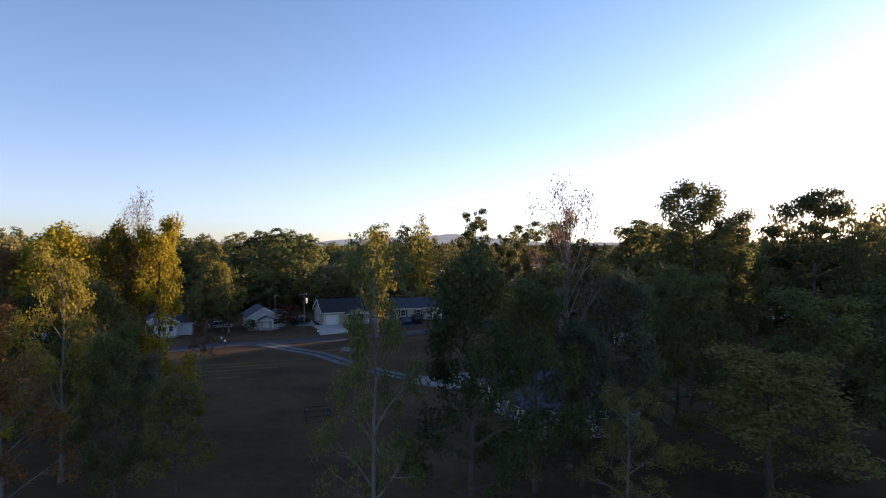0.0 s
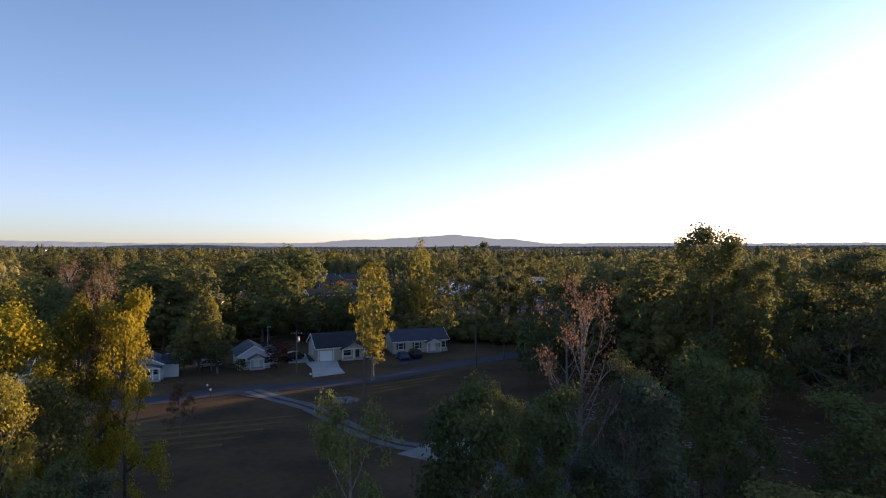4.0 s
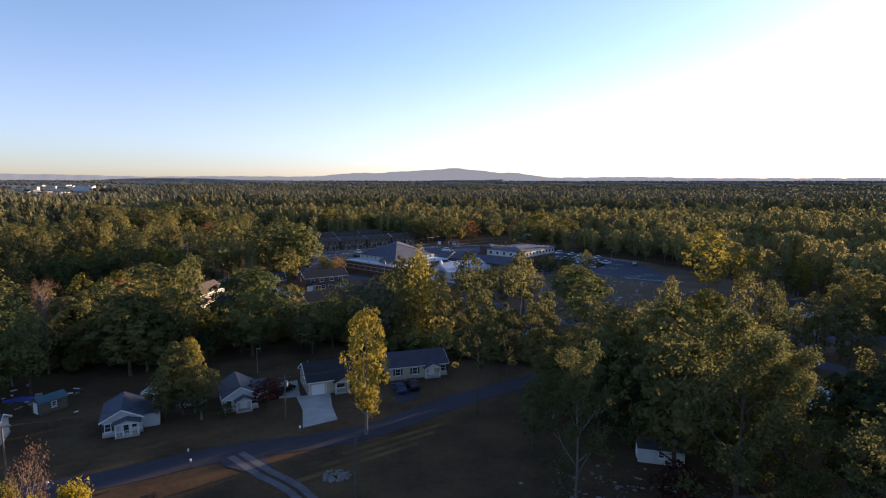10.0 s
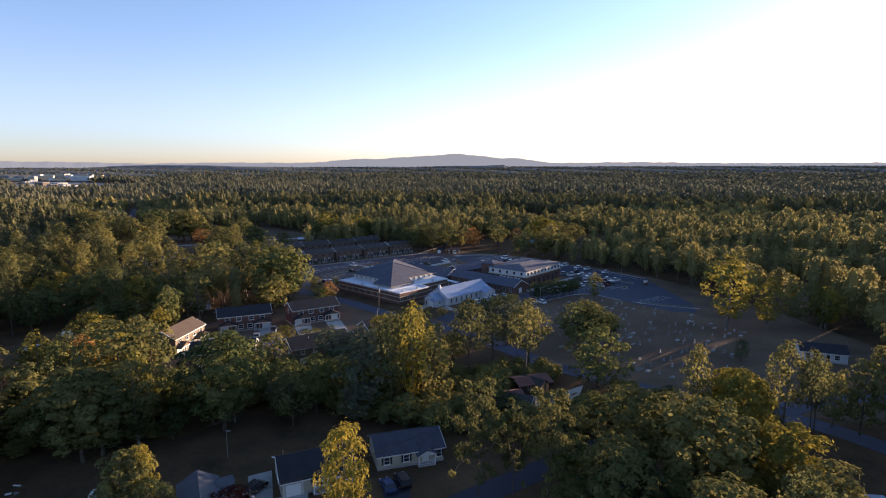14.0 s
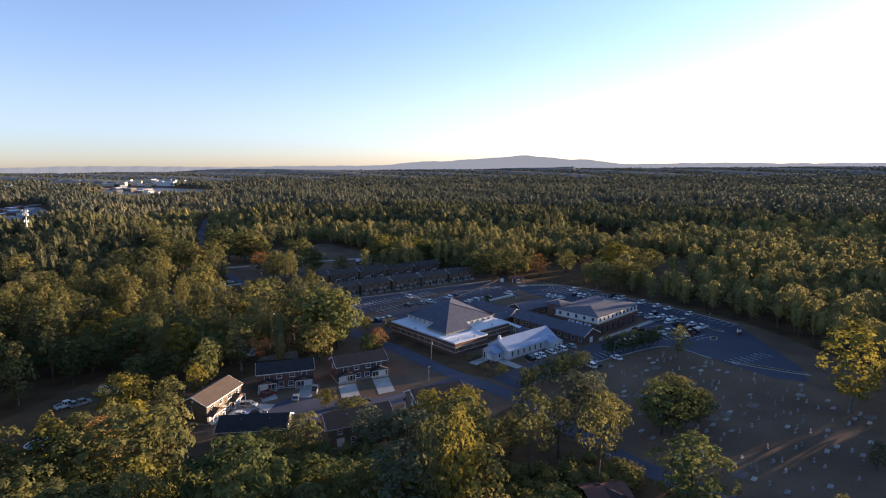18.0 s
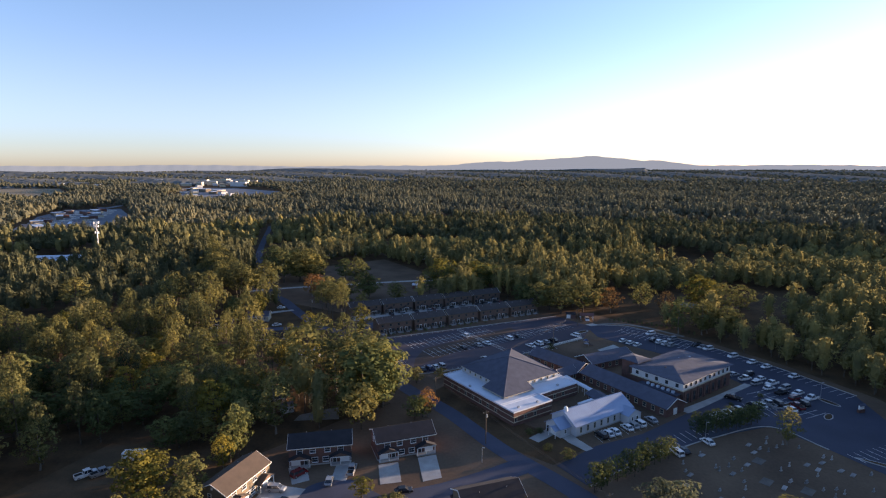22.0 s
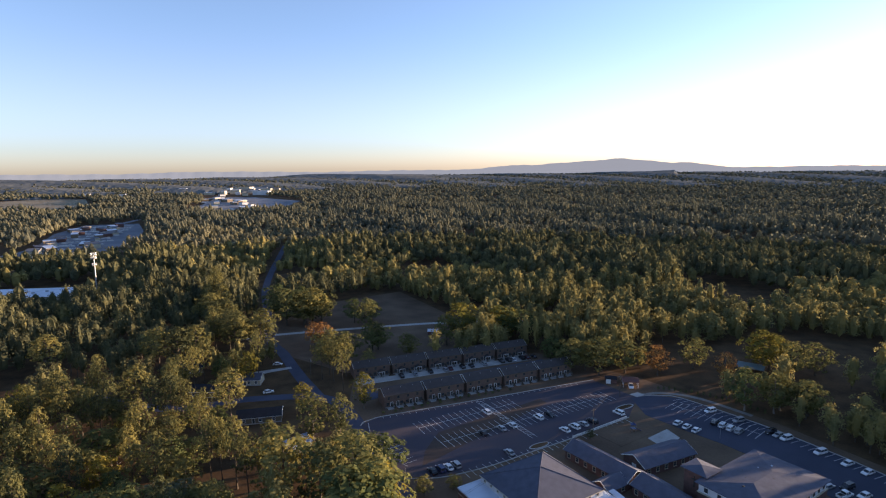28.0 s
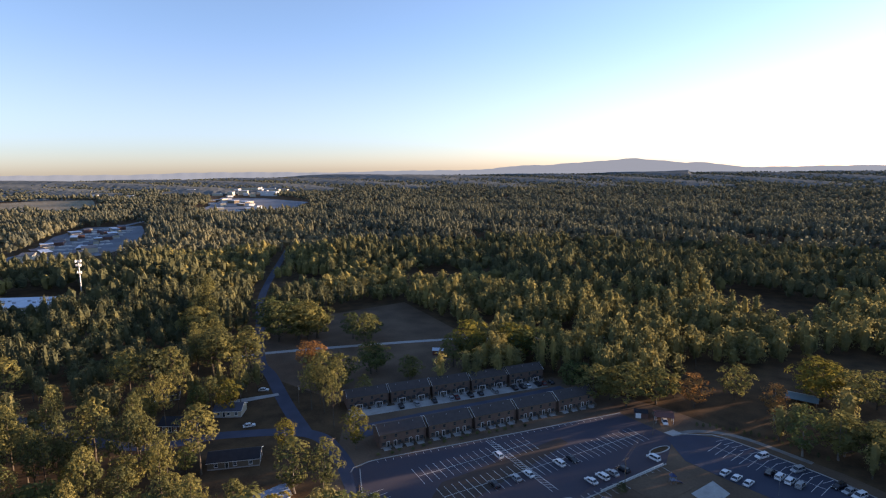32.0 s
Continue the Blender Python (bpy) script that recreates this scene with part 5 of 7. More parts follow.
garden_shed(-72, 114, 62, 4.6, 3.0, 2.2, 0.8, POLE, TEALROOF, "brown wooden shed with a teal metal roof")

# houses by the cemetery
h = house(110.0, 190.3, -20, 11.5, 7.5, 3.0, 1.5, WHITEWALL, DARKSHINGLE, "white house with a dark roof beside the cemetery")
for q in (-4, -1.4, 3.2):
    window(h, q, -3.75, 1.7, 270, 1.2, 1.3)
door(h, 1.0, -3.77, 0.3, 270)
window(h, -5.75, 0, 1.7, 180, 1.0, 1.2)
part("front_gable", gable_roof(3.6, 3.0, 3.1, 1.0, 0.3, 0.12, -2.6, -2.4, along="v"), DARKSHINGLE, h)
rake(h, 11.5, 7.5, 3.0, 1.5, side=-1)
e = empty("carport", pose(22.5, 167.5, 0, 0, 0, 20), "dark-red metal carport among trees", "carport")
part("roof", gable_roof(9, 6.5, 2.6, 0.9, 0.3, 0.12), REDROOF, e)
for u in (-4.2, 0, 4.2):
    for v in (-3.0, 3.0):
        part("post", Shape().box((u, v, 1.3), (0.14, 0.14, 2.6)), POLE, e)
h = house(14.5, 156, 20, 9, 7, 2.6, 1.4, BRICK, REDROOF, "small brick house with a dark-red roof among trees")
window(h, -2.5, -3.5, 1.5, 270)
window(h, 2.5, -3.5, 1.5, 270)


# ---- two-storey duplexes round the cul-de-sac ----
def duplex(x, y, deg, L=17.0, D=8.6, wall=None, front=True, label="two-storey brick duplex with a dark roof and gabled porches", roof=None):
    roof = roof or DARKSHINGLE
    e = house(x, y, deg, L, D, 5.5, 2.1, wall or BRICK, roof, label, name="duplex")
    part("siding", Shape().box((0, -D / 2 - 0.03, 5.05), (L - 0.1, 0.06, 0.7)), TAN, e)
    part("siding", Shape().box((0, D / 2 + 0.03, 4.2), (L - 0.1, 0.06, 2.4)), TAN, e)
    for q in (-L / 2, L / 2):
        rake(e, L, D, 5.5, 2.1, side=1 if q > 0 else -1)
        window(e, q, 0.8, 4.3, 180 if q < 0 else 0, 0.9, 1.2)
        part("gable_vent", Shape().box((q * 1.003, 0, 6.3), (0.06, 0.6, 0.6)), TRIM, e)
    for q in (-5.6, -2.0, 2.0, 5.6):
        window(e, q, -D / 2 - 0.04, 4.35, 270, 1.5, 1.3)
        window(e, q, D / 2 + 0.04, 4.35, 90, 1.0, 1.3)
    for q in (-1, 1):
        u = q * (L / 2 - 3.0)
        porch(e, u, -D / 2, 5.6, 1.6, 2.6, 1.3, BROWNBRICK, roof, 3)
        garage_door(e, u + q * 1.2, -D / 2 - 0.05, 270, 2.5, 2.1)
        door(e, u - q * 1.6, -D / 2 - 0.04, 0.3, 270)
        window(e, u - q * 4.0, -D / 2 - 0.04, 1.6, 270, 1.6, 1.3)
        door(e, u, D / 2 + 0.04, 0.3, 90, 1.7, 2.05, TRIM)
        window(e, u - q * 3.2, D / 2 + 0.04, 1.6, 90, 1.0, 1.2)
        part("air_conditioner", Shape().box((u - q * 2, D / 2 + 1.0, 0.45), (0.8, 0.8, 0.8)), STEEL, e)
    for q in (-4, 3):
        part("roof_vent", Shape().tube((q, 1.5, 6.4), (q, 1.5, 7.3), 0.08, 0.08), STEEL, e)
    return e


duplex(-69.0, 222.0, 24)
duplex(-47.6, 231.8, 33)
duplex(-81.5, 199.5, 84, 16, 8.6, TAN, label="two-storey tan-sided duplex with a brown roof", roof=TANSHINGLE)
duplex(-60.5, 183.5, 192, 16.5, 8.6, TAN, label="two-storey tan duplex with a dark roof behind trees")
duplex(-36.2, 190.0, 213, 17, 8.6, TAN, label="two-storey tan-sided duplex seen from behind")
duplex(-18.0, 207.0, 213, 15, 8.6, TAN, label="two-storey tan duplex under a dark roof")
for pts in ([(-51.4, 221.5), (-46.5, 224.3), (-42.5, 215), (-47.5, 212.5)], [(-41.8, 227.8), (-37.2, 230.8), (-32.6, 219.5), (-37, 216.5)],
            [(-75, 214), (-70.5, 216), (-66.5, 210), (-70, 207)], [(-63, 219.5), (-58.5, 221.5), (-57, 212), (-61, 211.5)],
            [(-76, 206), (-76, 192), (-66, 196), (-65.5, 206)], [(-48, 193), (-43.5, 195.5), (-42, 200), (-47, 199)],
            [(-36, 205), (-32.5, 207.5), (-28.5, 200), (-31.5, 198)], [(-27, 214), (-22.5, 217), (-20.5, 214), (-24.5, 211)]):
    flat("driveway", pts, 0.07, CONCRETE, "pale concrete driveway of a duplex", "driveway")


# ---- townhouses ----
def townhouse_base(front_porches, label, name):
    L, D = 17.2, 9.0
    e = empty(name, Matrix.Identity(4), label, "townhouse")
    part("foundation", Shape().box((0, 0, 0.15), (L + 0.1, D + 0.1, 0.4)), CONCRETE, e)
    part("wall", gable_walls(L, D, 5.3, 2.0), BROWNBRICK, e)
    part("roof", gable_roof(L, D, 5.33, 2.0, 0.35), BROWNSHINGLE, e)
    fascia(e, L, D, 5.2, 0.35, TAN)
    for q in (-1, 1):
        part("party_wall", Shape().prism([(q * (L / 2 + 0.02), -D / 2 - 0.3), (q * (L / 2 + 0.25), -D / 2 - 0.3), (q * (L / 2 + 0.25), D / 2 + 0.3), (q * (L / 2 + 0.02), D / 2 + 0.3)][::q], 0.0, 5.5), BROWNBRICK, e)
        rake(e, L, D, 5.3, 2.0, over=0.42, side=q)
    for k in range(4):
        u = -L / 2 + L / 8 + k * L / 4
        for face, v in ((270, -D / 2 - 0.02), (90, D / 2 + 0.02)):
            window(e, u - 0.5, v, 4.1, face, 1.0, 1.2, trim=TAN)
            window(e, u + (0.9 if k % 2 else -0.9), v, 1.6, face, 1.3, 1.2, trim=TAN)
            door(e, u + (-0.8 if k % 2 else 0.8), v, 0.2, face, 0.95, 2.05)
        part("air_conditioner", Shape().box((u + 1.4, -D / 2 - 0.9, 0.5), (0.75, 0.75, 0.75)), STEEL, e)
        part("patio", Shape().box((u, -D / 2 - 1.2, 0.08), (2.6, 2.2, 0.12)), CONCRETE, e)
        part("privacy_fence", Shape().box((-L / 2 + (k + 0.5) * L / 4 + L / 8 * 0.9, -D / 2 - 1.2, 0.85), (0.08, 2.3, 1.6)), POLE, e)
    for k in range(3):
        part("roof_vent", Shape().tube((-6 + 5.5 * k, -1.4, 6.6), (-6 + 5.5 * k, -1.4, 7.4), 0.09, 0.09), STEEL, e)
    if front_porches:
        for u in (-4.3, 4.3):
            porch(e, u, -D / 2, 3.2, 1.6, 2.5, 1.0, BROWNBRICK, BROWNSHINGLE, 2)
    return e


row_a = None
for k in range(5):
    f = turned(-94.0, 336.0, 39.6)
    x, y = f(9.2 + k * 19.2, 4.9)
    m = pose(x, y, 0, 0, 0, 39.6)
    if row_a is None:
        row_a = townhouse_base(False, "brown-brick two-storey townhouse block, garden side", "townhouse")
        row_a.matrix_basis = m
        row_a["group"] = "townhouse rows"
    else:
        copy_thing(row_a, m)
row_b = None
for k in range(5):
    f = turned(-120.6, 363.0, 37.2)
    x, y = f(9.0 + k * 19.0, 4.6)
    m = pose(x, y, 0, 0, 0, 37.2)
    if row_b is None:
        row_b = townhouse_base(True, "brown-brick two-storey townhouse block with gabled porches", "townhouse")
        row_b.matrix_basis = m
        row_b["group"] = "townhouse rows"
    else:
        copy_thing(row_b, m)
f = turned(-120.6, 363.0, 37.2)
flat("forecourt", [f(0, -8.2), f(92, -8.2), f(92, -2.2), f(0, -2.2)], 0.065, CONCRETE, "concrete parking bays before the townhouses", "forecourt")

# ---- church grounds ----
flat("lawn", [(-92, 190), (-62, 162), (-15, 186), (3, 212), (26, 188), (48, 168), (74, 153), (112, 147), (136, 186), (128, 240), (106, 306), (86, 335), (60, 363), (34, 382), (10, 400), (-42, 424), (-122, 366), (-98, 304), (-66, 288), (-64, 262), (-80, 232), (-90, 214)],
     0.012, LAWN, "dry mown grass round the church and the duplexes", "lawn", 0.01)
flat("main_car_park", [(-97, 320), (-94, 327), (-10.4, 391), (8.5, 375), (4.5, 354.5), (-16, 331), (-28, 318.5), (-42, 303.5), (-56, 292.5), (-70, 288.5), (-86, 304)], 0.07, MAINASPH,
     "wide dark asphalt car park with white bay lines", "car park")
f = turned(-74.3, 323.1, 45.6)
flat("worn_strip", [f(-6, -17), (-64, 297), f(58, -7), f(58, -2), f(30, -5.0), f(5, -7)], 0.076, REDASPH, "strip of car park stained reddish brown", "car park", 0.02)
flat("rear_car_park", [(6, 374), (14, 379), (27, 379), (52, 361), (66, 348), (82, 331), (99.5, 306), (101, 254), (97, 241), (88, 243), (74, 261), (62, 273), (43, 261), (30, 250), (16, 237), (5, 225), (-3, 233),
                       (8, 247), (22, 258), (34, 272), (44, 284), (64, 308), (52, 326), (36, 340), (24, 348), (11, 358)], 0.075, NEWASPH, "asphalt car park that wraps round the church hall", "car park")
flat("lawn", [(-52, 268), (-18, 240), (-4, 233), (6, 246), (-14, 256), (-46, 284)], 0.03, GRASS, "worn lawn before the church", "lawn")


def lines(name, strokes, width, z, label, material=None):
    s = Shape()
    for (x0, y0), (x1, y1) in strokes:
        L = math.hypot(x1 - x0, y1 - y0)
        s.box(((x0 + x1) / 2, (y0 + y1) / 2, z), (L, width, 0.012), math.degrees(math.atan2(y1 - y0, x1 - x0)))
    return tagged(part(name, s, material or PAINT), label, "markings", kind="structure")


def bays(x, y, deg, count, step=2.7, back=5.2, double=True, slant=0.0):
    """Bay lines on a spine: returns strokes."""
    f = turned(x, y, deg)
    n = count * step
    st = [(f(0, 0), f(n, 0))]
    for k in range(count + 1):
        st.append((f(k * step - slant, -back if double else 0), f(k * step + slant, back)))
    return st


lines("bay_lines", bays(-74.3, 323.1, 45.6, 17) + bays(-62.5, 314.4, 45.6, 31), 0.13, 0.082, "white parking bay lines")
f = turned(-57.5, 353.6, -43.5)
lines("walkway_lines", [(f(0, -1.1), f(38, -1.1)), (f(0, 1.1), f(38, 1.1))] + [(f(k * 1.6, -1.0), f(k * 1.6 + 1.2, 1.0)) for k in range(23)], 0.14, 0.088, "white hatched crossing across the car park")
f = turned(-94, 327, 37.4)
lines("bay_lines", [(f(3 + k * 2.8, -0.2), f(3 + k * 2.8, -1.6)) for k in range(34)], 0.12, 0.082, "short white bay lines along the verge")
f = turned(-50, 297.5, 46)
lines("bay_lines", [(f(k * 2.7, -4.6), f(k * 2.7, 0.4)) for k in range(29)], 0.13, 0.0815, "white parking bay lines before the hall")
lines("bay_lines", bays(22, 371, -34, 13, 2.7, 5.0), 0.13, 0.087, "white parking bay lines behind the hall")
edge = curve_points([(27, 378.5), (52, 360.5), (66, 347.5), (82, 330.5), (99, 306)], 2.8)
lines("bay_lines", [((q.x, q.y), (q.x - 3.9, q.y - 3.0)) for q in edge], 0.13, 0.087, "white parking bay lines along the wood")
lines("bay_lines", bays(66, 302, -52, 8, 2.7, 5.0) + bays(60, 285, 20, 6, 2.7, 5.0), 0.13, 0.087, "white parking bay lines beside the hall")
f = turned(10.0, 249.3, 43)
lines("bay_lines", [(f(k * 2.7, 0), f(k * 2.7 + 1.0, 5)) for k in range(10)] + [(f(k * 2.7, -12), f(k * 2.7 + 1.0, -7)) for k in range(2, 14)], 0.13, 0.087, "white parking bay lines beside the chapel")
lines("bay_lines", [((78 + k * 2.2, 259 + k * 1.4), (81 + k * 2.2, 254.6 + k * 1.4)) for k in range(8)], 0.13, 0.087, "white parking bay lines by the cemetery")


lines("bay_lines", [((-86 + 1.9 * k, 309 - 1.6 * k), (-82.4 + 1.9 * k, 313.2 - 1.6 * k)) for k in range(9)], 0.13, 0.0835, "white slanted bay lines by the west entrance")


def kerb(pts, label="pale concrete kerb"):
    return tagged(part("kerb", ribbon(pts, 0.35, 0.2, 0.2), CONCRETE), label, "kerb", kind="structure")


kerb([(-97, 319), (-94, 327.3), (-60, 353.5), (-10.4, 391.4)])
kerb([(-95, 322), (-89, 311), (-84, 303), (-70, 288.2)])
kerb([(12, 378.5), (20, 380), (27, 379.3), (52, 361.3), (66, 348.3), (82, 331.3), (100, 306.5)])
kerb([(-68, 288), (-56, 292), (-42, 303), (-28, 318), (-16, 330.6), (4.5, 354)])
kerb([(6, 224.8), (16, 236.6), (30, 249.6), (43, 260.6), (62, 272.6), (74, 260.6)])
kerb([(44.5, 283.6), (64.3, 307.6)])
for x, y, rx, ry, d in ((-80, 298.5, 6, 1.6, 40), (-27.5, 321.5, 4.5, 1.7, 46), (3.0, 363.5, 5, 1.8, 46), (71, 291, 4.5, 1.5, 25), (83, 285, 3.0, 1.3, 60), (88, 298, 4, 1.3, -52), (90, 252, 12, 1.2, -26)):
    f = turned(x, y, d)
    ol = [f(rx * math.cos(a * math.pi / 8), ry * math.sin(a * math.pi / 8)) for a in range(16)]
    isl = tagged(part("traffic_island", Shape().prism(ol, 0.02, 0.2), CONCRETE), "kerbed planted island in the car park", "island", kind="structure")
    part("planting", Shape().prism([f(rx * 0.88 * math.cos(a * math.pi / 8), ry * 0.75 * math.sin(a * math.pi / 8)) for a in range(16)], 0.1, 0.215), GRASS, isl)

# sanctuary: low brick ring under a white roof, clerestory, pyramid roof
A0 = 48
e = empty("church_sanctuary", pose(-22.0, 281.5, 0, 0, 0, A0), "brick sanctuary with white flat roofs and a grey pyramid roof", "church")
UA, UB, VA, VB = -17.6, 17.8, -16.0, 17.8      # outline of the low block
MU, MV, SU, SV = (UA + UB) / 2, (VA + VB) / 2, UB - UA, VB - VA
FU, FV, GU, GV = -9.4, -18.6, 16.8, 7.0        # the block that stands forward
part("wall", Shape().box((MU, MV, 2.2), (SU, SV, 4.4)), BRICK, e)
part("front_block", Shape().box((FU, FV, 2.25), (GU, GV, 4.5)), BRICK, e)
for z in (1.3, 3.1):
    part("stone_band", Shape().box((MU, MV, z), (SU + 0.08, SV + 0.08, 0.25)), CREAM, e)
    part("stone_band", Shape().box((FU, FV, z), (GU + 0.08, GV + 0.08, 0.25)), CREAM, e)
part("flat_roof", Shape().box((MU, MV, 4.5), (SU + 0.2, SV + 0.2, 0.2)), WHITEROOF, e)
part("flat_roof", Shape().box((FU, FV, 4.62), (GU + 0.2, GV + 0.2, 0.24)), WHITEROOF, e)
for q in (VA, VB):
    part("parapet", Shape().box((MU, q, 4.75), (SU + 0.3, 0.3, 0.35)), WHITEROOF, e)
for q in (UA, UB):
    part("parapet", Shape().box((q, MV, 4.75), (0.3, SV - 0.3, 0.35)), WHITEROOF, e)
for q in (-1, 1):
    part("parapet", Shape().box((FU, FV + q * GV / 2, 4.85), (GU + 0.3, 0.3, 0.3)), WHITEROOF, e)
    part("parapet", Shape().box((FU + q * GU / 2, FV, 4.85), (0.3, GV - 0.3, 0.3)), WHITEROOF, e)
OX, OY = 3.0, 4.3           # middle of the pyramid
RI, RE, ZT, FALL = 13.0, 16.7, 11.7, 0.385     # eaves, eaves of the corner that reaches forward, height, slope
part("clerestory_wall", Shape().box((OX, OY, 5.68), (25.4, 25.4, 2.1)), WHITEWALL, e)
part("corner_block", Shape().box((OX - 9.7, OY - 10.7, 4.98), (13.0, 11.0, 0.72)), WHITEWALL, e)
corners = {"front": (-RE, -RE), "l1": (-RE, -4.9), "l2": (-RI, -4.9), "left": (-RI, RI), "back": (RI, RI), "right": (RI, -RI), "r2": (-2.8, -RI), "r1": (-2.8, -RE), "mid": (0, 0), "top": (5.5, 5.2)}
heights = {"front": RE, "l1": RE, "l2": RI, "left": RI, "back": RI, "right": RI, "r2": RI, "r1": RE, "mid": 0, "top": -1.6}
at = {k: Vector((x + OX, y + OY, ZT - FALL * heights[k])) for k, (x, y) in corners.items()}
s = Shape()
for names_ in (("front", "mid", "left", "l2", "l1"), ("front", "r1", "r2", "right", "mid"), ("mid", "top", "left"), ("mid", "right", "top"), ("left", "top", "back"), ("back", "top", "right")):
    ring = [at[k] for k in names_]
    if (ring[1] - ring[0]).cross(ring[2] - ring[0]).z < 0:
        ring.reverse()
    n0, m = len(s.v), len(ring)
    s.v += [tuple(p) for p in ring] + [(p.x, p.y, p.z - 0.22) for p in ring]
    s.f.append(tuple(range(n0, n0 + m)))
    s.f.append(tuple(range(n0 + 2 * m - 1, n0 + m - 1, -1)))
part("pyramid_roof", s, SHINGLE, e)
rim_ = ("front", "r1", "r2", "right", "back", "left", "l2", "l1")
for p, q in zip(rim_, rim_[1:] + rim_[:1]):
    part("fascia", Shape().tube(tuple(at[p] - Vector((0, 0, 0.1))), tuple(at[q] - Vector((0, 0, 0.1))), 0.13, 0.13, 4), CREAM, e)
for p, q in (("front", "mid"), ("mid", "left"), ("mid", "right"), ("mid", "top"), ("top", "left"), ("top", "right"), ("top", "back")):
    part("hip_ridge", Shape().tube(tuple(at[p] + Vector((0, 0, 0.03))), tuple(at[q] + Vector((0, 0, 0.03))), 0.10, 0.10, 5), SHINGLE, e)
for k in range(5):
    t = -2.2 + 3.2 * k
    for face, u, v in ((180, -12.74, t), (270, t, -12.74), (0, 12.74, t), (90, t, 12.74)):
        window(e, u + OX, v + OY, 5.95, face, 0.75, 0.75, trim=CREAM)
for k in range(6):
    window(e, OX - 16.24, OY - 15.2 + 1.8 * k, 5.0, 180, 0.6, 0.35, trim=CREAM)
    window(e, OX - 15.0 + 2.1 * k, OY - 16.24, 5.0, 270, 0.6, 0.35, trim=CREAM)
for k in range(7):
    t = -14.5 + 4.2 * k
    for face, u, v in ((180, UA - 0.05, t + 1.5), (0, UB + 0.05, t - 0.5)):
        window(e, u, v, 2.2, face, 1.0, 1.3, trim=CREAM)
    if t > -2:
        window(e, t, VA - 0.05, 2.2, 270, 1.0, 1.3, trim=CREAM)
    elif t > -18:
        window(e, t - 2.5, FV - GV / 2 - 0.05, 2.2, 270, 1.0, 1.3, trim=CREAM)
for u, v in ((-14, -20), (-6, -20.5), (10, -14), (-16.4, 3), (17.0, 4)):
    part("roof_unit", Shape().box((u, v, 4.95), (0.7, 0.7, 0.6)), STEEL, e)

# chapel with a pale metal roof
e = empty("chapel", pose(7.0, 264.0, 0, 0, 0, 46.5), "white chapel with a pale standing-seam metal roof", "chapel")
part("foundation", Shape().box((0, 0, 0.15), (26.2, 10.7, 0.4)), CONCRETE, e)
part("wall", gable_walls(26, 10.5, 3.6, 3.0), WHITEWALL, e)
roof = part("roof", gable_roof(26, 10.5, 3.63, 3.0, 0.5), METALROOF, e)
for k in range(34):
    for q in (-1, 1):
        part("roof_seam", Shape().tube((-13.3 + 26.6 * k / 33, q * 5.7, 3.51), (-13.3 + 26.6 * k / 33, 0, 6.83), 0.018, 0.018, 4), METALROOF, roof)
part("entrance_wall", gable_walls(4.5, 6.4, 3.0, 2.0, -15.2, 0), WHITEWALL, e)
part("entrance_roof", gable_roof(4.5, 6.4, 3.03, 2.0, 0.4, 0.14, -15.2, 0), METALROOF, e)
part("porch_roof", gable_roof(2.2, 3.2, 2.6, 0.9, 0.2, 0.12, -18.2, -1.2), METALROOF, e)
for v in (-2.6, 0.2):
    part("post", Shape().box((-19.0, v, 1.3), (0.15, 0.15, 2.6)), TRIM, e)
part("steeple_base", Shape().tube((-12.2, 0, 6.4), (-12.2, 0, 7.5), 0.7, 0.6, 12), TRIM, e)
part("dome", Shape().tube((-12.2, 0, 7.5), (-12.2, 0, 8.0), 0.6, 0.2, 12), TRIM, e)
for k in range(8):
    for face, v in ((270, -5.27), (90, 5.27)):
        window(e, -10.8 + 3.05 * k, v, 1.9, face, 0.7, 1.7, trim=CREAM)
door(e, -17.5, 0, 0.2, 180, 1.7, 2.2, TRIM)
door(e, -17.5, 2.2, 0.2, 180)
window(e, -15.4, -3.22, 1.7, 270, 0.8, 1.2)
part("side_wing", gable_walls(5, 6, 2.9, 1.6, 10.3, -6.0, along="v"), WHITEWALL, e)
part("side_wing_roof", gable_roof(5, 6, 2.93, 1.6, 0.3, 0.12, 10.3, -6.0, along="v"), METALROOF, e)
window(e, 9.2, -8.52, 1.6, 270, 0.8, 1.2)
door(e, 11.5, -8.54, 0.1, 270)

# two-storey hall
e = empty("church_hall", pose(39.8, 302.0, 0, 0, 0, 50), "two-storey hall, brick below and white above, low hip roof", "church hall")
part("lower_wall", Shape().box((0, 0, 2.6), (32, 21, 5.2)), BRICK, e)
part("upper_wall", Shape().box((0, 0, 6.6), (31.6, 20.6, 2.8)), WHITEWALL, e)
part("stone_band", Shape().box((0, 0, 5.2), (32.3, 21.3, 0.3)), CREAM, e)
part("roof", hip_roof(32, 21, 8.0, 1.1, 0.7), SHINGLE, e)
for k in range(10):
    window(e, -14 + 3.1 * k, -10.34, 6.6, 270, 0.9, 1.0, trim=DARKTRIM)
    window(e, -14 + 3.1 * k, 10.34, 6.6, 90, 0.9, 1.0, trim=DARKTRIM)
for k in range(7):
    window(e, -13 + 4.2 * k, -10.54, 2.2, 270, 1.1, 3.0, trim=DARKTRIM)
    part("pilaster", Shape().box((-15 + 4.2 * k, -10.6, 2.5), (0.7, 0.3, 5.0)), BRICK, e)
for k in range(5):
    window(e, -15.85, -8 + 4 * k, 6.6, 180, 0.9, 1.0, trim=DARKTRIM)
    window(e, 15.85, -8 + 4 * k, 6.6, 0, 0.9, 1.0, trim=DARKTRIM)
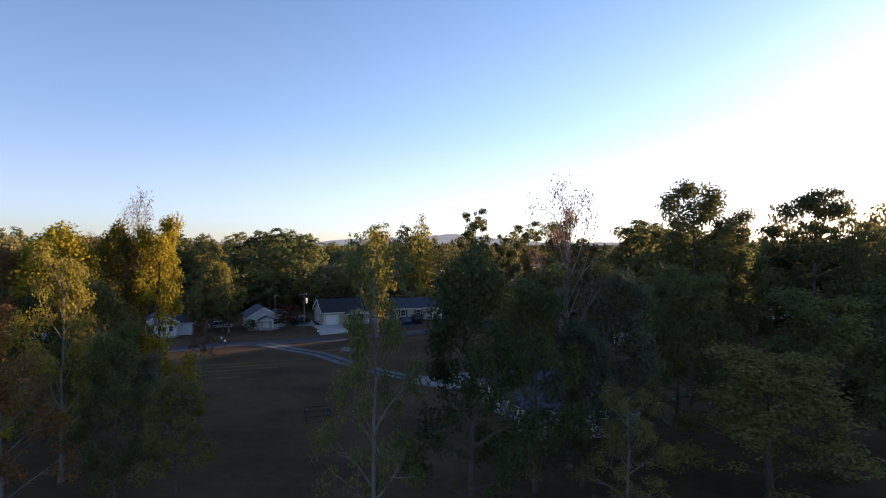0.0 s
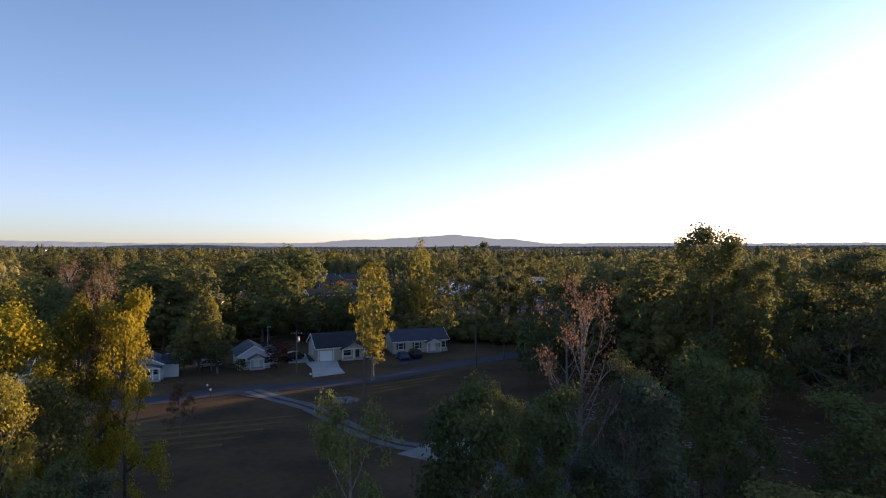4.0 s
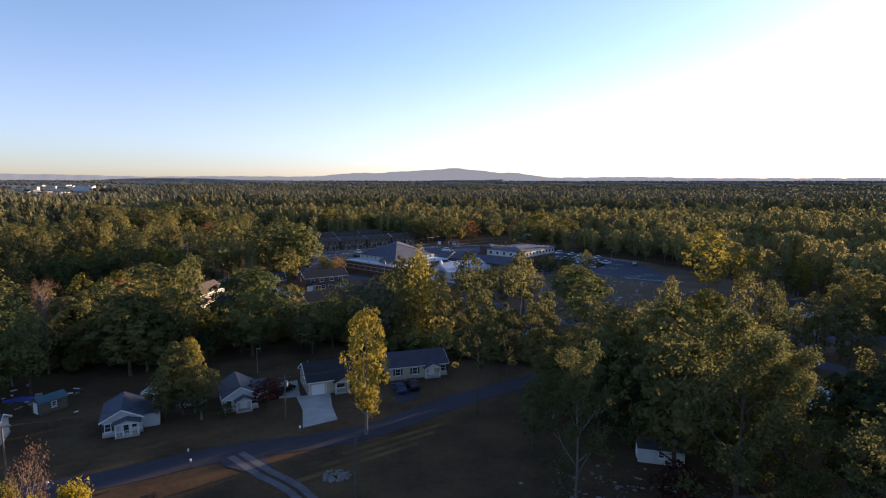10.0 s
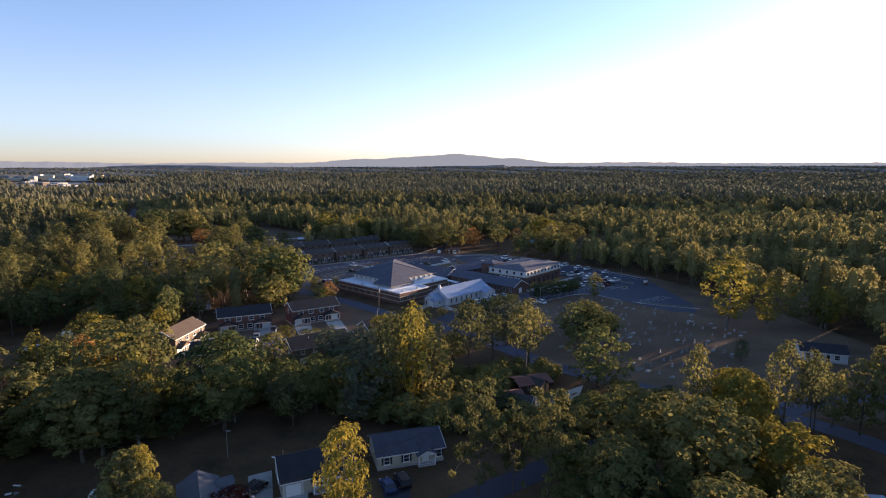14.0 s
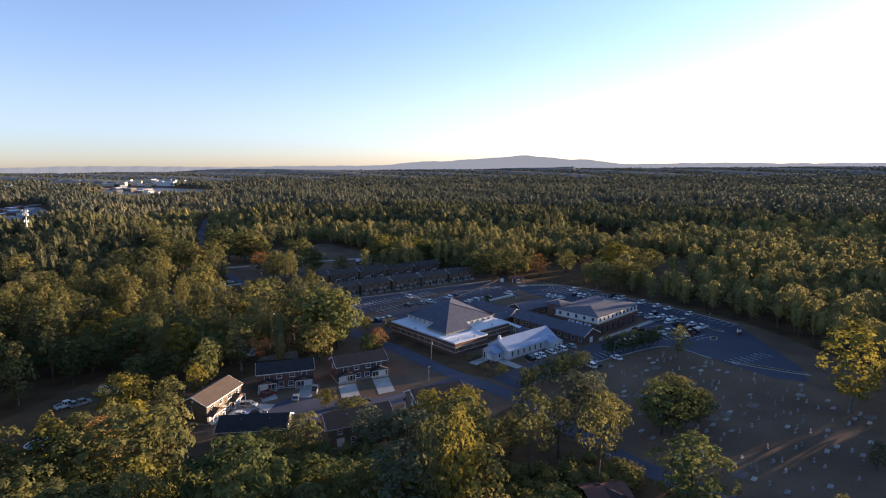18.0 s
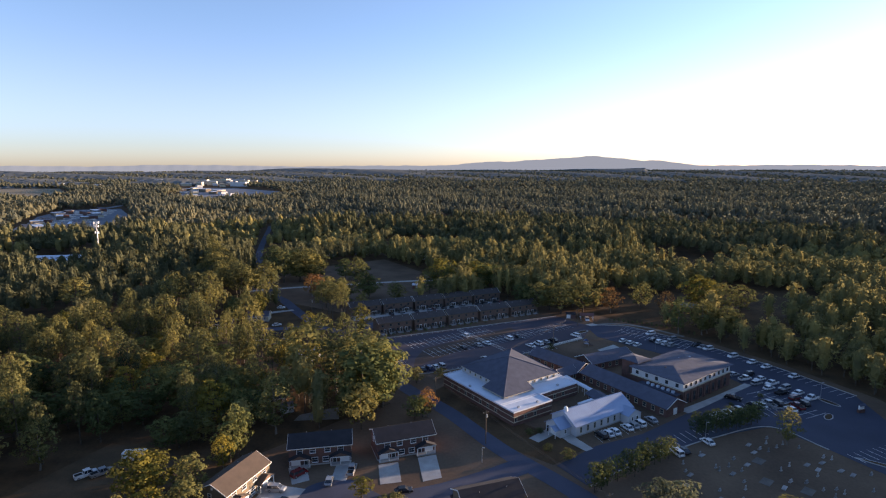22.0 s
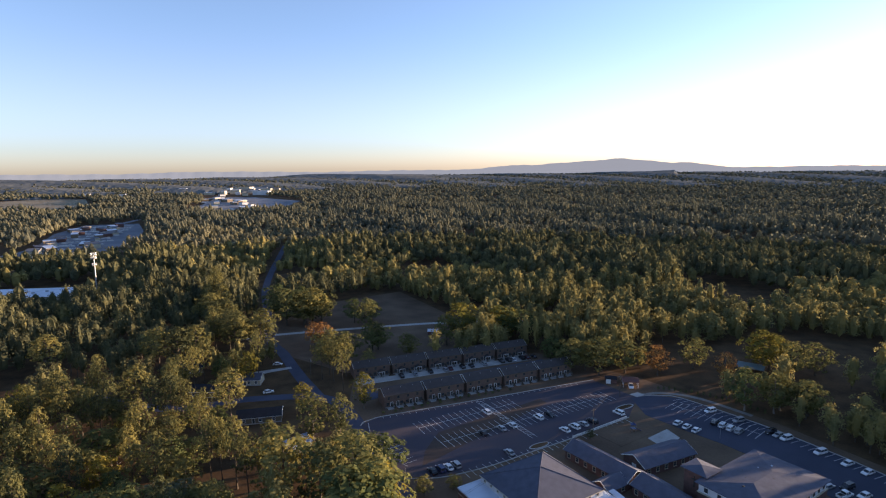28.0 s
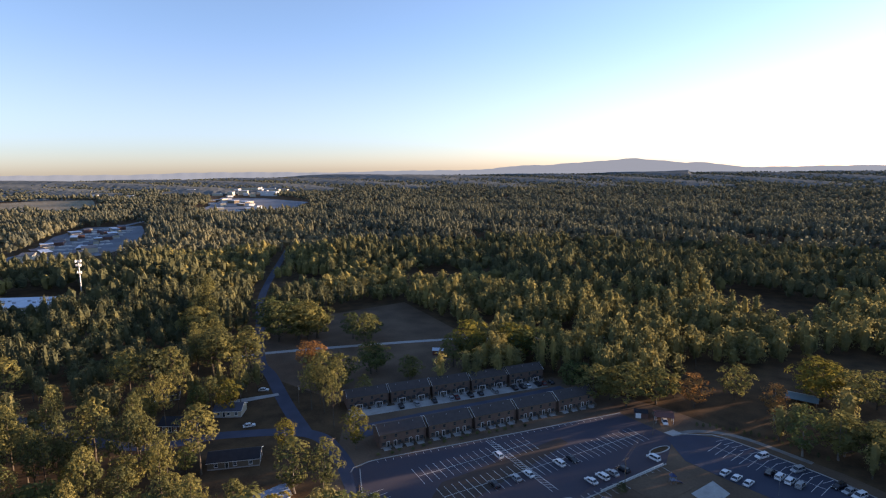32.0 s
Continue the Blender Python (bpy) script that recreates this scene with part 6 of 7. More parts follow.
for u, v in ((-4, 3), (2, -2), (5, 4), (-9, 1), (9, 2), (0, 6)):
    part("roof_vent", Shape().box((u, v, 8.85 - abs(v) * 0.1), (0.45, 0.45, 0.9)), WHITEROOF if u in (5, 9) else DARKTRIM, e)
tw = part("tower", Shape().box((-9.4, 13.6, 4.4), (6.6, 6.8, 8.8)), BRICK, e, "square brick tower with a dark cross")
part("tower_roof", hip_roof(6.6, 6.8, 8.8, 1.0, 0.9, 0.2, -9.4, 13.6), SHINGLE, tw)
part("cross", Shape().box((-12.76, 13.6, 5.6), (0.12, 0.3, 3.6)).box((-12.77, 13.6, 6.3), (0.12, 1.8, 0.3)), DARKTRIM, tw)
part("link_block", Shape().box((-17.2, -2, 1.9), (2.6, 15, 3.8)), BRICK, e)
for k in range(6):
    part("roof_unit", Shape().box((-17.3 + 0.25 * (k % 2), -7.5 + 2.0 * k, 4.4), (0.9, 0.9, 0.75)), WHITEROOF, e)
part("link_roof", Shape().box((-17.2, -2, 3.9), (2.9, 15.4, 0.25)), SHINGLE, e)


def wing(x, y, deg, L, D, hh, rh, label, gable_w=True):
    e = empty("church_wing", pose(x, y, 0, 0, 0, deg), label, "church wing")
    part("wall", gable_walls(L, D, hh, rh), BRICK, e)
    part("roof", gable_roof(L, D, hh + 0.03, rh, 0.6), SHINGLE, e)
    for q in (-1, 1):
        rake(e, L, D, hh, rh, over=0.6, side=q)
    n = int(L / 3.2)
    for k in range(n):
        u = -L / 2 + 1.6 + k * (L - 3.2) / max(1, n - 1)
        window(e, u, -D / 2, 1.7, 270, 1.2, 1.5, trim=CREAM)
        window(e, u, D / 2, 1.7, 90, 1.2, 1.5, trim=CREAM)
    door(e, -L / 2 - 0.02, 0, 0.1, 180, 1.6, 2.1, TRIM)
    return e


wing(20.4, 288.4, 135.5, 38, 9.6, 3.4, 2.4, "long single-storey brick wing with a grey gable roof")
wing(-5.2, 310.8, 141.5, 25, 9.0, 3.4, 2.2, "single-storey brick wing with a grey gable roof")
wing(13.0, 320.4, 41, 22, 10.0, 3.3, 2.2, "single-storey brick classroom wing with a grey roof")
wing(-3.0, 298.5, 48, 8, 6.0, 3.0, 1.8, "small gabled brick entrance wing")
wing(10.2, 277.2, 123, 9.5, 5.0, 2.7, 1.0, "low brick annexe with a grey roof beside the chapel")
e = empty("covered_walkway", pose(0.9, 289.6, 0, 0, 0, 130), "flat white roof on posts over the path behind the sanctuary", "covered walkway")
part("roof", Shape().box((0, 0, 3.0), (21.5, 2.2, 0.22)), WHITEROOF, e)
for k in range(7):
    for v in (-0.95, 0.95):
        part("post", Shape().box((-10.2 + 3.4 * k, v, 1.45), (0.12, 0.12, 2.9)), TRIM, e)
e = empty("canopy", pose(5.5, 271.5, 0, 0, 0, 48), "white flat canopy over the entrance path", "canopy")
part("roof", Shape().box((0, 0, 2.9), (7, 3, 0.25)), WHITEROOF, e)
for u in (-3.2, 3.2):
    for v in (-1.3, 1.3):
        part("post", Shape().box((u, v, 1.4), (0.15, 0.15, 2.8)), TRIM, e)
flat("footpath", [(-12, 247), (-9, 245), (-4, 252), (0, 247), (5, 243), (7, 245), (-2, 255), (-6, 256)], 0.085, CONCRETE, "pale concrete footpath to the chapel", "footpath")
flat("footpath", [(38.5, 277), (41, 279.5), (66.5, 309), (64, 310), (50, 294), (36, 279)], 0.086, CONCRETE, "concrete footpath along the hall", "footpath")
flat("footpath", [(-44, 290), (-41, 286), (-36, 290), (-39, 294)], 0.085, CONCRETE, "concrete footpath to the sanctuary", "footpath")
flat("playground", [(-10, 337.5), (4, 350), (12, 341.5), (1, 328.5)], 0.09, LAWN, "fenced grass play area beside the car park", "playground")
flat("plaza", [(10.5, 337.5), (18, 347), (22, 340.7), (15.5, 331.5)], 0.1, CONCRETE, "pale concrete plaza behind the classrooms", "plaza")
# white fence along the car park
s = empty("fence", Matrix.Identity(4), "low white board fence along the car park", "fence")
f = turned(-16.2, 330.0, 49)
for k in range(14):
    part("post", Shape().box((*f(k * 2.3, 0), 0.55), (0.12, 0.12, 1.1), 49), TRIM, s)
    if k < 13:
        for z in (0.35, 0.75, 1.0):
            part("board", Shape().box((*f(k * 2.3 + 1.15, 0.02), z), (2.2, 0.04, 0.22), 49), TRIM, s)
e = empty("play_tower", pose(5.5, 342, 0, 0, 0, 20), "blue and yellow children's climbing tower with a slide", "play tower")
for u in (-0.8, 0.8):
    for v in (-0.8, 0.8):
        part("post", Shape().tube((u, v, 0), (u, v, 2.8), 0.07, 0.07), STEEL, e)
part("deck", Shape().box((0, 0, 1.3), (1.7, 1.7, 0.1)), PAINTS["blue"], e)
part("roof", Shape().solid([(-1, -1, 2.8), (1, -1, 2.8), (1, 1, 2.8), (-1, 1, 2.8), (0, 0, 3.6)], [(3, 2, 1, 0), (0, 1, 4), (1, 2, 4), (2, 3, 4), (3, 0, 4)]), PAINTS["blue"], e)
part("slide", Shape().solid([(0.8, -0.4, 1.35), (0.8, 0.4, 1.35), (3.2, 0.4, 0.2), (3.2, -0.4, 0.2), (0.8, -0.4, 1.25), (0.8, 0.4, 1.25), (3.2, 0.4, 0.1), (3.2, -0.4, 0.1)],
     [(0, 1, 2, 3), (7, 6, 5, 4), (0, 4, 5, 1), (1, 5, 6, 2), (2, 6, 7, 3), (3, 7, 4, 0)]), PAINTS["blue"], e)
# store sheds at the far corner of the car park
e = empty("store_shed", pose(-2.5, 390.5, 0, 0, 0, 5), "small red store shed with a white door", "shed")
part("wall", gable_walls(5.0, 4.0, 2.3, 0.8), BRICK, e)
part("roof", gable_roof(5.0, 4.0, 2.32, 0.8, 0.2, 0.1), DARKSHINGLE, e)
door(e, -1.2, -2.03, 0.05, 270, 1.8, 2.0, TRIM)
e = empty("carport", pose(6.0, 389.0, 0, 0, 0, 5), "open carport with a red metal roof", "carport")
part("roof", gable_roof(7.0, 6.5, 2.7, 0.8, 0.2, 0.1), REDROOF, e)
for u in (-3.2, 3.2):
    for v in (-3, 0, 3):
        part("post", Shape().box((u, v, 1.35), (0.12, 0.12, 2.7)), TRIM, e)
# sign kiosk by the cemetery drive
e = empty("sign_kiosk", pose(95, 291.5, 0, 0, 0, 30), "small white brick-based sign kiosk by the drive", "sign")
part("base", Shape().box((0, 0, 0.6), (2.6, 0.9, 1.2)), BRICK, e)
part("panel", Shape().box((0, 0, 1.9), (2.2, 0.4, 1.4)), TRIM, e)
part("roof", gable_roof(2.6, 1.0, 2.6, 0.5, 0.15, 0.08), SHINGLE, e)

# ---- vehicles ----
def vehicle(kind_, colour):
    """A parked car: body, glasshouse, four wheels, lamps."""
    L, W, H = {"car": (4.7, 1.82, 1.45), "suv": (4.8, 1.9, 1.75), "pickup": (5.6, 1.95, 1.85), "van": (5.0, 1.95, 1.8)}[kind_]
    paint = PAINTS[colour]
    label = {"car": colour + " saloon car", "suv": colour + " sport utility car", "pickup": colour + " pickup truck with an open bed", "van": colour + " family van"}[kind_] + " parked on the ground"
    e = empty({"car": "car", "suv": "car", "pickup": "pickup_truck", "van": "van"}[kind_], Matrix.Identity(4), label, "car" if kind_ in ("car", "suv") else kind_)
    hb = H * 0.58
    prof = [(-L / 2, 0.35), (-L / 2, hb * 0.85), (-L / 2 + 0.25, hb), (L / 2 - 1.2, hb), (L / 2 - 0.25, hb * 0.86), (L / 2, hb * 0.62), (L / 2, 0.35), (L / 2 - 0.2, 0.24), (-L / 2 + 0.2, 0.24)]

    def extrude(p, w0, w1=None):
        s = Shape()
        n = len(p)
        w1 = w1 or w0
        zs = [q[1] for q in p]
        lo, hi = min(zs), max(zs)
        wid = [w0 + (w1 - w0) * (z - lo) / (hi - lo) for z in zs]
        pts = [(x, -w / 2, z) for (x, z), w in zip(p, wid)] + [(x, w / 2, z) for (x, z), w in zip(p, wid)]
        return s.solid(pts, [tuple(range(n)), tuple(range(2 * n - 1, n - 1, -1))] + [((i + 1) % n, i, n + i, n + (i + 1) % n) for i in range(n)])
    body = part("body", extrude(prof, W), paint, e)
    if kind_ == "pickup":
        cab = [(-0.6, hb), (-0.45, H), (0.9, H), (1.6, hb)]
        part("bed_rim", Shape().box((-1.75, -W / 2 + 0.08, hb + 0.06), (1.9, 0.12, 0.14)).box((-1.75, W / 2 - 0.08, hb + 0.06), (1.9, 0.12, 0.14)), paint, body)
        part("bed_floor", Shape().box((-1.75, 0, hb + 0.012), (1.8, W - 0.4, 0.02)), BLACKR, body)
    elif kind_ == "car":
        cab = [(-L / 2 + 0.55, hb), (-L / 2 + 1.2, H), (0.35, H), (1.2, hb)]
    else:
        cab = [(-L / 2 + 0.12, hb), (-L / 2 + 0.4, H), (0.6, H), (1.45, hb)]
    part("glasshouse", extrude(cab, W * 0.95, W * 0.80), GLASS, e)
    x0, x1 = cab[1][0], cab[2][0]
    part("roof_panel", Shape().box(((x0 + x1) / 2, 0, H), (x1 - x0 + 0.25, W * 0.82, 0.07)), paint, e)
    for q in (-1, 1):
        part("pillar", Shape().tube((cab[2][0], q * W * 0.41, H), (cab[3][0], q * W * 0.47, hb), 0.05, 0.05, 4), paint, e)
        part("pillar", Shape().tube((cab[1][0], q * W * 0.41, H), (cab[0][0], q * W * 0.47, hb), 0.06, 0.06, 4), paint, e)
        part("pillar", Shape().box(((x0 + x1) / 2, q * W * 0.445, (H + hb) / 2), (0.1, 0.09, H - hb)), paint, e)
        for x in (-L / 2 + 0.9, L / 2 - 0.95):
            w = part("wheel", Shape().tube((x, q * (W / 2 - 0.21), 0.33), (x, q * (W / 2 + 0.01), 0.33), 0.33, 0.33, 12), BLACKR, e)
            part("rim", Shape().tube((x, q * (W / 2), 0.33), (x, q * (W / 2 + 0.025), 0.33), 0.21, 0.21, 8), STEEL, w)
        part("headlight", Shape().box((L / 2 - 0.03, q * W * 0.36, hb * 0.72), (0.1, 0.36, 0.14)), TRIM, e)
        part("tail_light", Shape().box((-L / 2, q * W * 0.40, hb * 0.78), (0.06, 0.22, 0.2)), PAINTS["red"], e)
    return e


FLEET = {}


def park(kind_, colour, x, y, deg, group="parked cars"):
    key = (kind_, colour)
    m = pose(x, y, 0.08, 0, 0, deg)
    if key not in FLEET:
        FLEET[key] = vehicle(*key)
        FLEET[key].matrix_basis = m
        FLEET[key]["group"] = group
        return
    copy_thing(FLEET[key], m)


# main car park
park("suv", "white", -51.5, 343.0, 133)
park("car", "black", -49.0, 324.8, 136)
park("car", "silver", -43.0, 330.4, 136)
park("car", "white", -39.4, 334.0, 136)
park("suv", "white", -30.4, 343.7, 136)
park("car", "black", -26.4, 347.4, -44)
park("car", "white", -19.4, 335.4, 140)
park("suv", "white", -16.0, 339.0, 140)
park("car", "silver", -12.9, 342.2, 140)
park("suv", "black", -9.6, 345.2, 140)
park("suv", "white", 0.6, 356.2, 140)
for k, c in enumerate(("black", "blue", "white", "silver")):
    park("suv" if k % 2 else "car", c, -59.5 + 2.2 * k, 294.2 + 1.9 * k, 134)
park("car", "silver", -37, 313, 136)
# beside the chapel
f = turned(11.2, 251.2, 43)
for k, c in enumerate(("black", "white", "white", None, "white", "silver", "white", None, "silver")):
    if c:
        park("suv" if k % 3 == 0 else "car", c, *f(k * 2.75, 2.4), 42 + 84)
f = turned(22, 240.5, 42)
for k, c in ((4, "white"), (5, "black"), (9, "white")):
    park("suv" if k == 4 else "car", c, *f(k * 2.7, -0.4), 42 + 80)
for k, c in enumerate(("white", "silver", "white", "black", "silver")):
    park("car" if k % 2 else "suv", c, 46.6 + 2.1 * k, 275.2 + 1.85 * k, 118)
# beside and behind the hall
f = turned(69, 322, -52)
for k, c in enumerate(("silver", "black", "white", "white", "silver", "white", "white", "silver", "black", "white", "red", "white")):
    park(("car", "suv", "pickup")[k % 3], c, *f(k * 2.5 - 1, -5.5 + (2.6 if k % 2 else -2.6)), 38 + (180 if k % 2 else 0))
for k, c in enumerate(("black", "white", "silver", "black", "white", "red", "black")):
    park(("suv", "car", "pickup")[k % 3], c, 61 + 2.9 * k, 287.5 + (1.4 * k if k < 4 else 3.0 * (k - 3) - 3), 112)
park("pickup", "black", 56, 293, 150)
for k, c in ((5, "white"), (9, "silver"), (13, "black"), (14, "silver"), (15, "white"), (19, "white"), (22, "white"), (24, "white"), (28, "white")):
    q = edge[min(k, len(edge) - 1)]
    park("suv" if k % 2 else "car", c, q.x - 2.6, q.y - 2.6, 218)
for k, c in enumerate(("black", "white", "white", "silver")):
    park("suv", c, 36.5 + 2.4 * k, 356.5 - 1.9 * k, 56)
for k in range(3):
    park("car", "white", 22.5 + 3.0 * k, 352.5 - 2.3 * k, 56)
park("van", "white", 6.3, 386.5, 275)
# townhouse court
f = turned(-120.6, 363.0, 37.2)
for u, c in ((22, "black"), (29, "silver"), (37, "black"), (45, "silver"), (47.5, "red"), (54, "black"), (59, "black"), (66, "silver"), (76, "black"), (80, "black"), (83, "white"), (88, "black"), (91, "red"), (95, "black")):
    park("car" if u % 2 else "suv", c, *f(u, -5.4), 127)
# cul-de-sac
park("suv", "red", -70.4, 211.6, 62)
park("car", "silver", -60.9, 210.2, 105)
park("pickup", "silver", -57.2, 216.5, 100)
park("suv", "silver", -72.5, 203.5, 8)
park("car", "white", -71.9, 197.3, 10)
park("car", "white", -71.7, 194.7, 8)
park("car", "black", -67.4, 198.9, 0)
park("car", "black", -40.5, 210.6, 28)
park("suv", "white", -46.3, 196.0, 75)
# near street
park("car", "blue", -8.6, 123.8, 115)
park("suv", "black", -6.1, 125.3, 112)
park("suv", "black", -31.4, 122.8, 68)
park("car", "silver", -46.5, 116.0, 30)
park("pickup", "white", -126, 197.5, 60)
park("pickup", "silver", -122.6, 199.2, 62)
park("car", "white", -151.5, 338.5, 40)
park("car", "white", -168, 371.5, 20)

# ---- cemetery ----
rs_ = np.random.default_rng(21)
STONES = []
for k in range(4):
    s = Shape()
    w, d, hh = ((0.8, 0.22, 0.75), (1.2, 0.3, 0.6), (0.6, 0.2, 1.0), (1.0, 0.25, 0.45))[k]
    s.box((0, 0, 0.09), (w + 0.3, d + 0.3, 0.18)).box((0, 0, 0.18 + hh / 2), (w, d, hh), 0, 0.94)
    STONES.append(s.mesh("headstone", STONE))
SLAB = Shape().box((0, 0, 0.1), (2.2, 1.0, 0.2)).box((0, 0, 0.22), (2.0, 0.8, 0.06)).mesh("grave_slab", STONE)
PLOTEARTH = mat("earthy_gravel", (0.17, 0.145, 0.125), (0.09, 0.078, 0.068), 0.95, 0.3, 5.0, 0.5)
PLOT = Shape().box((0, 0, 0.05), (3.8, 2.6, 0.06)).mesh("grave_plot", PLOTEARTH)
GROUNDS = [(30, 246), (62, 268), (74, 256), (96, 238), (104, 214), (92, 186), (66, 172), (44, 186), (28, 212)]
n_ = 0
f = turned(30, 246, -38)
for row in range(22):
    for col in range(26):
        x, y = f(col * 3.1 + rs_.normal() * 0.8, -45 + row * 4.3 + rs_.normal() * 0.7)
        if not inside(np.array([x]), np.array([y]), GROUNDS)[0] or rs_.random() > 0.50 or n_ > 285:
            continue
        n_ += 1
        pick = rs_.random()
        if pick < 0.66:
            o = new("headstone", STONES[int(rs_.random() * 4)])
            tagged(o, "pale stone headstone in the cemetery grass", "headstone", "cemetery stones")
        elif pick < 0.92:
            o = new("grave_slab", SLAB)
            tagged(o, "flat pale stone slab over a grave", "grave slab", "cemetery stones")
        else:
            o = new("grave_plot", PLOT)
            tagged(o, "gravel-covered grave plot with stone edging", "grave plot", "cemetery stones")
        o.matrix_basis = pose(x, y, 0, 0, 0, 52 + rs_.normal() * 4)

# ---- poles and wires ----
def utility_pole(x, y, h, arm=True, can=False, deg=0, label="weathered wooden utility pole with a cross-arm"):
    e = empty("utility_pole", pose(x, y, 0, 0, 0, deg), label, "utility pole")
    part("pole", Shape().tube((0, 0, -0.2), (0, 0, h), 0.16, 0.10, 8), POLE, e)
    if arm:
        a = part("crossarm", Shape().box((0, 0, h - 0.6), (2.2, 0.1, 0.12)), POLE, e)
        for q in (-0.95, -0.4, 0.4, 0.95):
            part("insulator", Shape().tube((q, 0, h - 0.54), (q, 0, h - 0.36), 0.05, 0.03, 6), STEEL, a)
    if can:
        part("transformer", Shape().tube((0.32, 0, h - 2.2), (0.32, 0, h - 1.2), 0.24, 0.24, 10), STEEL, e)
    return e


utility_pole(-11.1, 85.7, 8.2, arm=False, label="dark bare wooden pole in the mown field")


utility_pole(-11.3, 86.0, 7.6, False, label="bare dark wooden pole standing in the field")
utility_pole(-27.6, 110.6, 8.0, True, True, 25)
utility_pole(-61.6, 90.5, 8.0, True, False, 25)
utility_pole(-24.3, 240.5, 10.5, True, True, 48)
utility_pole(-46.0, 264.0, 10.0, True, False, 48)
utility_pole(-83.0, 297.5, 10.5, True, False, 40)
utility_pole(-9.1, 334.8, 10.5, True, False, 45)
utility_pole(1.3, 375.0, 9.5, True, False, 45)
utility_pole(93.0, 181.0, 9.0, True, False, 20)
utility_pole(-105, 322, 10, True, False, 60)
utility_pole(-135, 368, 10, True, False, 40)
utility_pole(9.5, 207, 9.5, True, False, 40)


def wire(points, sag=0.8, label="slack black overhead wire between poles"):
    s = Shape()
    for a, b in zip(points, points[1:]):
        a, b = Vector(a), Vector(b)
        prev = a
        for k in range(1, 9):
            t = k / 8
            q = a.lerp(b, t) - Vector((0, 0, sag * 4 * t * (1 - t)))
            s.tube(prev, q, 0.025, 0.025, 4, caps=False)
            prev = q
    return tagged(part("overhead_wire", s, DARKTRIM), label, "wire", kind="structure")


for dx in (-0.4, 0.4):
    wire([(-61.6 + dx, 90.5, 7.5), (-27.6 + dx, 110.6, 7.5), (-2, 132, 6.5)])
    wire([(9.5 + dx, 207, 9.0), (-24.3 + dx, 240.5, 10), (-46 + dx, 264, 9.5), (-83 + dx, 297.5, 10), (-105 + dx, 322, 9.5)])
    wire([(-46 + dx, 264, 9.5), (-9.1 + dx, 334.8, 10), (1.3 + dx, 375, 9.0)])
for x, y, hgt_ in ((-23.5, 229.5, 4.6), (-66, 286, 6), (40, 258, 6), (86, 300, 6.5), (36, 344, 6.5), (-40.5, 134, 5.5)):
    e = empty("street_lamp", pose(x, y, 0), "slim grey street lamp on a steel post", "street lamp")
    part("post", Shape().tube((0, 0, 0), (0, 0, hgt_), 0.08, 0.05, 8), STEEL, e)
    part("lamp_head", Shape().box((0.35, 0, hgt_), (0.8, 0.25, 0.12)), STEEL, e)

# cell tower above the pines
e = empty("cell_tower", pose(-403, 476, 0), "tall pale cell tower with antenna panels", "cell tower")
part("mast", Shape().tube((0, 0, 0), (0, 0, 36), 0.55, 0.32, 12), STEEL, e)
for z, r, n in ((35.0, 2.2, 12), (32.0, 1.9, 9), (26.5, 1.6, 6)):
    rg = part("antenna_ring", Shape().tube((0, 0, z - 0.1), (0, 0, z + 0.1), r, r, 12), STEEL, e)
    for k in range(n):
        a = 6.283 * k / n
        part("antenna", Shape().box(((r + 0.1) * math.cos(a), (r + 0.1) * math.sin(a), z + 0.2), (0.16, 0.32, 2.0), math.degrees(a)), STEEL, rg)
# big flat-roofed building, far left
e = empty("warehouse", pose(-449, 450, 0, 0, 0, 22), "large warehouse with a pale flat roof", "warehouse")
part("wall", Shape().box((0, 0, 3.0), (76, 34, 6.0)), CREAM, e)
part("roof", Shape().box((0, 0, 6.15), (76.8, 34.8, 0.35)), WHITEROOF, e)
for k in range(10):
    part("roof_unit", Shape().box((-32 + 7 * k, -4 + 6 * (k % 2), 6.9), (1.8, 1.4, 1.2)), STEEL, e)
for k in range(9):
    window(e, -32 + 8 * k, -17.05, 3.0, 270, 2.4, 1.8)

# ---- small things by the near houses ----
e = empty("hay_feeder", pose(-12.0, 53.2, 0, 0, 0, 20), "rusty metal hay feeder frame in the field", "hay feeder")
for u in (-1.1, 1.1):
    for v in (-0.7, 0.7):
        part("leg", Shape().tube((u, v, 0), (u, v, 1.2), 0.05, 0.05), DARKTRIM, e)
    part("cross_bar", Shape().tube((u, -0.7, 1.15), (u, 0.7, 1.15), 0.05, 0.05).tube((u, -0.7, 0.5), (u, 0.7, 0.5), 0.05, 0.05), DARKTRIM, e)
for v in (-0.7, 0.7):
    part("rail", Shape().tube((-1.2, v, 1.15), (1.2, v, 1.15), 0.05, 0.05).tube((-1.2, v, 0.6), (1.2, v, 0.6), 0.05, 0.05), DARKTRIM, e)
rb = np.random.default_rng(5)
s = Shape()
for k in range(60):
    a, r = rb.random() * 6.28, 1.6 * rb.random() ** 0.5
    s.box((-14.9 + r * math.cos(a) * 1.2, 91 + r * math.sin(a), 0.1 + 0.25 * (1 - r / 1.6)), (0.4 + 0.4 * rb.random(), 0.3 + 0.3 * rb.random(), 0.25), rb.random() * 180, 0.7)
tagged(part("rubble_heap", s, GRAVEL), "low heap of pale rubble in the field", "rubble heap", kind="stuff")
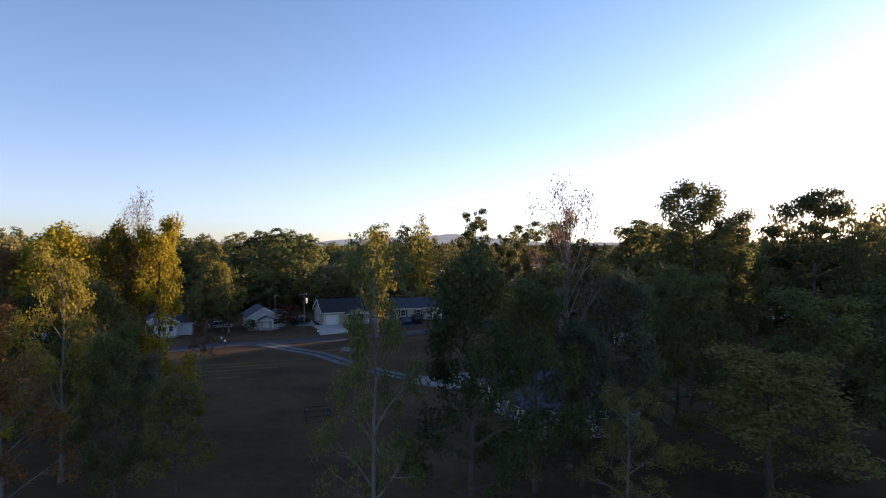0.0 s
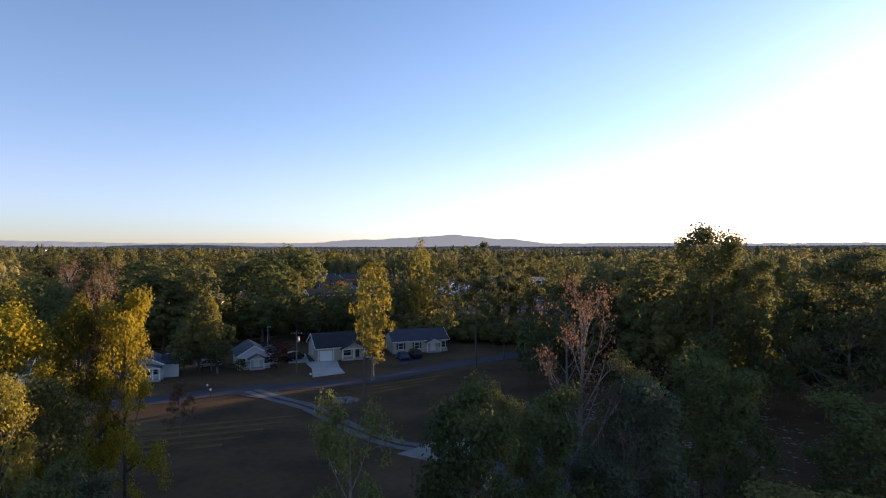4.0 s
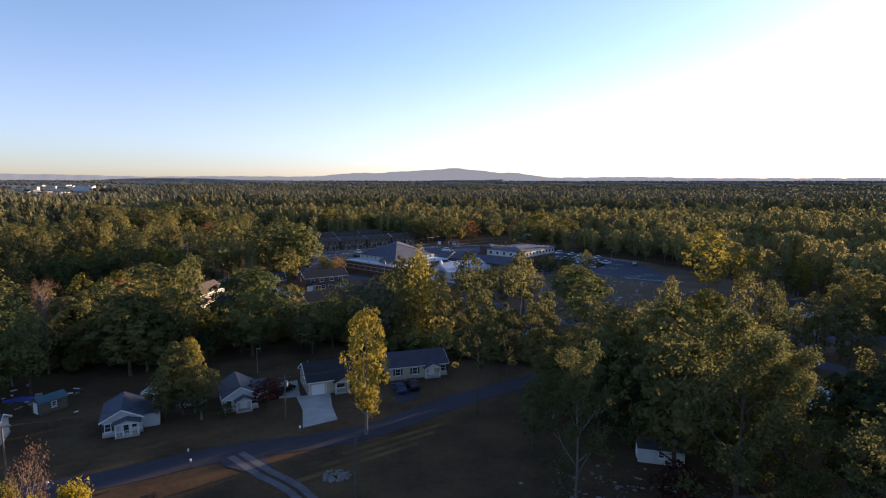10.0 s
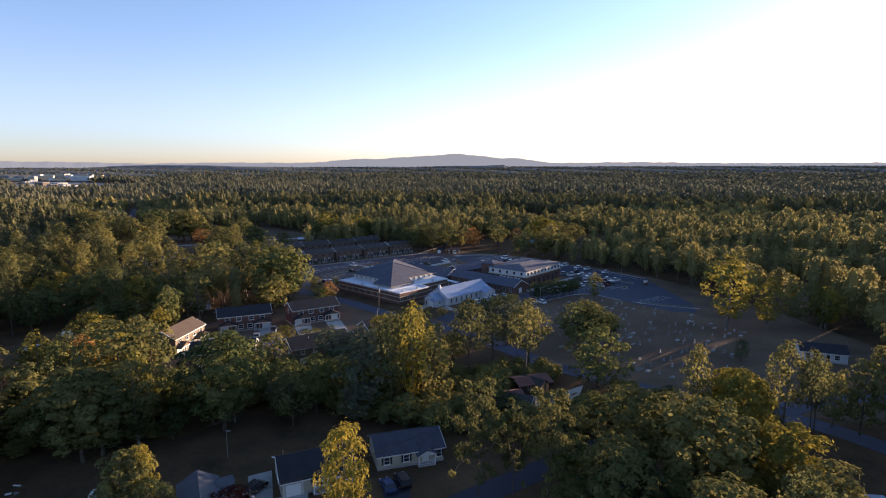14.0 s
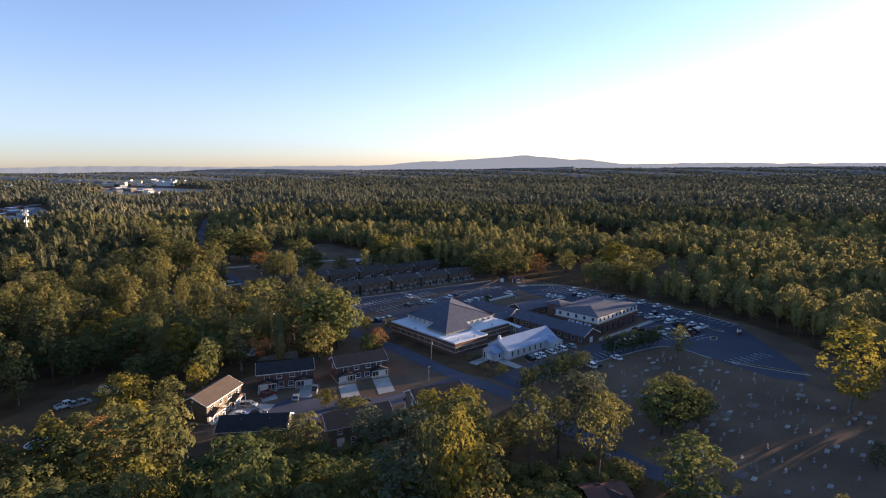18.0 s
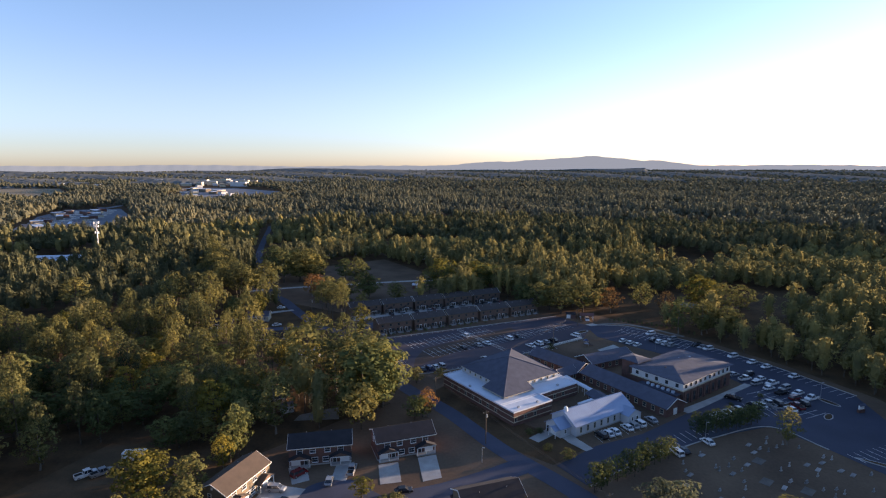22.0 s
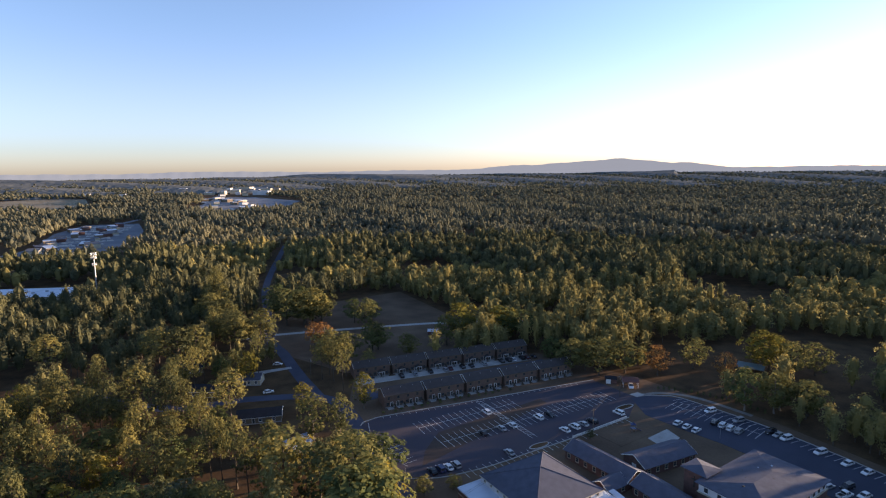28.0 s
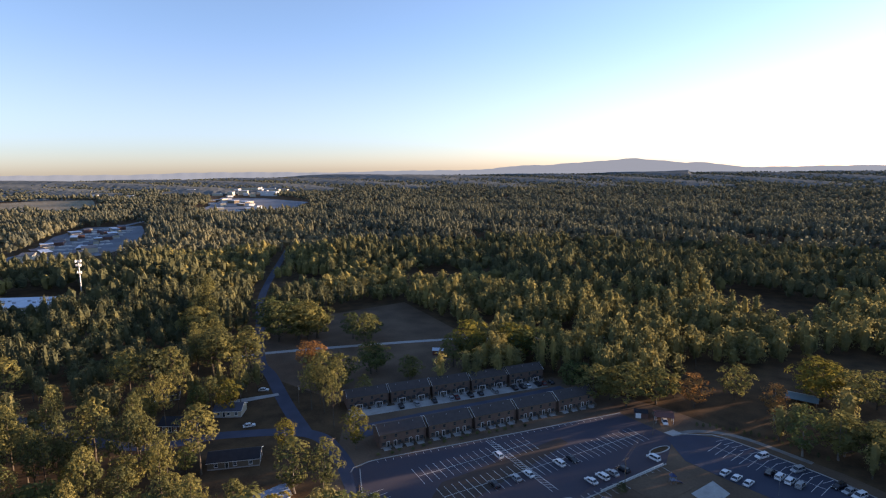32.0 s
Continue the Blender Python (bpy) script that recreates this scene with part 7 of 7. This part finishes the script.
for x, y in ((-38.4, 96.4), (-36.6, 93.3), (-53.2, 87), (-23.5, 104.6)):
    e = empty("mailbox", pose(x, y, 0, 0, 0, 25), "white roadside mailbox on a post", "mailbox")
    part("post", Shape().box((0, 0, 0.5), (0.1, 0.1, 1.0)), POLE, e)
    part("box", Shape().box((0, 0, 1.12), (0.25, 0.5, 0.26)), TRIM, e)
e = empty("above_ground_pool", pose(-113.5, 175.0, 0), "round blue above-ground pool in a yard", "pool")
part("wall", Shape().tube((0, 0, 0), (0, 0, 1.1), 3.2, 3.2, 24), PAINTS["blue"], e)
part("water", Shape().tube((0, 0, 1.11), (0, 0, 1.13), 2.95, 2.95, 24), mat("pool_water", (0.10, 0.24, 0.34), (0.08, 0.20, 0.30), 0.1, 0.5, 3.0), e)
part("rim", Shape().tube((0, 0, 1.05), (0, 0, 1.12), 3.3, 3.3, 24), TRIM, e)
flat("yard", [(-140, 168), (-104, 168), (-100, 205), (-112, 214), (-134, 214)], 0.03, DIRT, "bare earth yard with parked trucks", "yard")
e = empty("trailer", pose(-119.5, 207.5, 0, 0, 0, 20), "white box trailer in a yard", "trailer")
part("box", Shape().box((0, 0, 1.7), (6, 2.4, 2.4)), TRIM, e)
for q in (-1, 1):
    for u in (-0.6, 0.5):
        part("wheel", Shape().tube((u, q * 1.0, 0.36), (u, q * 1.22, 0.36), 0.36, 0.36, 10), BLACKR, e)
part("hitch", Shape().box((3.6, 0, 0.6), (1.4, 0.12, 0.12)), DARKTRIM, e)
# cluttered yard beside the white house
ry_ = np.random.default_rng(57)
TARP = mat("blue_tarpaulin", (0.05, 0.07, 0.32), (0.03, 0.045, 0.20), 0.5, 0.8, 6.0, 0.3)
s = Shape()
rows_ = []
for i in range(5):
    rows_.append([(-3.0 + 1.5 * i + ry_.normal() * 0.12, -1.1 + 0.55 * j + ry_.normal() * 0.1, max(0.03, 0.75 - 0.16 * abs(i - 2) ** 1.6 - 0.4 * abs(j - 2) + ry_.normal() * 0.07)) for j in range(5)])
for i in range(4):
    for j in range(4):
        s.poly([rows_[i][j], rows_[i + 1][j], rows_[i + 1][j + 1], rows_[i][j + 1]])
e = empty("tarpaulin_heap", pose(-80.6, 118.4, 0, 0, 0, 18), "blue tarpaulin spread over a low heap in the yard", "tarpaulin")
part("sheet", s, TARP, e)
part("crate", Shape().box((2.6, 0.7, 0.35), (1.2, 0.9, 0.7), 20), STEEL, e)
for k in range(26):
    x, y = -79 + 7 * ry_.normal(), 118 + 6 * ry_.normal()
    if abs(x + 72) < 3.5 and abs(y - 114) < 3.5 or x > -66 or y < 107:
        continue
    o = part("scrap_board", Shape().box((0, 0, 0.08), (0.6 + 1.2 * ry_.random(), 0.25 + 0.4 * ry_.random(), 0.12)), (TRIM, POLE, STEEL, CONCRETE)[k % 4])
    o.matrix_basis = pose(x, y, 0, 0, 0, 180 * ry_.random())
    tagged(o, "piece of scrap board lying in the bare yard", "scrap", "yard scrap")
for x, y in ((-68.3, 105.4), (-69.8, 104.5), (-66.8, 106.4), (-65.2, 107.4)):
    o = part("fence_post", Shape().tube((0, 0, -0.1), (0, 0, 1.5), 0.08, 0.07, 6), POLE)
    o.matrix_basis = pose(x, y, 0)
    tagged(o, "short weathered wooden fence post in the yard", "post", "yard posts")
park("car", "white", -56.5, 121.4, 8)
# streaks of sunlight over the field, painted as strips of straw-coloured grass
for k in range(5):
    f = turned(-40 + 1.5 * k, 66 + 2.9 * k, 18)
    flat("mown_strip", [f(-9, 0), f(15, 0.6), f(15, 1.5), f(-9, 1.0)], 0.02 + 0.003 * k, SUNSTRAW, "strip of dry straw-coloured grass with sunlight painted in", "grass", 0.015)
for k in range(3):
    f = turned(-14 + 2.5 * k, 93 + 4.0 * k, 33)
    flat("mown_strip", [f(-7, 0), f(13, 0.8), f(13, 1.7), f(-7, 1.0)], 0.02 + 0.003 * k, SUNSTRAW, "strip of dry straw-coloured grass with sunlight painted in", "grass", 0.015)
rl = np.random.default_rng(31)
LITTER = mat("leaf_litter", (0.26, 0.245, 0.23), (0.10, 0.09, 0.08), 0.95, 1.4, 2.8, 0.5, island=True)
s = Shape()
for cx, cy, spread, count in ((30, 77, 8.0, 620), (24, 85, 6.0, 420), (37, 70, 6.5, 300), (20, 72, 5.0, 220), (41, 84, 5.0, 180)):
    for k in range(count):
        x, y = cx + rl.normal() * spread, cy + rl.normal() * spread * 0.8
        if math.sin(x * 0.9 + math.sin(y * 0.7) * 2) + math.sin(y * 1.1 + x * 0.4) < -0.1:
            continue
        a0, r0 = rl.random() * 6.28, 0.10 + 0.32 * rl.random() ** 2
        s.poly([(x + r0 * (0.6 + 0.6 * rl.random()) * math.cos(a0 + 1.257 * q), y + r0 * (0.6 + 0.6 * rl.random()) * math.sin(a0 + 1.257 * q), 0.03 + 0.02 * rl.random()) for q in range(5)])
tagged(part("leaf_litter", s, LITTER), "drifts of pale fallen leaves under trees", "leaves", kind="stuff")
# left neighbourhood
for x, y, d, L, D, wl, rf, lb in ((-139, 314, 28, 17, 8, TAN, DARKSHINGLE, "low tan house with a dark roof by the road"), (-167, 347, 20, 11, 8, CREAM, SHINGLE, "cream house with a grey roof and drive"),
                                  (-112, 296, 60, 9, 7, WHITEWALL, METALROOF, "white cottage with a blue-grey metal roof"), (-178, 330, 15, 12, 8, BRICK, DARKSHINGLE, "brick house with a dark roof among pines"),
                                  (-206, 352, 40, 12, 8, TAN, DARKSHINGLE, "tan house with a dark roof among pines"), (-103, 252, 30, 10, 7, WHITEWALL, SHINGLE, "white house behind trees"),
                                  (-225, 560, 20, 13, 8, WHITEWALL, SHINGLE, "white house at the wood's edge"), (-200, 575, 15, 12, 8, WHITEWALL, SHINGLE, "pale house at the wood's edge"),
                                  (-130, 560, 10, 12, 8, WHITEWALL, SHINGLE, "white gabled house among trees"), (-20, 500, 30, 16, 8, METALROOF, METALROOF, "pale metal barn among trees")):
    h = house(x, y, d, L, D, 2.9, 1.8, wl, rf, lb)
    for q in (-L / 3, 0.5, L / 3):
        window(h, q, -D / 2, 1.6, 270, 1.1, 1.2)
    door(h, -L / 8, -D / 2 - 0.02, 0.3, 270)
    rake(h, L, D, 2.9, 1.8, side=1)
garden_shed(-105.7, 442, 12, 6, 4, 2.6, 1.0, REDROOF, WHITEROOF, "dark red field shed with a pale roof")
e = empty("barn", pose(63, 421, 0, 0, 0, -20), "open barn with a blue-green metal roof", "barn")
part("roof", gable_roof(11, 8, 3.2, 1.2, 0.4, 0.12), mat("green_metal_roof", (0.12, 0.19, 0.20), (0.09, 0.14, 0.15), 0.5, 0.4, 3.0), e)
part("back_wall", Shape().box((0, 3.9, 1.6), (11, 0.15, 3.2)), POLE, e)
for u in (-5.2, -1.8, 1.8, 5.2):
    part("post", Shape().box((u, -3.8, 1.6), (0.18, 0.18, 3.2)), POLE, e)
flat("driveway", [(-176, 358), (-160, 371), (-158, 369), (-172, 355)], 0.07, CONCRETE, "pale concrete drive before a white house", "driveway")
road("path", [(9, 377), (14, 381), (22, 383.5), (34, 381), (52, 368)], 2.2, 0.05, GRAVEL, "pale gravel footpath behind the car park")
flat("pad", [(5.5, 378), (9, 381.5), (12, 379), (8.5, 375.8)], 0.08, CONCRETE, "pale concrete pad beside the car park", "pad")
flat("bare_ground", [(132, 240), (200, 236), (208, 288), (140, 296)], 0.03, DIRT, "bare reddish earth lot", "ground")
# distant business strip and town
def land(x, y):
    """Height of the ground sheet."""
    return float(np.interp(math.hypot(x, y), RINGS, [rise(r) for r in RINGS]))


def draped(name, outline, material, label, category):
    s = Shape()
    n = len(outline)
    pts = [(x, y, land(x, y) - 0.5) for x, y in outline] + [(x, y, land(x, y) + 1.2) for x, y in outline]
    s.solid(pts, [tuple(range(n - 1, -1, -1)), tuple(range(n, 2 * n))] + [(i, (i + 1) % n, n + (i + 1) % n, n + i) for i in range(n)])
    return tagged(part(name, s, material), label, category, kind="structure")


draped("far_field", [(-1907, 1440), (-1866, 1575), (-1725, 1620), (-1466, 1407), (-1403, 1233), (-1576, 1213)], mat("pale_stubble", (0.27, 0.21, 0.13), (0.13, 0.11, 0.07), 0.95, 0.012, 0.1), "pale distant field among woods", "field")
road("highway", [(-560, 470), (-640, 575), (-720, 690), (-850, 860), (-960, 1080)], 14, 0.4, mat("pale_highway", (0.22, 0.23, 0.25), (0.15, 0.16, 0.18), 0.9, 0.1, 1.0), "pale concrete highway past the business strip")
rt = np.random.default_rng(9)
flat("far_car_park", [(-700, 575), (-740, 680), (-880, 822), (-965, 955), (-884, 1002), (-680, 815), (-625, 690), (-640, 580)], 0.3, mat("worn_concrete_yard", (0.20, 0.22, 0.25), (0.10, 0.11, 0.13), 0.9, 0.02, 0.3), "grey concrete yards of a distant business strip", "car park", 0.2)
for k in range(26):
    t = rt.random()
    t = k / 26
    side = (-24, 26)[k % 2] + rt.normal() * 5
    x, y = -670 - 235 * t + 0.79 * side, 655 + 285 * t + 0.62 * side
    e = empty("store_building", pose(x, y, 0.3, 0, 0, -35 + rt.normal() * 6), "low flat-roofed store on a distant business strip", "store", "distant stores")
    L, D, hh = 14 + 26 * rt.random(), 9 + 8 * rt.random(), 4 + 2 * rt.random()
    part("wall", Shape().box((0, 0, hh / 2), (L, D, hh)), (CREAM, BRICK, TAN)[k % 3], e)
    part("roof", Shape().box((0, 0, hh + 0.1), (L + 0.6, D + 0.6, 0.3)), (BLUESHINGLE, SHINGLE, WHITEROOF)[k % 3], e)
for k in range(30):
    x, y = -1500 + rt.normal() * 120, 2080 + rt.normal() * 130
    e = empty("store_building", pose(x, y, rise(math.hypot(x, y)), 0, 0, rt.random() * 40), "pale large store in the distant town", "store", "distant stores")
    L, D, hh = 18 + 60 * rt.random() ** 2, 15 + 15 * rt.random(), 8 + 9 * rt.random()
    part("wall", Shape().box((0, 0, hh / 2), (L, D, hh)), (CREAM, WHITEWALL, CREAM)[k % 3], e)
    part("roof", Shape().box((0, 0, hh + 0.2), (L + 1, D + 1, 0.5)), (WHITEROOF, SHINGLE)[k % 2], e)
# stores nearer than the distant town, round a large car park
draped("far_car_park", [(-870, 1260), (-1000, 1265), (-1230, 1640), (-1330, 1800), (-1200, 1830), (-930, 1680), (-820, 1400)], mat("worn_concrete_yard", (0.20, 0.22, 0.25)), "pale car park of the distant town", "car park")
for k in range(20):
    t = k / 20
    x, y = -900 - 400 * t + rt.normal() * 45, 1330 + 480 * t + rt.normal() * 40
    e = empty("store_building", pose(x, y, land(x, y) + 0.6, 0, 0, -35 + rt.normal() * 10), "pale flat-roofed store in the distant town", "store", "distant stores")
    L, D, hh = 16 + 40 * rt.random() ** 2, 12 + 12 * rt.random(), 5 + 5 * rt.random()
    part("wall", Shape().box((0, 0, hh / 2), (L, D, hh)), (CREAM, WHITEWALL, TAN)[k % 3], e)
    part("roof", Shape().box((0, 0, hh + 0.2), (L + 1, D + 1, 0.5)), (WHITEROOF, SHINGLE, WHITEROOF)[k % 3], e)
# rows of vehicles on the business strip
s = Shape()
for row in range(9):
    for k in range(26):
        if rt.random() < 0.25:
            continue
        t = (row + 0.5) / 9
        q = (k - 13) * 3.4
        x, y = -668 - 225 * t + 0.79 * q * 0.8, 668 + 285 * t + 0.62 * q * 0.8 + 3 * rt.normal()
        s.box((x, y, 1.15), (4.8 + 3 * (rt.random() < 0.15), 2.0, 1.6 + 1.2 * (rt.random() < 0.15)), 52, 0.82)
tagged(part("far_vehicles", s, PAINTS["silver"]), "rows of parked vehicles on the business strip", "vehicles", kind="stuff")
# meadow behind the townhouses
flat("meadow", [(-222, 415), (-200, 396), (-128, 370), (-76, 416), (-92, 452), (-100, 480), (-168, 550), (-232, 470)], 0.024, LAWN, "dry pale meadow behind the townhouses", "meadow", 0.01)
# tall pines left standing along the road through the western wood
for k in range(26):
    t = (k // 2) / 13
    off = 9.5 * (k % 2) + 3 * rs_.random()
    tree(("pine_a", "pine_b")[k % 2], -203 - 125 * t - 0.8 * off, 388 + 138 * t - 0.6 * off, 20 + 5 * rs_.random(), 4.6 + 1.4 * rs_.random(), group="roadside pines")
# cedar screens along the cemetery edge and young trees behind the car park
for k in range(11):
    tree("cedar", 6.5 + 2.1 * k + rs_.normal() * 0.3, 221.5 + 2.25 * k + rs_.normal() * 0.3, 6.6 + 1.9 * rs_.random(), 2.3, group="cedar screen")
for k in range(11):
    tree("cedar", 38 + 2.1 * k + rs_.normal() * 0.3, 259.6 + 1.45 * k + rs_.normal() * 0.3, 6.6 + 2.0 * rs_.random(), 2.4, group="cedar screen")
for k in range(18):
    tree("cedar", 18 + 2.3 * k, 386.5 - 0.035 * (k - 2) ** 2 * 2 + rs_.normal() * 0.4, 1.6 + 0.9 * rs_.random(), 0.6, group="young trees")
for k in range(16):
    tree("oak_b", -92 + 3.0 * k + rs_.normal(), 332.2 + 2.45 * k + rs_.normal() * 0.3, 0.9 + 0.5 * rs_.random(), 0.7, group="garden shrubs")
for x, y, hh, r in ((-12, 249, 2.2, 1.3), (-9, 251, 1.8, 1.2), (-6, 240, 2.6, 1.4), (0, 236, 4, 1.8), (-14, 262, 1.4, 1.0), (-30, 300, 4.5, 2.2), (-50, 286.5, 5.0, 2.2), (-58, 281, 6.5, 2.8), (-10, 331, 4, 1.6), (66, 297, 1.5, 1.1), (54, 287, 1.2, 0.9)):
    tree("oak_olive", x, y, hh, r, group="garden shrubs")
tree("oak_red", -32.6, 115.6, 5.2, 2.8)
tree("oak_olive", -38.5, 110.6, 2.6, 1.5)
# undergrowth and small trees behind the near houses
for k in range(12):
    tree(("oak_a", "oak_pale", "oak_olive", "tall_green")[k % 4], -58 + 4.4 * k + rs_.normal() * 1.2, 152 + 7 * math.sin(k * 1.9) + 0.35 * k, 7.5 + 5 * rs_.random(), 3.4 + 1.2 * rs_.random(), group="garden trees")
for k in range(24):
    tree(("oak_a", "oak_olive", "oak_b")[k % 3], -4 + 3.2 * k + rs_.normal() * 1.5, 146 + 5 * math.sin(k * 2.3) - (0.25 * (k - 14) if k > 14 else 0), 5.0 + 3.0 * rs_.random(), 2.8 + 1.0 * rs_.random(), group="garden trees")
for x, y, hh, r in ((24, 118, 5.5, 3.2), (31, 121, 6.5, 3.6), (38, 117, 5.0, 3.0), (46, 119, 6.5, 3.8), (55, 117, 6, 3.4), (34, 109, 5, 3), (47, 106, 6, 3.6), (58, 109, 6.5, 3.8), (30, 100, 4.6, 2.8)):
    tree("oak_a", x, y, hh, r, group="garden trees")
for k in range(18):
    tree(("oak_a", "oak_olive", "oak_b")[k % 3], -112 + 3.4 * k + rs_.normal() * 1.5, 138 + 6 * math.sin(k * 2.1) + 0.5 * k, 5.0 + 3.5 * rs_.random(), 2.8 + 1.2 * rs_.random(), group="garden trees")
# fenced back yard and gravel lot by the church road
flat("bare_ground", [(-107, 291), (-103, 288), (-92, 299), (-95, 303)], 0.035, DIRT, "bare reddish earth strip along a wooden fence", "ground")
e = empty("privacy_fence", pose(-106.7, 291.4, 0, 0, 0, 46.3), "brown wooden privacy fence beside bare earth", "fence")
BOARD = Shape().box((0, 0, 0.95), (0.17, 0.025, 1.8)).mesh("board", POLE)
POSTM = Shape().box((0, 0.07, 1.0), (0.1, 0.1, 2.0)).mesh("post", POLE)
for k in range(88):
    o = new("board", BOARD)
    o.parent = e
    o.matrix_basis = pose(0.1 + 0.184 * k, 0, 0.02 * math.sin(k * 2.7))
for k in range(7):
    o = new("post", POSTM)
    o.parent = e
    o.matrix_basis = pose(0.1 + 2.67 * k, 0, 0)
for z in (0.5, 1.5):
    part("rail", Shape().box((8.1, 0.04, z), (16.2, 0.05, 0.09)), POLE, e)
flat("gravel_lot", [(-88.3, 245), (-78.2, 254.3), (-74.1, 245.4), (-88, 240.8)], 0.045, GRAVEL, "pale gravel lot beside a small white shed", "lot")
garden_shed(-93.9, 246.8, 35, 4.2, 3.2, 2.3, 0.9, WHITEWALL, SHINGLE, "small white garden shed by a gravel lot")
utility_pole(-142.4, 360.4, 10, True, True, 40)
tree("oak_yellow", -45.3, 198.4, 2.6, 1.7, group="garden shrubs")
# dark-roofed house and shed by the church road
h = house(15.6, 154.6, -20, 11, 7.5, 2.8, 1.7, BROWNBRICK, BROWNSHINGLE, "brown brick house with a dark brown roof among trees")
for q in (-3.6, 0.6, 3.6):
    window(h, q, -3.75, 1.6, 270, 1.1, 1.2)
door(h, -1.4, -3.77, 0.3, 270)
rake(h, 11, 7.5, 2.8, 1.7, side=1)
garden_shed(23.4, 166.6, -40, 6, 4.2, 2.4, 1.1, POLE, BROWNSHINGLE, "dark wooden shed with a brown roof")
flat("driveway", [(21, 157), (26.5, 157.5), (34, 163.5), (36.5, 170), (33, 167.5), (27, 164), (21.5, 161)], 0.06, CONCRETE, "pale concrete drive beside a brown house", "driveway")
# thickets between the gardens, the duplexes and the road
tx, ty = np.meshgrid(np.arange(-112, 62, 3.3), np.arange(132, 182, 3.3))
tx = (tx + rng.uniform(-1.5, 1.5, tx.shape)).ravel()
ty = (ty + rng.uniform(-1.5, 1.5, ty.shape)).ravel()
keep = np.zeros(len(tx), bool)
for ol in ([(-73, 166), (-52, 174), (-33, 180), (-12, 172), (0, 172), (0, 145), (-23, 151), (-38, 157), (-51, 154), (-62, 150)], [(0, 173), (30, 184), (46, 168), (60, 150), (58, 143), (31, 139), (21, 137), (7, 140), (0, 151)],
           [(-112, 164), (-98, 160), (-80, 172), (-58, 141), (-70, 135), (-92, 132)]):
    keep |= inside(tx, ty, ol)
keep &= near_line(tx, ty, [(8, 215.5), (28.8, 187), (50, 169), (76, 153)]) > 5.5
keep &= near_line(tx, ty, [(2, 118), (14, 126.5), (31, 138), (48, 146), (66, 152)]) > 5
keep &= near_line(tx, ty, [(11, 156), (20, 153), (26, 160), (35, 167)]) > 7.5
keep &= near_line(tx, ty, [(23, 167), (26, 165)]) > 5
keep &= rng.random(len(tx)) < 0.8
wood_mesh("undergrowth", tx[keep], ty[keep], [dome("round", 7, 2, 110, 0.6) for _ in range(4)], (3.0, 6.5), (1.9, 3.2), L_OLIVE, "dark thickets of shrubs between gardens")
for k, x, y, hh, r in (("oak_pale", -30, 180, 12.5, 4.6), ("oak_olive", -45, 176.5, 12, 4.4), ("oak_yellow", -17, 190, 13.5, 4.4), ("oak_a", -11, 196, 10, 3.8), ("oak_a", -52, 172, 10, 4), ("oak_pale", -24, 184, 10, 3.8), ("oak_yellow", -50, 206, 5.5, 2.6)):
    tree(k, x, y, hh, r, group="garden trees")
